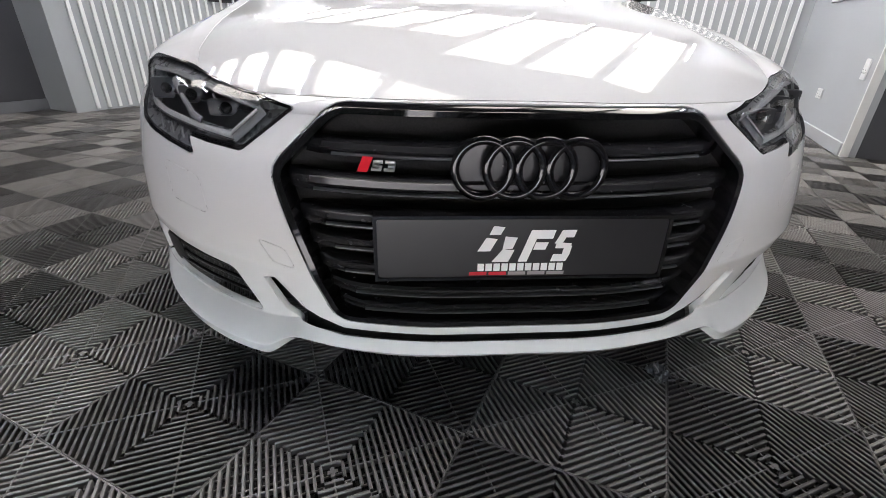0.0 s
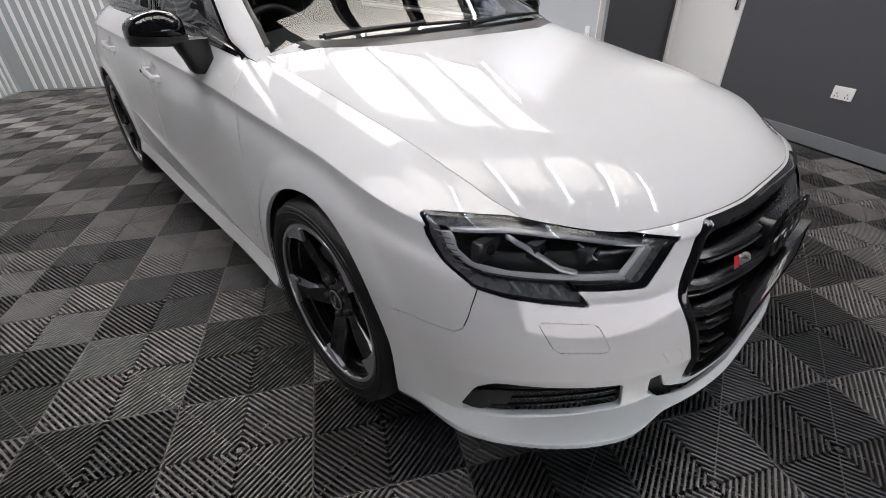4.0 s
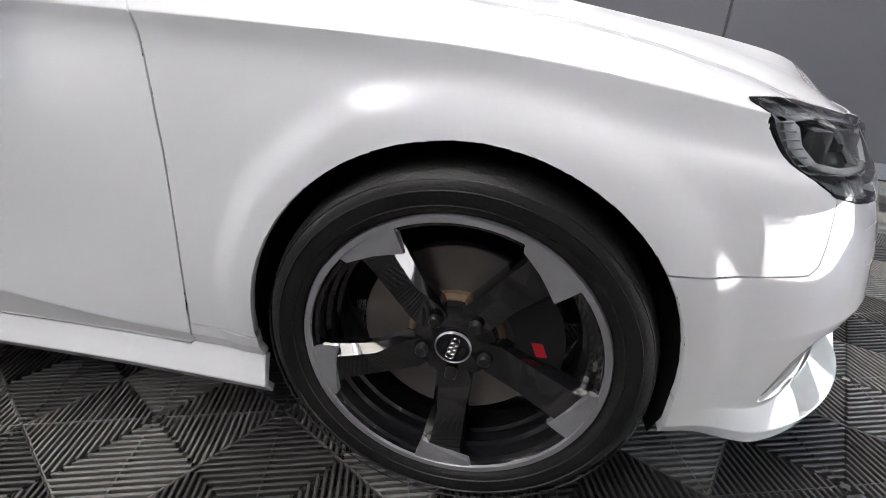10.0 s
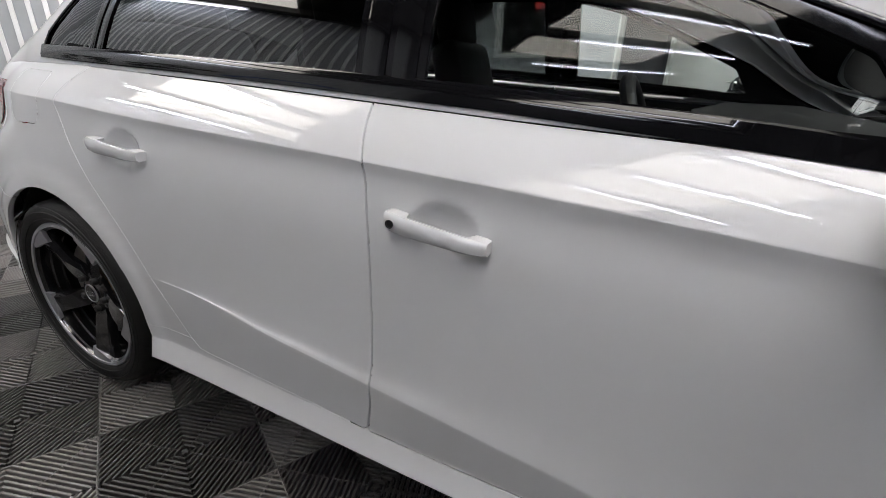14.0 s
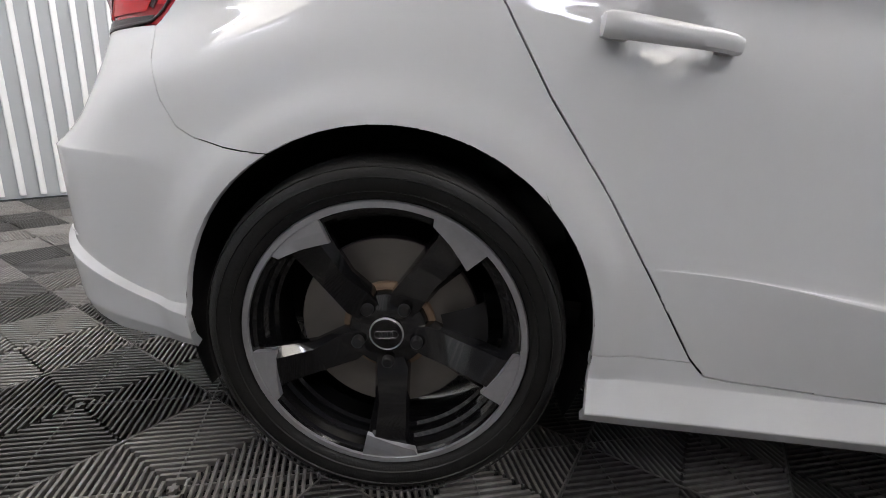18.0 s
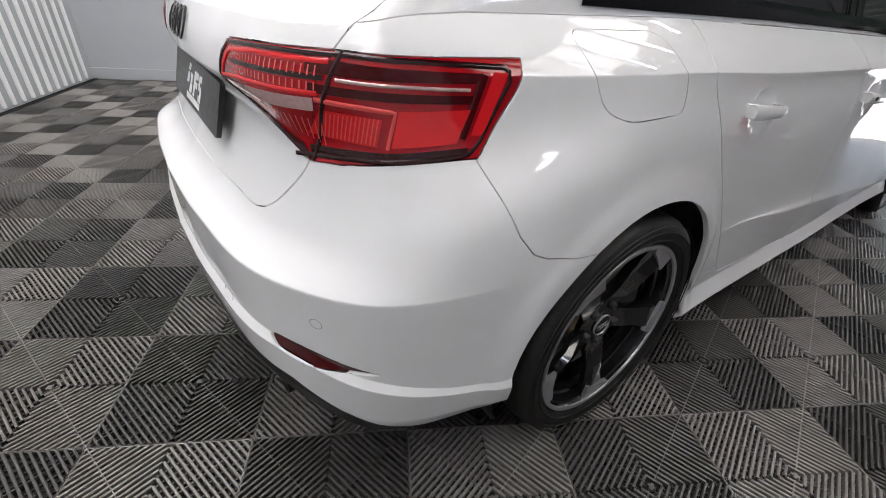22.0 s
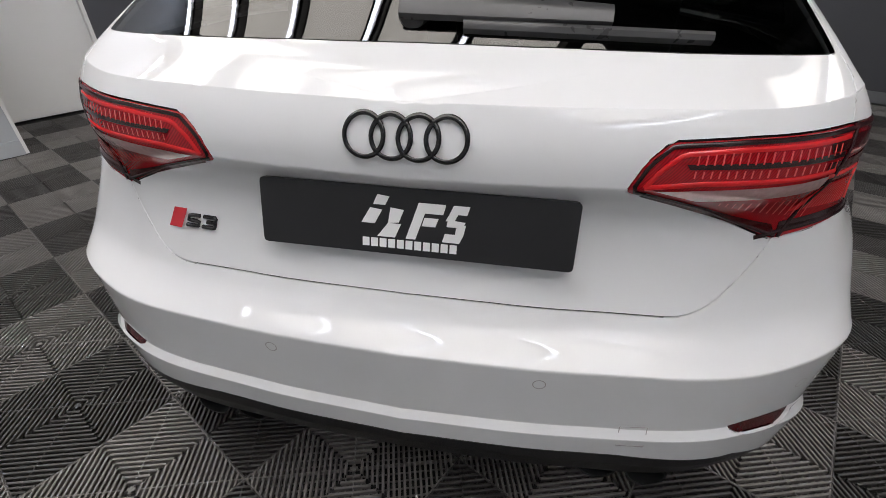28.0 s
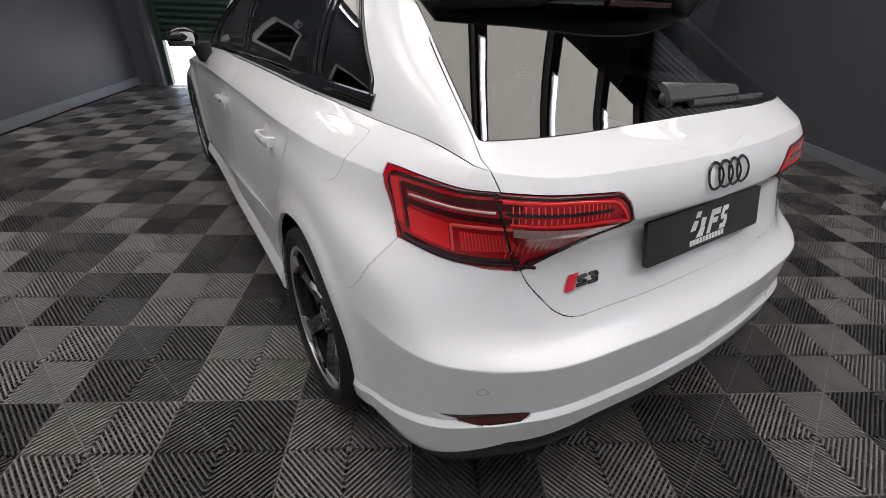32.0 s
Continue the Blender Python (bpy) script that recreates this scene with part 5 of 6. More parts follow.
def plate(parent, x0, y0, z0, y1, z1, face, wide=.52):
    """A black show plate from its lower edge (y0, z0) to its upper edge (y1, z1); face: -1 looks forward, 1 backward. Plain shapes for its print."""
    root = empty("show_plate")
    root.parent = parent
    n = Vector((0, face * (z1 - z0), -face * (y1 - y0))).normalized()

    def at(a, b, o):
        u = a * (-1 if face > 0 else 1)
        return Vector((x0 + u, y0 + (y1 - y0) * b / .111, z0 + (z1 - z0) * b / .111)) + n * o
    bm = bmesh.new()
    prism(bm, round_poly([(-wide / 2, 0), (wide / 2, 0), (wide / 2, .111), (-wide / 2, .111)], .008, 3), 1, lambda a, b, d: at(a, b, .010 if d else 0))
    part("plate", bm, M["plate"], root, "plain black plate", smooth=40)

    def quad(name, pts, mat):
        bm = bmesh.new()
        prism(bm, pts, 1, lambda a, b, d: at(a - .009, b if b < .035 else .029 + (b - .040) * 1.17, .0108 if d else .0098))
        part(name, bm, mat, root)
    k = .0205
    for pts in ([(-.055, .085), (-.035, .085), (-.028, .097), (-.048, .099)], [(-.075, .058), (-.052, .058), (-.040, .078), (-.060, .080)], [(-.030, .060), (-.012, .062), (-.004, .080), (-.026, .082)], [(-.048, .040), (-.018, .040), (-.008, .060), (-.030, .060)],
                [(.000, .040), (.016, .040), (.036, .092), (.020, .092)], [(.030, .078), (.060, .078), (.064, .092), (.036, .092)], [(.026, .060), (.048, .060), (.053, .072), (.030, .072)],
                [(.060, .040), (.088, .040), (.094, .052), (.064, .052)], [(.080, .052), (.094, .052), (.097, .066), (.083, .066)], [(.066, .062), (.092, .062), (.096, .070), (.068, .072)], [(.064, .070), (.078, .070), (.084, .080), (.070, .080)], [(.070, .080), (.098, .080), (.102, .092), (.076, .092)]):
        quad("print_block", pts, M["white_print"])
    for i in range(11):
        a = -.073 + i * .0146
        quad("print_bar", [(a, .011), (a + .0115, .011), (a + .0115, .0255), (a, .0255)], M["white_print"])
    if face < 0:
        for i, m in enumerate(("red_badge", "red_badge", "grey_print", "grey_print", "grey_print")):
            quad("print_bar", [(-.088 + i * .036, .0025), (-.056 + i * .036, .0025), (-.056 + i * .036, .009), (-.088 + i * .036, .009)], M[m])
        bm = bmesh.new()
        for lo, hi in (((-wide / 2 - .006, -.006), (wide / 2 + .006, 0)), ((-wide / 2 - .006, .111), (wide / 2 + .006, .117)), ((-wide / 2 - .006, 0), (-wide / 2, .111)), ((wide / 2, 0), (wide / 2 + .006, .111))):
            prism(bm, [(lo[0], lo[1]), (hi[0], lo[1]), (hi[0], hi[1]), (lo[0], hi[1])], 1, lambda a, b, d: at(a, b, .013 if d else -.02))
        part("plate_holder", bm, M["black_gloss"], root, "black plate holder")
    return root


plate(car, 0, -.845, .378, -.841, .489, -1)
plate(tailgate, -.008, 3.331, .728, 3.302, .836, 1)

# lamps
for s in (-1, 1):
    def nose_at(x, z, o, s=s):
        p = on_nose(abs(x), z, o)
        return Vector((p.x * s, p.y, p.z))
    lamp = panel("headlight", "headlight", M["lens_glass"], car, s, gap=.002, flange=.0, label="clear headlight with light guides and dark housing")
    lamp.visible_shadow = False
    panel("housing", "headlight", M["lamp_dark"], lamp, s, gap=.001, flange=.0, out=-.035)
    rim = [(x, z) for x, z in HEADLIGHT]
    bm = bmesh.new()
    dens = resample(rim + [rim[0]], 90)[:-1]
    lo = [bm.verts.new(nose_at(x, z, -.001)) for x, z in dens]
    hi = [bm.verts.new(nose_at(x, z, -.004)) for x, z in shrink(dens, .006)]
    dp = [bm.verts.new(nose_at(x, z, -.036)) for x, z in shrink(dens, .007)]
    for a, b in ((lo, hi), (hi, dp)):
        for k in range(len(a)):
            bm.faces.new((a[k], a[(k + 1) % len(a)], b[(k + 1) % len(a)], b[k]))
    part("bezel", bm, M["black_gloss"], lamp, smooth=40)
    bm = bmesh.new()
    band = [[bm.verts.new(nose_at(x, z, o)) for x, z in shrink(dens, d)] for d, o in ((.006, -.012), (.009, -.016), (.022, -.020), (.024, -.030))]
    for a, b in zip(band[:-1], band[1:]):
        for k in range(len(a)):
            bm.faces.new((a[k], a[(k + 1) % len(a)], b[(k + 1) % len(a)], b[k]))
    part("reflector_frame", bm, M["lamp_rib"], lamp, "grey reflector frame", smooth=40)
    depth = lambda d: (lambda a, b, o: nose_at(a, b, o - d))
    # daytime light: along the top, round the outer end and back under the main lamps to a broad inner end
    strip("light_guide", resample([(.776, .690), (.70, .686), (.60, .668), (.478, .640)], 30), .007, M["lamp_grey"], lamp, depth(.016), .004, "silver light guide")
    strip("light_guide", resample([(.783, .688), (.783, .655), (.768, .628), (.72, .612), (.62, .597), (.535, .590)], 40), .010, M["drl"], lamp, depth(.015), .004, "white light guide")
    strip("light_guide", resample([(.535, .588), (.512, .604), (.470, .640)], 12), .020, M["lamp_grey"], lamp, depth(.015), .004, "silver inner end of the light guide")
    strip("light_guide", resample([(.540, .594), (.520, .610), (.482, .640)], 12), .006, M["drl"], lamp, depth(.012), .004)
    strip("light_guide", resample([(.76, .617), (.70, .604), (.60, .590), (.53, .583)], 24), .003, M["chrome"], lamp, depth(.013), .003)
    strip("divider", resample([(.700, .676), (.672, .648), (.640, .615), (.615, .606)], 14), .011, M["lamp_grey"], lamp, depth(.018), .005, "silver divider between the lamps")
    strip("divider", resample([(.590, .655), (.568, .622)], 8), .003, M["satin"], lamp, depth(.024), .003)
    for cx, cz, wide, tall in ((.730, .652, .032, .022), (.650, .648, .026, .018), (.560, .632, .036, .016)):
        bm = bmesh.new()
        c = nose_at(cx, cz, -.034)
        box(bm, (c.x - wide, c.y - .004, c.z - tall), (c.x + wide, c.y + .02, c.z + tall), .006)
        proj = part("projector", bm, M["lamp_dark"], lamp, "dark projector lens", smooth=40)
        bm = bmesh.new()
        lathe(bm, [(0, -.009), (.006, -.0085), (.011, -.006), (.013, .002)], 24, "y", (c.x, c.y, c.z))
        part("projector_lens", bm, M["black_gloss"], proj, smooth=50)
    patch("indicator", [(.748, .606), (.645, .586), (.640, .566), (.742, .586)], M["lamp_rib"], lamp, nose_at, -.018, 10, "grey indicator reflector")
    for a in (.725, .695, .665):
        strip("indicator_rib", resample([(a, .599 - (.725 - a) * .16), (a - .006, .580 - (.725 - a) * .16)], 5), .005, M["lamp_grey"], lamp, depth(.015), .003)
    for k in range(7):
        strip("side_rib", resample([(.797 - .002 * k, .688 - .011 * k), (.786 - .002 * k, .686 - .011 * k)], 4), .0022, M["lamp_grey"], lamp, depth(.012), .002)

    # fog recess
    fog = panel("fog_vent", "fog", M["liner"], bumper, s, gap=-.002, flange=0, out=-.030, label="black mesh vent in the bumper")
    for z in (.262, .294, .324):
        strip("vent_fin", resample([(.52, z + .002), (.62, z + .006), (.72, z + .004), (.785, z)], 18), .008, M["black_gloss"], fog, lambda a, b, o: nose_at(a, b, o - .018), .003)
    bm = bmesh.new()
    for i in range(16):
        for j in range(4):
            a, b = .545 + i * .0145 + (j % 2) * .007, .270 + j * .0155
            tube(bm, [nose_at(a, b - .009, -.025), nose_at(a + .006, b, -.025), nose_at(a, b + .009, -.025)], .0016, 4, False)
    tagged(part("vent_mesh", bm, M["black_plastic"], fog), kind="stuff")
    strip("vent_blank", resample([(.80, .262), (.775, .30), (.735, .30)], 8), .06, M["black_plastic"], fog, lambda a, b, o: nose_at(a, b, o - .016), .002)
    panel("lip_slot", "slit", M["liner"], bumper, s, gap=-.002, flange=0, out=-.025, label="black slot above the white lip")

    # tail lamps: inner half on the tailgate, outer half on the body
    def tail_at(x, z, o, s=s):
        p, n, _, _ = skin.ray_cast(Vector((abs(x) + 1.2 * max(0, abs(x) - .5), 3.75, z)), Vector((-.55 * max(0, abs(x) - .5) / .25, -1, 0)).normalized())
        if p is None:
            p, n = on_tail(min(abs(x), .74), z), Vector((0, 1, 0))
        if n.y < 0:
            n = -n
        p = p + n * o
        return Vector((p.x * s, p.y, p.z))
    inner = panel("tail_lamp", "lamp_gate", M["red_lens"], tailgate, s, gap=.0015, label="red tail lamp with a clear strip")
    strip("lamp_rim", resample([(.634, .944), (.47, .937), (.372, .930), (.345, .905), (.328, .866), (.45, .829), (.568, .778)], 44), .006, M["lens_rim"], inner, tail_at, .0022, "black lens rim")
    strip("lamp_line", resample([(.618, .934), (.47, .928), (.386, .920), (.360, .897), (.345, .872)], 26), .007, M["red_bright"], inner, tail_at, .0026)
    strip("lamp_line", resample([(.345, .872), (.42, .881), (.604, .889)], 18), .007, M["red_bright"], inner, tail_at, .0026)
    patch("clear_strip", [(.362, .868), (.598, .882), (.594, .862), (.425, .850)], M["clear_lens"], inner, tail_at, .0020, 10, "clear reversing lamp strip")
    patch("dark_slot", [(.392, .908), (.612, .916), (.613, .908), (.398, .901)], M["lens_rim"], inner, tail_at, .0022, 10)
    patch("dark_edge", [(.350, .864), (.555, .800), (.566, .782), (.342, .856)], M["red_dark"], inner, tail_at, .0016, 10)
    strip("lamp_joint", resample([(.634, .949), (.606, .862), (.574, .775)], 14), .006, M["lens_rim"], inner, tail_at, .003)
    for lo, hi in ((lambda x: .891 + .02 * (x - .5), lambda x: .902 + .03 * (x - .5)), (lambda x: .910 + .03 * (x - .5), lambda x: .925 + .02 * (x - .5)), (lambda x: .842 - .25 * (x - .46), lambda x: .848)):
        bm = bmesh.new()
        for k in range(19):
            x = .405 + k * .0108
            if hi(x) - lo(x) < .004 or (lo(x) < .85 and x < .45):
                continue
            bm.faces.new([bm.verts.new(tail_at(x + a, z, .0024)) for a, z in ((0, lo(x)), (.0022, lo(x)), (.0022, hi(x)), (0, hi(x)))])
        tagged(part("lamp_rib", bm, M["red_pale"], inner), kind="stuff")
    outer = panel("tail_lamp", "lamp_body", M["red_lens"], car, s, gap=.0015, label="red tail lamp with bright reflector block")


def lamp_side(s):
    """Place on the outer tail lamp, seen slantwise across the corner: k runs along the car."""
    def at(k, z, o):
        p, n, _, _ = skin.ray_cast(Vector((1.6, k + .645, z)), Vector((-1, -.75, 0)).normalized())
        if p is None:
            return Vector((.75 * s, k, z))
        if n.x < 0:
            n = -n
        p = p + n * o
        return Vector((p.x * s, p.y, p.z))
    return at


for s, outer in zip((-1, 1), [o for o in car.children if o.name.startswith("tail_lamp")]):
    A1 = lamp_side(s)
    strip("lamp_rim", resample([(3.30, .945), (3.14, .941), (2.985, .934), (2.978, .918), (3.03, .826), (3.05, .810), (3.14, .803), (3.25, .796), (3.36, .786), (3.41, .778)], 60), .007, M["lens_rim"], outer, A1, .0022, "black lens rim")
    patch("dark_band", [(3.36, .938), (3.035, .926), (3.045, .913), (3.36, .917)], M["red_dark"], outer, A1, .0014, 12)
    strip("chrome_line", resample([(3.30, .911), (3.17, .908), (3.055, .904)], 16), .005, M["clear_lens"], outer, A1, .0026)
    patch("dark_band", [(3.36, .903), (3.045, .896), (3.052, .884), (3.36, .890)], M["red_dark"], outer, A1, .0014, 12)
    patch("ribbed_block", [(3.335, .866), (3.214, .861), (3.224, .819), (3.370, .822)], M["red_bright"], outer, A1, .0016, 10, "bright red ribbed block")
    bm = bmesh.new()
    for k in range(14):
        a = 3.222 + k * .0085
        bm.faces.new([bm.verts.new(A1(b, z, .0026)) for b, z in ((a, .862), (a - .0028, .862), (a + .006, .822), (a + .0088, .822))])
    tagged(part("lamp_rib", bm, M["red_pale"], outer), kind="stuff")
    strip("lamp_line", resample([(3.345, .880), (3.190, .872), (3.204, .817)], 20), .007, M["red_pale"], outer, A1, .0026)
    patch("bright_block", [(3.184, .874), (3.052, .876), (3.074, .827), (3.196, .820)], M["red_bright"], outer, A1, .0018, 8, "bright red reflector block")
    patch("side_reflector", [(3.012, .928), (2.984, .926), (3.024, .838), (3.048, .838)], M["red_bright"], outer, A1, .0018, 8, "bright red side reflector")
    strip("dark_line", resample([(3.030, .925), (3.064, .834)], 12), .016, M["red_dark"], outer, A1, .0016)
    strip("dark_edge", resample([(3.05, .814), (3.14, .809), (3.25, .803), (3.37, .795)], 24), .014, M["lens_rim"], outer, A1, .0016)

emblem_rings(tailgate, on_tail, -.004, .927, .0295, .0036, .0405, M["black_gloss"])

# parking sensors
for x, z in ((.238, .555), (.690, .528)):
    for s in (-1, 1):
        bm = bmesh.new()
        for k in range(24):
            a0, a1 = 2 * math.pi * k / 24, 2 * math.pi * (k + 1) / 24
            q = []
            for a, r in ((a0, .0096), (a1, .0096), (a1, .0112), (a0, .0112)):
                p = on_tail(x + r * math.cos(a), z + r * math.sin(a), .0006)
                q.append(bm.verts.new((p.x * s, p.y, p.z)))
            bm.faces.new(q)
        part("parking_sensor", bm, M["grey_print"], rear_bumper)
bm = bmesh.new()
for a, b in (((-.39, .416), (-.39, .455)), ((-.39, .455), (-.437, .457)), ((-.437, .457), (-.437, .418)), ((-.437, .418), (-.39, .416))):
    p, q = on_tail(*a, .0003), on_tail(*b, .0003)
    tube(bm, [p, q], .0007, 5)
part("tow_cover_line", bm, M["grey_print"], rear_bumper)
# exhaust ends
for x in (-.50, -.40, .40, .50):
    bm = bmesh.new()
    lathe(bm, [(.034, 3.20), (.040, 3.33), (.040, 3.345), (.036, 3.345), (.032, 3.22)], 28, "y", (x, 0, .235))
    part("exhaust_tip", bm, M["steel_dark"], car, "dark oval exhaust tip", smooth=40)

# door handles: a thick grip over the hollow in the door
for s in (-1, 1):
    for y0, y1, z0, z1, k in ((1.285, 1.475, .766, .784, "door_f"), (2.155, 2.345, .813, .829, "door_r")):
        h = empty("door_handle")
        h.parent = doors[k, s]
        bm = bmesh.new()
        rows = []
        x0, x1 = on_side(y0 - .02, z0).x, on_side(y1 + .02, z1).x
        for i in range(23):
            t = i / 22
            y, z = y0 + (y1 - y0) * t, z0 + (z1 - z0) * t
            base = x0 + (x1 - x0) * t
            end = min(1.0, min(t, 1 - t) / .05)
            lift = .024 + .010 * math.sin(math.pi / 2 * min(1, min(t, 1 - t) / .25))
            tall = (.0130 + .0050 * t) * (.85 + .15 * math.sqrt(max(0, 1 - (1 - end) ** 2)))
            foot = lift - (.015 if .14 < t < .80 else .036)
            rows.append([bm.verts.new(((base + o) * s, y, z + dz)) for o, dz in ((foot, -tall * .85), (lift - .006, -tall), (lift - .001, -tall * .72), (lift + .001, 0), (lift - .001, tall * .70), (lift - .006, tall), (foot, tall * .85))])
        for a, b in zip(rows[:-1], rows[1:]):
            for q in range(7):
                bm.faces.new((a[q], a[(q + 1) % 7], b[(q + 1) % 7], b[q]))
        bm.faces.new(rows[0])
        bm.faces.new(rows[-1])
        part("grip", bm, M["paint"], h, smooth=40)
        if k == "door_f":
            bm = bmesh.new()
            lathe(bm, [(0, .0012), (.0065, .0012), (.0080, -.002)], 18, "x", ((x1 + .0335) * s, 1.457, .783))
            part("lock", bm, M["black_plastic"], h)

# mirrors
for s in (-1, 1):
    mir = empty("door_mirror")
    mir.parent = doors["door_f", s]
    bm = bmesh.new()
    rings = []
    N = 18
    # sections across the car, from the inner to the outer end
    for x, yc, zc, ry, rz in ((.845, .765, .986, .030, .024), (.855, .762, .987, .058, .038), (.880, .760, .990, .073, .047), (.915, .763, .992, .078, .049), (.952, .771, .990, .073, .043), (.982, .783, .985, .058, .034), (.998, .794, .981, .036, .023), (1.003, .799, .979, .012, .010)):
        ring = []
        for k in range(N):
            a = 2 * math.pi * k / N
            c, sn = math.cos(a), math.sin(a)
            yy = yc + ry * (abs(c) ** .75) * (1 if c > 0 else -1.05)
            zz = zc + rz * (abs(sn) ** .8) * (1.05 if sn > 0 else -.85)
            ring.append(bm.verts.new((x * s, yy, zz)))
        rings.append(ring)
    for a, b in zip(rings[:-1], rings[1:]):
        for k in range(N):
            bm.faces.new((a[k], a[(k + 1) % N], b[(k + 1) % N], b[k]))
    bm.faces.new(rings[0])
    bm.faces.new(rings[-1])
    shellm = part("mirror_cap", bm, M["black_gloss"], mir, "black gloss mirror cap", smooth=50)
    bm = bmesh.new()
    rows = []
    for x, yc, zc, ry in ((.850, .764, .970, .062), (.880, .762, .967, .076), (.915, .765, .967, .081), (.952, .773, .969, .076), (.985, .786, .971, .059), (.999, .795, .973, .038)):
        rows.append([bm.verts.new((x * s, yc + ry * c, zc + dz)) for c, dz in ((-1, .004), (-1.02, -.012), (-.6, -.026), (0, -.030), (.6, -.026), (1.02, -.012), (1, .004))])
    for a, b in zip(rows[:-1], rows[1:]):
        for k in range(6):
            bm.faces.new((a[k], a[k + 1], b[k + 1], b[k]))
    bm.faces.new(rows[0])
    bm.faces.new(rows[-1])
    part("mirror_base", bm, M["black_plastic"], mir, smooth=50)
    bm = bmesh.new()
    rows = []
    for z, y0, y1, x0, x1 in ((.852, .712, .752, .80, .852), (.862, .704, .762, .79, .862), (.90, .700, .772, .785, .874), (.935, .698, .786, .785, .888), (.957, .696, .796, .785, .900)):
        yc, xc, ry, rx = (y0 + y1) / 2, (x0 + x1) / 2, (y1 - y0) / 2, (x1 - x0) / 2
        rows.append([bm.verts.new(((xc + rx * abs(math.cos(a)) ** .5 * (1 if math.cos(a) > 0 else -1)) * s, yc + ry * abs(math.sin(a)) ** .5 * (1 if math.sin(a) > 0 else -1), z)) for a in [2 * math.pi * (k + .5) / 16 for k in range(16)]])
    for a, b in zip(rows[:-1], rows[1:]):
        for k in range(16):
            bm.faces.new((a[k], a[(k + 1) % 16], b[(k + 1) % 16], b[k]))
    bm.faces.new(rows[0])
    bm.faces.new(rows[-1])
    part("mirror_foot", bm, M["black_plastic"], mir, smooth=50)
    bm = bmesh.new()
    prism(bm, round_poly([(.870, .950), (.960, .952), (.965, 1.0), (.92, 1.02), (.870, 1.015)], .02, 4), 1, lambda a, b, d: Vector((a * s, (.8385 if d else .825) - .05 * max(0, a - .93), b)))
    part("mirror_glass", bm, M["chrome"], mir, "mirror glass")

# window sill strips
for s in (-1, 1):
    bm = bmesh.new()
    rows = []
    for i in range(41):
        y = .56 + (2.80 - .56) * i / 40
        z = float(np.interp(y, [.503, 1.35, 2.15, 2.83], [.912, .969, 1.002, 1.022])) + .006
        top = .008 + .021 * min(1.0, (y - .56) / .35)
        rows.append([bm.verts.new(((on_side(y, z + dz).x + o) * s, y, z + dz)) for o, dz in ((0, -.010), (.004, -.009), (.006, 0), (.005, top - .003), (0, top))])
    for a, b in zip(rows[:-1], rows[1:]):
        for k in range(4):
            bm.faces.new((a[k], a[k + 1], b[k + 1], b[k]))
    part("waist_moulding", bm, M["black_gloss"], car, "black gloss waist moulding", smooth=50)
    # gloss moulding round the side windows and on the door pillars
    side_at = lambda y, z, o: Vector(((on_side(y, z).x + o) * s, y, z))
    loop = resample(shrink(DLO, .006) + [shrink(DLO, .006)[0]], 130)
    strip("window_moulding", loop, .011, M["black_gloss"], car, side_at, .005, "black gloss moulding round the side windows")
    for pts, wide in (([(1.512, .985), (1.512, 1.300)], .050), ([(1.578, .99), (1.578, 1.305)], .050), ([(2.452, 1.032), (2.375, 1.295)], .026), ([(2.492, 1.034), (2.415, 1.285)], .026)):
        strip("pillar_trim", resample(pts, 14), wide, M["black_gloss"], car, side_at, .004, "black gloss pillar trim")
    # roof rail
    bm = bmesh.new()
    pr = []
    for i in range(25):
        t = i / 24
        y = 1.22 + (2.62 - 1.22) * t
        zt = float(np.interp(y, [1.2, 1.33, 1.75, 2.15, 2.58, 2.7], [1.28, 1.325, 1.352, 1.345, 1.285, 1.25]))
        lift = .030 * math.sin(math.pi * t) ** .45 + .010
        pr.append((.553 * s, y, zt + lift))
    tube(bm, pr, [.010 + .006 * math.sin(math.pi * i / 24) for i in range(25)], 10)
    part("roof_rail", bm, M["black_gloss"], car, "black gloss roof rail", smooth=50)

# roof spoiler
bm, bm2 = bmesh.new(), bmesh.new()
rows, under = [], []
for i in range(33):
    x = -.535 + 1.07 * i / 32
    k = abs(x) / .535
    yr, zr = 3.025 - .185 * k ** 2.2, 1.332 - .034 * k ** 2
    yf, zf = 2.66 - .04 * k * k, 1.340 - .042 * k * k
    rows.append([bm.verts.new((x, yf + (yr - yf) * t, zf + (zr - zf) * t + h)) for t, h in ((0, -.012), (.15, .001), (.4, .006), (.7, .006), (.93, .003), (1, -.003), (1.005, -.010), (.99, -.016))])
    drop = .050 + .022 * min(1, max(0, (abs(x) - .26) / .07)) * (1 - .5 * k)
    under.append([bm2.verts.new((x * .995, y, z)) for y, z in ((yr - .004, zr - .014), (yr - .012, zr - .026), (yr - .055, zr - drop), (yr - .12, zr - drop - .012))])
for net, b in ((rows, bm), (under, bm2)):
    for r0, r1 in zip(net[:-1], net[1:]):
        for k in range(len(r0) - 1):
            b.faces.new((r0[k], r0[k + 1], r1[k + 1], r1[k]))
spoiler = part("roof_spoiler", bm, M["paint"], tailgate, "white roof spoiler with black underside", smooth=35)
part("spoiler_underside", bm2, M["black_gloss"], spoiler, "black gloss spoiler underside", smooth=35)
bm = bmesh.new()
box(bm, (-.13, 2.955, 1.262), (.13, 2.972, 1.276), .004)
part("brake_lamp", bm, M["red_dark"], spoiler, "dark red high brake lamp")
bm = bmesh.new()
rows = []
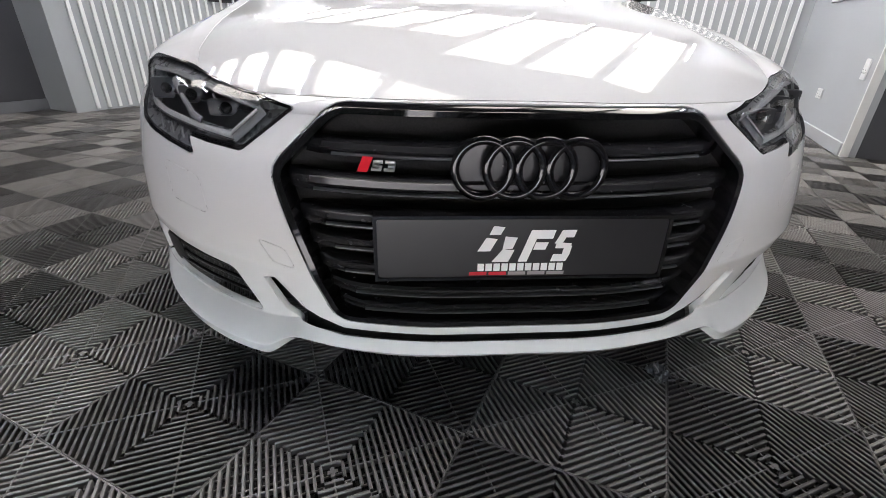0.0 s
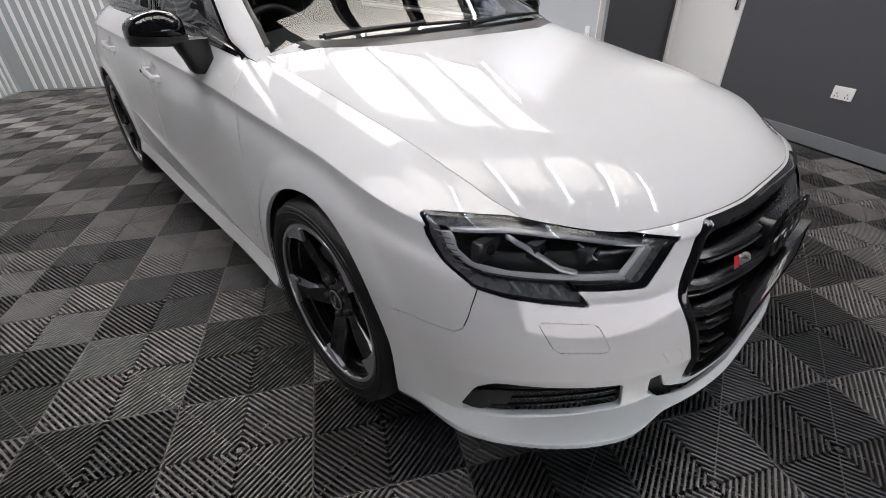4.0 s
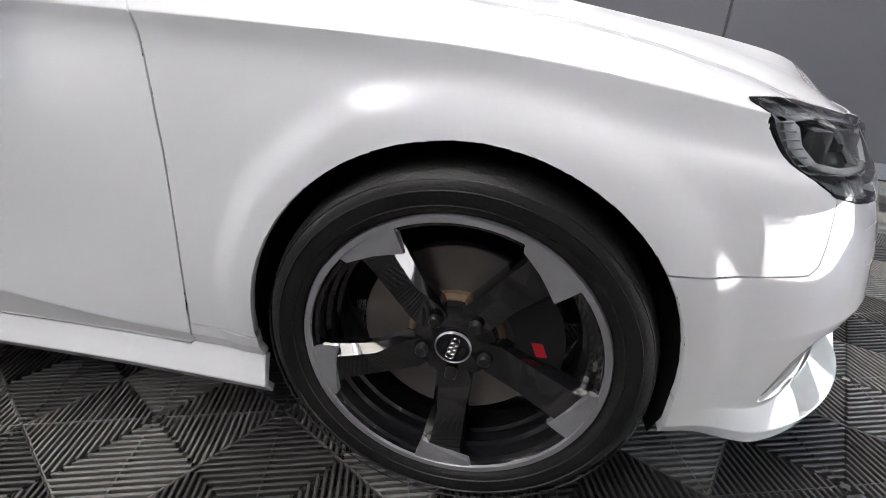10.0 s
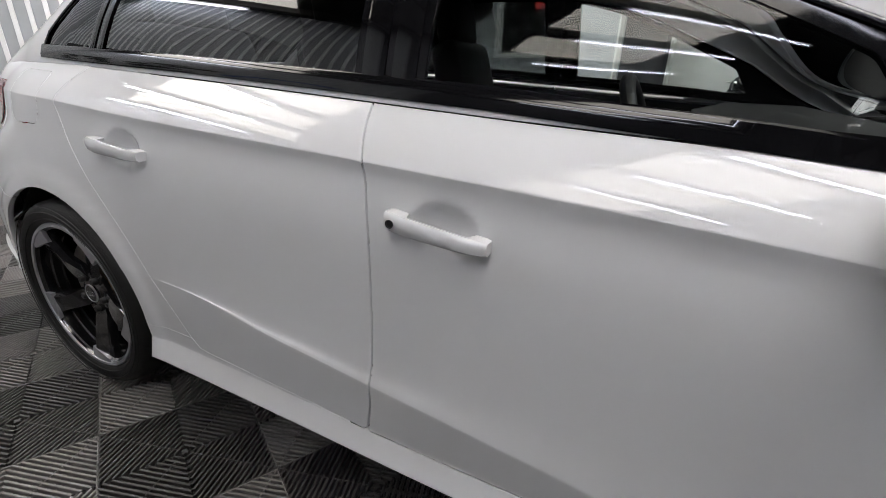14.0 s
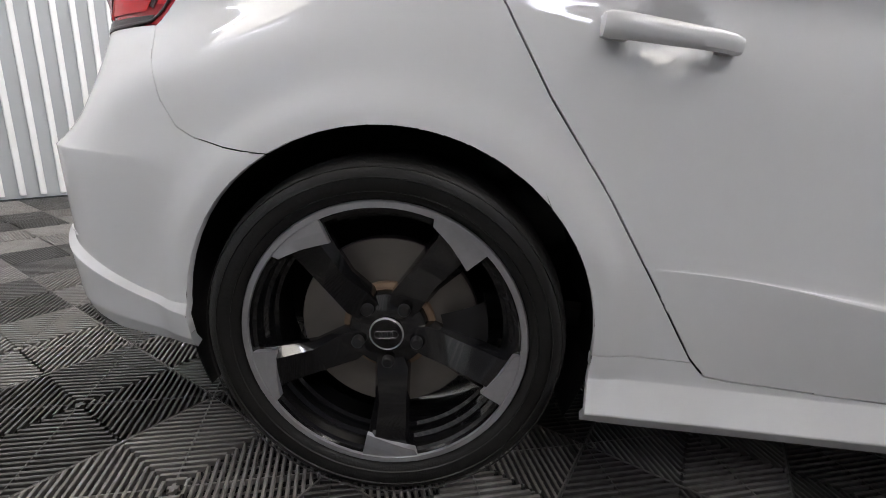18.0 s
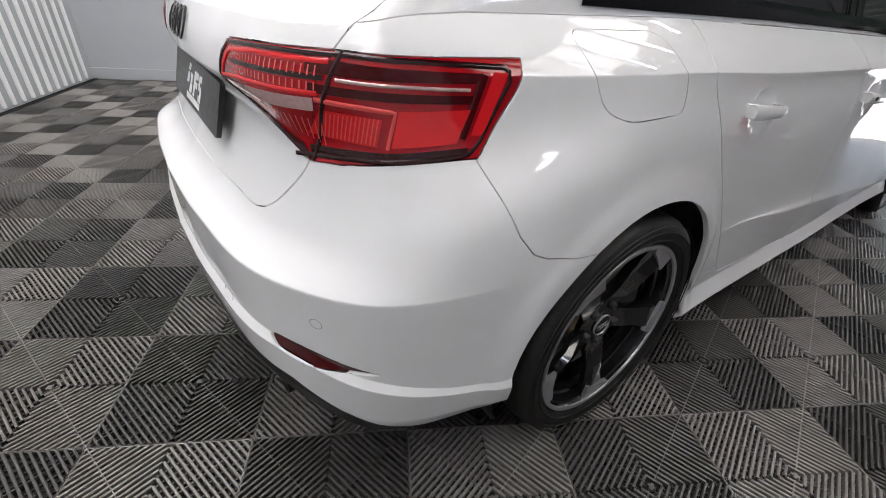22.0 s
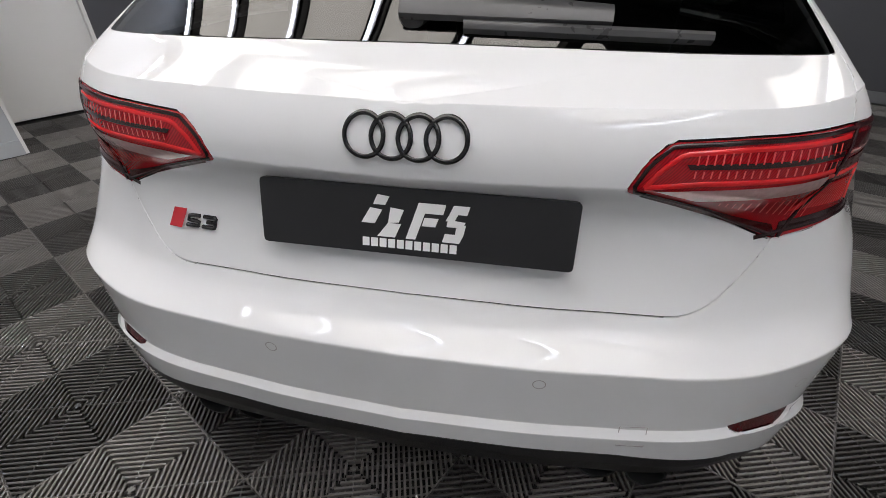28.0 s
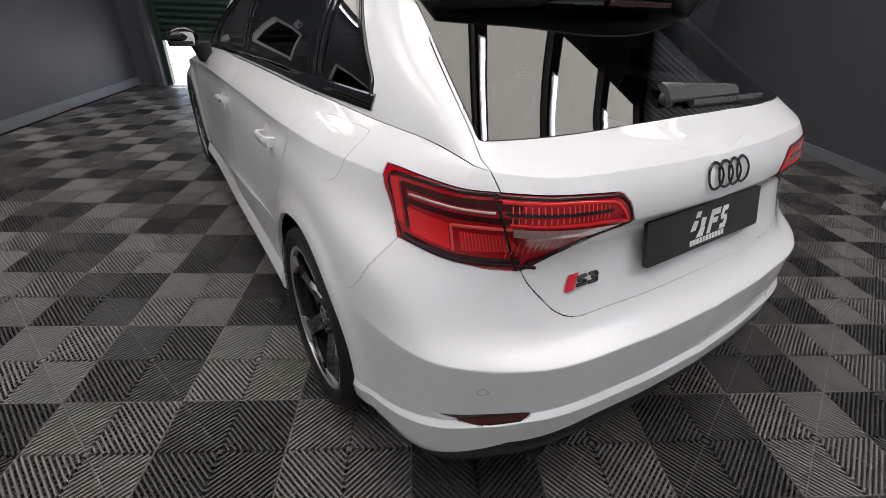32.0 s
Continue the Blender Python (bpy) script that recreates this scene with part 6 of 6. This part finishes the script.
for t in (0, .25, .5, .75, 1):
    w = .020 * (1 - t) ** .5 + .003
    rows.append([bm.verts.new((xx, 2.47 + .10 * t * .6 + yy, 1.358 + .060 * t)) for xx, yy in ((-w, -.015), (0, -.08 * (1 - t)), (w, -.015), (w * .8, .03), (0, .05 * (1 - t) + .015), (-w * .8, .03))])
for a, b in zip(rows[:-1], rows[1:]):
    for k in range(6):
        bm.faces.new((a[k], a[(k + 1) % 6], b[(k + 1) % 6], b[k]))
bm.faces.new(rows[-1])
part("roof_aerial", bm, M["paint"], car, "white shark-fin aerial", smooth=50)
# lifted rear of the sunroof
bm = bmesh.new()
box(bm, (-.46, 1.40, 1.418), (.46, 2.02, 1.436), .008, m=pose(0, 0, 0))
part("sunroof_glass", bm, M["black_gloss"], car, "black sunroof glass slid open", smooth=40)


def on_glass(x, z, o):
    p = on_tail(x, z)
    return p + Vector((0, .75, .66)) * o


# rear wiper
wiper = empty("rear_wiper")
wiper.parent = tailgate
bm = bmesh.new()
lathe(bm, [(0, .022), (.020, .020), (.026, .008), (.026, 0)], 24, "y", tuple(on_glass(.025, 1.062, 0)))
part("pivot", bm, M["black_plastic"], wiper, smooth=40)
for nm, (x0, z0), (x1, z1), w0, w1, o0, mat in (("arm", (.045, 1.068), (-.285, 1.056), .019, .011, .024, "wiper_grey"), ("blade", (-.06, 1.046), (-.43, 1.038), .007, .005, .012, "wiper_grey")):
    bm = bmesh.new()
    rows = []
    for i in range(11):
        t = i / 10
        x, z, w = x0 + (x1 - x0) * t, z0 + (z1 - z0) * t, w0 + (w1 - w0) * t
        rows.append([bm.verts.new(on_glass(x, z + dz * w, o)) for dz, o in ((-1, o0 - .012), (-.9, o0), (-.2, o0 + .006), (.5, o0 + .006), (1, o0), (1, o0 - .012))])
    for a, b in zip(rows[:-1], rows[1:]):
        for k in range(6):
            bm.faces.new((a[k], a[(k + 1) % 6], b[(k + 1) % 6], b[k]))
    bm.faces.new(rows[0])
    bm.faces.new(rows[-1])
    part(nm, bm, M[mat], wiper, smooth=40)


def on_screen(x, y, o):
    p, n, _, _ = skin.ray_cast(Vector((abs(x), y, 3)), Vector((0, 0, -1)))
    z = p.z if p else .95
    return Vector((x, y, z + o))


for x0, y0, x1, y1 in ((-.56, .395, .10, .375), (.05, .35, .60, .44)):
    w = empty("wiper")
    w.parent = car
    bm = bmesh.new()
    tube(bm, [on_screen(x0 + (x1 - x0) * t, y0 + (y1 - y0) * t, .012) for t in [i / 14 for i in range(15)]], .006, 6)
    part("blade", bm, M["black_plastic"], w, smooth=40)
    bm = bmesh.new()
    tube(bm, [on_screen(x0 + (x1 - x0) * t, y0 + (y1 - y0) * t - .03 * (1 - t), .022) for t in [i / 8 * .62 for i in range(9)]], [.010 - .004 * i / 8 for i in range(9)], 6)
    part("arm", bm, M["black_plastic"], w, smooth=40)

# black edge of the windscreen beside the pillars
for s in (-1, 1):
    edge = resample([(.698, .47), (.668, .62), (.606, .93), (.560, 1.15), (.541, 1.205)], 40)
    strip("screen_trim", edge, .016, M["black_plastic"], car, lambda a, b, o, s=s: on_screen(a * s, b, o), .004, "black windscreen edge trim")
# interior
cabin = empty("cabin")
cabin.parent = car
bm = bmesh.new()
box(bm, (-.70, .62, .30), (.70, 2.75, .36), .02)
part("cabin_floor", bm, M["interior"], cabin)
bm = bmesh.new()
rows = []
for i in range(17):
    x = -.70 + 1.4 * i / 16
    hump = .035 * math.exp(-((x + .36) / .16) ** 2)
    rows.append([bm.verts.new((x, y, z)) for y, z in ((.40, .90), (.62, .935), (.86, .935 + hump), (.98, .90 + hump * .6), (1.0, .80), (.93, .60), (.93, .40))])
for a, b in zip(rows[:-1], rows[1:]):
    for k in range(6):
        bm.faces.new((a[k], a[k + 1], b[k + 1], b[k]))
part("dashboard", bm, M["interior"], cabin, smooth=50)
wheel_m = pose(-.36, 1.10, .86, 68, 0, 0)
bm = bmesh.new()
lathe(bm, [(.168 + .016 * math.cos(a), .016 * math.sin(a)) for a in [2 * math.pi * k / 10 for k in range(11)]], 40, "z")
part("steering_wheel", bm, M["leather"], cabin, "black leather steering wheel", smooth=60).matrix_basis = wheel_m
bm = bmesh.new()
box(bm, (-.075, -.055, -.03), (.075, .055, .01), .02)
for a, b in (((-.16, -.012, -.01), (-.06, .012, .006)), ((.06, -.012, -.01), (.16, .012, .006)), ((-.012, -.16, -.01), (.012, -.05, .006))):
    box(bm, a, b, .004)
part("wheel_boss", bm, M["leather"], cabin, smooth=50).matrix_basis = wheel_m


def seat(x, y):
    st = empty("seat")
    st.parent = cabin
    bm = bmesh.new()
    box(bm, (x - .25, y - .28, .42), (x + .25, y + .24, .58), .05, 3)
    part("cushion", bm, M["leather"], st, smooth=60)
    bm = bmesh.new()
    box(bm, (-.24, -.055, 0), (.24, .055, .60), .05, 3)
    for v in bm.verts:
        v.co.x *= 1 - .25 * max(0, v.co.z - .35) / .25
    part("backrest", bm, M["leather"], st, smooth=60).matrix_basis = pose(x, y + .20, .54, -14)
    bm = bmesh.new()
    box(bm, (-.12, -.045, 0), (.12, .045, .19), .04, 3)
    part("headrest", bm, M["leather"], st, smooth=60).matrix_basis = pose(x, y + .35, 1.10, -8)


seat(-.36, 1.55)
seat(.36, 1.55)
seat(-.34, 2.22)
seat(.34, 2.22)
bm = bmesh.new()
top, _, low = top_grid(60)
rows = [[bm.verts.new(tuple(p * np.array([s, 1, 1]) - np.array([0, 0, .03]))) for p in row] for s in (1,) for row in top[low:, 28:50]]
for a, b in zip(rows[:-1], rows[1:]):
    for k in range(len(a) - 1):
        bm.faces.new((a[k], a[k + 1], b[k + 1], b[k]))
rows = [[bm.verts.new(tuple(p * np.array([-1, 1, 1]) - np.array([0, 0, .03]))) for p in row] for row in top[low:, 28:50]]
for a, b in zip(rows[:-1], rows[1:]):
    for k in range(len(a) - 1):
        bm.faces.new((a[k], a[k + 1], b[k + 1], b[k]))
part("headlining", bm, M["headlining"], cabin)
bm = bmesh.new()
box(bm, (-.06, 1.16, 1.245), (.06, 1.18, 1.30), .012)
part("rear_view_mirror", bm, M["black_plastic"], cabin, smooth=40)


# ---- things along the walls ----
def stand(name, p, q, turn, label, category, group=""):
    root = empty(name)
    root.matrix_basis = ROOM @ pose(p, q, 0, 0, 0, turn)
    return tagged(root, label, category, group)


ext = stand("fire_extinguisher", -1.12, -2.33, 0, "red fire extinguisher with a black hose beside the shutter", "fire extinguisher")
bm = bmesh.new()
lathe(bm, [(0, .02), (.062, .02), (.074, .035), (.075, .06), (.075, .38), (.068, .42), (.045, .445), (.022, .452), (.020, .475), (0, .478)], 32, "z")
part("cylinder", bm, M["red_metal"], ext, smooth=35)
bm = bmesh.new()
lathe(bm, [(.070, 0), (.082, 0), (.082, .05), (.0755, .06)], 32, "z")
part("foot", bm, M["black_plastic"], ext, smooth=35)
bm = bmesh.new()
lathe(bm, [(.0757, .13), (.0757, .33)], 14, "z", (0, 0, 0), (35, 145))
lab = part("instruction_label", bm, M["paper"], ext, "white printed instruction label")
for i, (w, mat) in enumerate(((100, "grey_print"), (92, "red_badge"), (78, "red_badge"), (85, "red_badge"), (70, "red_badge"), (88, "grey_print"))):
    bm = bmesh.new()
    z = .31 - i * .03
    lathe(bm, [(.0762, z), (.0762, z + .012)], 10, "z", (0, 0, 0), (90 - w / 2, 90 + w / 2))
    part("print_bar", bm, M[mat], lab)
bm = bmesh.new()
lathe(bm, [(0, .475), (.016, .475), (.018, .50), (.014, .52), (0, .522)], 16, "z")
part("valve", bm, M["satin"], ext, smooth=40)
for dz, tilt in ((.0, -14), (.03, 12)):
    bm = bmesh.new()
    box(bm, (-.012, -.01, 0), (.012, .14, .006), .002)
    part("lever", bm, M["red_metal"], ext).matrix_basis = pose(0, 0, .505 + dz * .4, tilt, 0, -70)
bm = bmesh.new()
tube(bm, [(.0, 0, .50), (.06, .03, .505), (.13, .05, .46), (.155, .05, .36), (.15, .045, .22), (.135, .04, .10), (.12, .05, .03)], .011, 10)
part("hose", bm, M["hose"], ext, smooth=50)

spr = stand("pump_sprayer", -1.44, -2.27, 20, "white plastic pump sprayer with a blue collar", "sprayer")
bm = bmesh.new()
lathe(bm, [(0, 0), (.085, 0), (.088, .012), (.05, .02), (.045, .05), (.078, .07), (.084, .085), (.084, .20), (.088, .205), (.088, .215), (.084, .22), (.082, .33), (.070, .355), (0, .36)], 32, "z")
part("tank", bm, M["cloudy"], spr, smooth=35)
bm = bmesh.new()
lathe(bm, [(.070, .352), (.074, .358), (.074, .385), (.066, .39)], 32, "z")
part("collar", bm, M["blue_band"], spr, smooth=35)
bm = bmesh.new()
lathe(bm, [(0, .388), (.088, .388), (.090, .396), (.085, .404), (0, .406)], 32, "z")
part("cap", bm, M["cloudy"], spr, smooth=35)
bm = bmesh.new()
lathe(bm, [(.022 + .010 * math.cos(a), .010 * math.sin(a)) for a in [2 * math.pi * k / 8 for k in range(9)]], 20, "y", (0, 0, .435))
part("pump_handle", bm, M["black_plastic"], spr, smooth=50)
for a0, z0, n in ((60, .29, 2), (75, .12, 3)):
    for k in range(n):
        bm = bmesh.new()
        lathe(bm, [(.0848, z0), (.0848, z0 + .035)], 4, "z", (0, 0, 0), (a0 + k * 16, a0 + k * 16 + 11))
        part("print_bar", bm, M["graphic"] if n == 2 else M["grey_print"], spr)

can = stand("plastic_canister", -.84, -2.36, 8, "cloudy white plastic canister with a dark label", "canister")
bm = bmesh.new()
prism(bm, round_poly([(-.095, 0), (.095, 0), (.098, .20), (.075, .275), (.02, .285), (-.03, .275), (-.095, .21)], .03, 5), .11, lambda a, b, d: Vector((a, .055 - d, b)))
part("body", bm, M["cloudy"], can, smooth=50)
bm = bmesh.new()
lathe(bm, [(0, .32), (.020, .32), (.022, .31), (.022, .275)], 18, "z", (-.055, 0, -.02))
part("screw_cap", bm, M["cloudy"], can, smooth=40)
bm = bmesh.new()
prism(bm, round_poly([(-.06, .04), (.05, .04), (.05, .15), (-.06, .15)], .03, 5), .002, lambda a, b, d: Vector((a, .055 + d, b)))
part("label", bm, M["graphic"], can, "dark round-cornered label")
bm = bmesh.new()
prism(bm, round_poly([(.02, .20), (.06, .20), (.05, .245), (.02, .255)], .012, 4), .003, lambda a, b, d: Vector((a, .0545 + d, b)))
part("grip_hole", bm, M["graphic"], can)
for i in range(3):
    bm = bmesh.new()
    box(bm, (-.045, .0572, .065 + i * .025), (.035, .0580, .075 + i * .025))
    part("print_bar", bm, M["grey_print"], can)

gun = stand("spray_lance", -1.72, SOUTH + .10, 0, "white spray trigger on a black hose", "hose")
bm = bmesh.new()
box(bm, (-.09, -.012, .20), (.05, .012, .222), .005)
box(bm, (.02, -.012, .15), (.05, .012, .205), .005)
part("trigger", bm, M["cloudy"], gun, smooth=40)
bm = bmesh.new()
pts = [(.03, 0, .155), (-.05, .02, .14), (-.16, .05, .09), (-.20, .09, .03), (-.12, .14, .012), (.05, .16, .012), (.20, .13, .02), (.28, .07, .09)]
tube(bm, pts, .008, 8)
part("hose", bm, M["hose"], gun, smooth=50)

skt = stand("shutter_switch", -.63, SOUTH + .10, 0, "small white switch box with a hanging cord by the shutter", "switch")
bm = bmesh.new()
box(bm, (-.025, -.02, .36), (.025, .015, .44), .006)
part("box", bm, M["socket"], skt, smooth=40)
bm = bmesh.new()
tube(bm, [(0, 0, .36), (.005, .01, .25), (.0, .02, .12), (-.03, .05, .03), (-.10, .08, .006), (.05, .13, .006), (.2, .10, .006)], .004, 6)
part("cord", bm, M["socket"], skt, smooth=50)
ball = stand("bottle_caps", -.98, -2.26, 0, "small red and pale plastic caps on the floor", "cap")
for dx, dz, r, mat in ((0, .022, .022, "red_metal"), (.03, .02, .02, "cloudy"), (.012, .045, .016, "cloudy")):
    bm = bmesh.new()
    bmesh.ops.create_uvsphere(bm, u_segments=14, v_segments=8, radius=r)
    part("cap", bm, M[mat], ball, smooth=60).location = (dx, 0, dz)

scrap = empty("floor_scrap", (.43, -.72, 0))
tagged(scrap, "small crumpled piece of clear film on the floor tiles", "litter")
rng = random.Random(5)
bm = bmesh.new()
net = [[bm.verts.new(((i - 3) * .009 + rng.uniform(-.003, .003), (j - 3) * .011 + rng.uniform(-.003, .003), .002 + rng.uniform(0, .016))) for j in range(7)] for i in range(7)]
for i in range(6):
    for j in range(6):
        if (i, j) not in ((0, 0), (5, 5), (0, 5), (5, 1)):
            bm.faces.new((net[i][j], net[i + 1][j], net[i + 1][j + 1], net[i][j + 1]))
part("film", bm, M["lamp_rib"], scrap)

# black and blue graphics on the slatted west wall: plain slanted shapes
sign = empty("wall_graphic")
sign.matrix_basis = ROOM
tagged(sign, "large black slanted wall graphic with a blue arc on the slats", "sign")
SX = WEST + .45 + .024


def graphic(poly, mat):
    bm = bmesh.new()
    prism(bm, poly, .012, lambda a, b, d: Vector((SX + d, a, b)))
    part("graphic_block", bm, M[mat], sign)


for poly in ([(3.6, 1.30), (3.85, 1.30), (4.10, 1.95), (3.85, 1.95)], [(3.85, 1.75), (4.35, 1.75), (4.42, 1.95), (3.92, 1.95)], [(3.78, 1.52), (4.1, 1.52), (4.17, 1.68), (3.84, 1.68)],
             [(4.25, 1.30), (4.62, 1.30), (4.70, 1.46), (4.30, 1.46)], [(4.50, 1.46), (4.70, 1.46), (4.76, 1.66), (4.55, 1.66)], [(4.38, 1.60), (4.76, 1.60), (4.80, 1.70), (4.40, 1.72)], [(4.40, 1.70), (4.58, 1.70), (4.66, 1.82), (4.46, 1.82)], [(4.46, 1.80), (4.86, 1.80), (4.92, 1.95), (4.52, 1.95)],
             [(2.75, 1.30), (3.30, 1.30), (3.42, 1.52), (2.98, 1.52)], [(2.55, 1.55), (2.95, 1.55), (3.10, 1.76), (2.72, 1.76)], [(3.12, 1.58), (3.42, 1.58), (3.52, 1.78), (3.22, 1.78)], [(2.85, 1.80), (3.2, 1.80), (3.3, 1.95), (2.95, 1.97)]):
    graphic(poly, "graphic")
for i in range(11):
    a = 2.75 + i * .19
    graphic([(a, 1.04), (a + .14, 1.04), (a + .14, 1.22), (a, 1.22)], "graphic")
for i in range(10):
    a0, a1 = radians(20 + 14 * i), radians(20 + 14 * (i + 1))
    graphic([(2.1 + .52 * math.cos(a), 1.05 + .52 * math.sin(a)) for a in (a0, a1)] + [(2.1 + .40 * math.cos(a), 1.05 + .40 * math.sin(a)) for a in (a1, a0)], "blue_graphic")

# office behind the windows
for p, q, w in ((3.7, 1.0, 1.3), (3.0, 4.1, .75)):
    desk = stand("desk", p, q, 0, "pale office desk behind the window", "desk", "office desks")
    bm = bmesh.new()
    box(bm, (-.4, -w / 2, .98), (.4, w / 2, 1.02), .01)
    part("desktop", bm, M["desk"], desk, smooth=40)
    for y in (-w / 2 + .04, w / 2 - .04):
        bm = bmesh.new()
        box(bm, (-.36, y - .02, 0), (.36, y + .02, .98), .004)
        part("side_panel", bm, M["desk"], desk)
    bm = bmesh.new()
    prism(bm, [(-.30, 1.02), (.30, 1.02), (.18, 1.26), (-.18, 1.26)], .30, lambda a, b, d: Vector((-.2 + d, a * w, b)))
    part("screen_hood", bm, M["desk"], desk)
chair = stand("office_chair", 4.6, 1.3, 30, "black office chair in the office", "chair")
bm = bmesh.new()
box(bm, (-.24, -.24, .45), (.24, .24, .53), .04, 3)
part("seat", bm, M["leather"], chair, smooth=60)
bm = bmesh.new()
box(bm, (.18, -.22, .58), (.25, .22, 1.15), .04, 3)
part("backrest", bm, M["leather"], chair, smooth=60)
bm = bmesh.new()
tube(bm, [(0, 0, .05), (0, 0, .46)], .03)
for k in range(5):
    a = 2 * math.pi * k / 5
    tube(bm, [(0, 0, .08), (.28 * math.cos(a), .28 * math.sin(a), .04)], .02)
part("pedestal", bm, M["black_plastic"], chair, smooth=50)
note = room_box("notice", M["red_metal"], (EAST + .036, 1.46, 1.195), (EAST + .040, 1.58, 1.275))
tagged(note, "small red notice stuck inside the window", "notice")
note = room_box("notice", M["green_print"], (EAST + .030, 1.54, 1.195), (EAST + .034, 1.60, 1.275))
tagged(note, "small green notice stuck inside the window", "notice")
note = room_box("notice", M["red_metal"], (OFFICE + .036, 3.78, 1.62), (OFFICE + .040, 4.02, 1.85))
tagged(note, "red printed notice inside the window", "notice")


# parked cars out in the yard
def yard_car(p, q, turn, mat, label):
    c = stand("parked_car", p, q, turn, label, "car", "cars in the yard")
    bm = bmesh.new()
    prism(bm, round_poly([(-2.1, .25), (2.1, .25), (2.15, .55), (1.95, .75), (1.15, .92), (.55, 1.38), (-1.1, 1.42), (-1.85, .98), (-2.1, .85)], .12, 4), 1.7, lambda a, b, d: Vector((a, d - .85, b)))
    part("body", bm, M[mat], c, smooth=45)
    for y in (-.856, .856):
        bm = bmesh.new()
        prism(bm, [(-1.5, .95), (.9, .95), (.5, 1.30), (-1.05, 1.34)], .01, lambda a, b, d: Vector((a, y + d - .005, b)))
        part("window", bm, M["black_gloss"], c)
    for x in (-1.3, 1.3):
        for y in (-.78, .78):
            bm = bmesh.new()
            lathe(bm, [(0, -.1), (.19, -.1), (.21, -.09), (.32, -.1), (.33, -.06), (.33, .06), (.32, .1), (.21, .09), (.19, .1), (0, .1)], 28, "y", (x, y, .33))
            part("wheel", bm, M["rubber"], c, smooth=35)
    for y in (-.6, .6):
        bm = bmesh.new()
        box(bm, (2.08, y - .2, .62), (2.14, y + .2, .74), .02)
        part("headlight", bm, M["satin"], c, smooth=40)


yard_car(-.4, -12.5, 75, "yard_car_silver", "silver car parked far out in the yard")
yard_car(1.9, -13.5, 80, "yard_car_dark", "dark car parked far out in the yard")


# ---- floor: ribbed interlocking tiles, 0.4 m, four quarters each with slanting ribs ----
TILE = .3996
ORIGIN = (-.905, 3.006)


def tile_mesh():
    """Ribs of one tile: concentric squares on their corners round its middle, and bars beneath."""
    V, F = [], []

    def bar(p, q, w, z0, z1):
        p, q = np.array(p), np.array(q)
        d = (q - p) / np.linalg.norm(q - p)
        n = np.array([-d[1], d[0]]) * w / 2
        b = len(V)
        e = .0012
        m = n * .62
        for c, z, o in ((p, z0, n), (q, z0, n), (p, z1 - e, n), (q, z1 - e, n), (p, z1, m), (q, z1, m)):
            V.append((*(c + o), z))
            V.append((*(c - o), z))
        F.extend([(b + 0, b + 2, b + 6, b + 4), (b + 3, b + 1, b + 5, b + 7), (b + 4, b + 6, b + 10, b + 8), (b + 7, b + 5, b + 9, b + 11), (b + 8, b + 10, b + 11, b + 9)])

    h = .2
    step = .2 * math.sqrt(2) / 20
    for sx in (-1, 1):
        for sy in (-1, 1):
            for k in range(20):
                c = (k + .5) * step * math.sqrt(2)
                a0, a1 = max(0.0, c - h), min(h, c)
                if a1 - a0 < .008:
                    continue
                m = .0022
                bar((sx * (a0 + m), sy * (c - a0 - m)), (sx * (a1 - m), sy * (c - a1 + m)), .0067, -.013, 0)
            # thin seam from the middle to the corner, and crossing bars under the ribs
            bar((sx * .012, sy * .012), (sx * .199, sy * .199), .0032, -.013, .0003)
            for k in range(-6, 7):
                c = k * .029
                a0, a1 = max(0.0, c), min(h, h + c)
                if a1 - a0 > .02:
                    bar((sx * a0, sy * (a0 - c)), (sx * a1, sy * (a1 - c)), .0035, -.014, -.0095)
    for e in (-1, 1):
        bar((e * .198, -.2), (e * .198, .2), .0035, -.014, -.002)
        bar((-.2, e * .198), (.2, e * .198), .0035, -.014, -.0012)
    bar((-.006, 0), (.006, 0), .012, -.013, .0002)
    return V, F


TV, TF = tile_mesh()
floor = empty("floor")
tagged(floor, "floor of dark grey ribbed interlocking plastic tiles", "floor", kind="structure")
tile_mes = []
for nm in ("tile_grey", "tile_black"):
    me = bpy.data.meshes.new("tile")
    me.from_pydata(TV, [], TF)
    me.materials.append(M[nm])
    tile_mes.append(me)
spots = []
turned = Matrix.Rotation(radians(ROOM_TURN), 4, "Z")
inv = turned.inverted()
o = inv @ Vector((*ORIGIN, 0))
for i in range(-24, 24):
    for j in range(-24, 24):
        p, q = o.x + i * TILE, o.y + j * TILE
        if WEST - .1 < p < EAST + .1 and SOUTH - .1 < q < NORTH + .1:
            w = turned @ Vector((p, q, 0))
            near = max(abs(w.x) - 1.0, 0) ** 2 + max(w.y - 3.4, -w.y - .9, 0) ** 2
            spots.append((near, p, q, (i + j) % 2))
spots.sort()
for near, p, q, odd in spots[:290]:
    ob = new("tile", tile_mes[odd])
    ob.parent = floor
    ob.matrix_basis = turned @ pose(p, q, 0)
tv = np.array(TV)
for odd, nm in ((0, "tile_grey"), (1, "tile_black")):
    rest = [r for r in spots[290:] if r[3] == odd]
    if rest:
        V = np.concatenate([tv + (p, q, 0) for _, p, q, _ in rest])
        base = [tuple(k + n * len(TV) for k in f) for n in range(len(rest)) for f in TF]
        far = put_mesh("far_tiles", V, base, M[nm], floor)
        far.matrix_basis = turned
        tagged(far, kind="stuff")
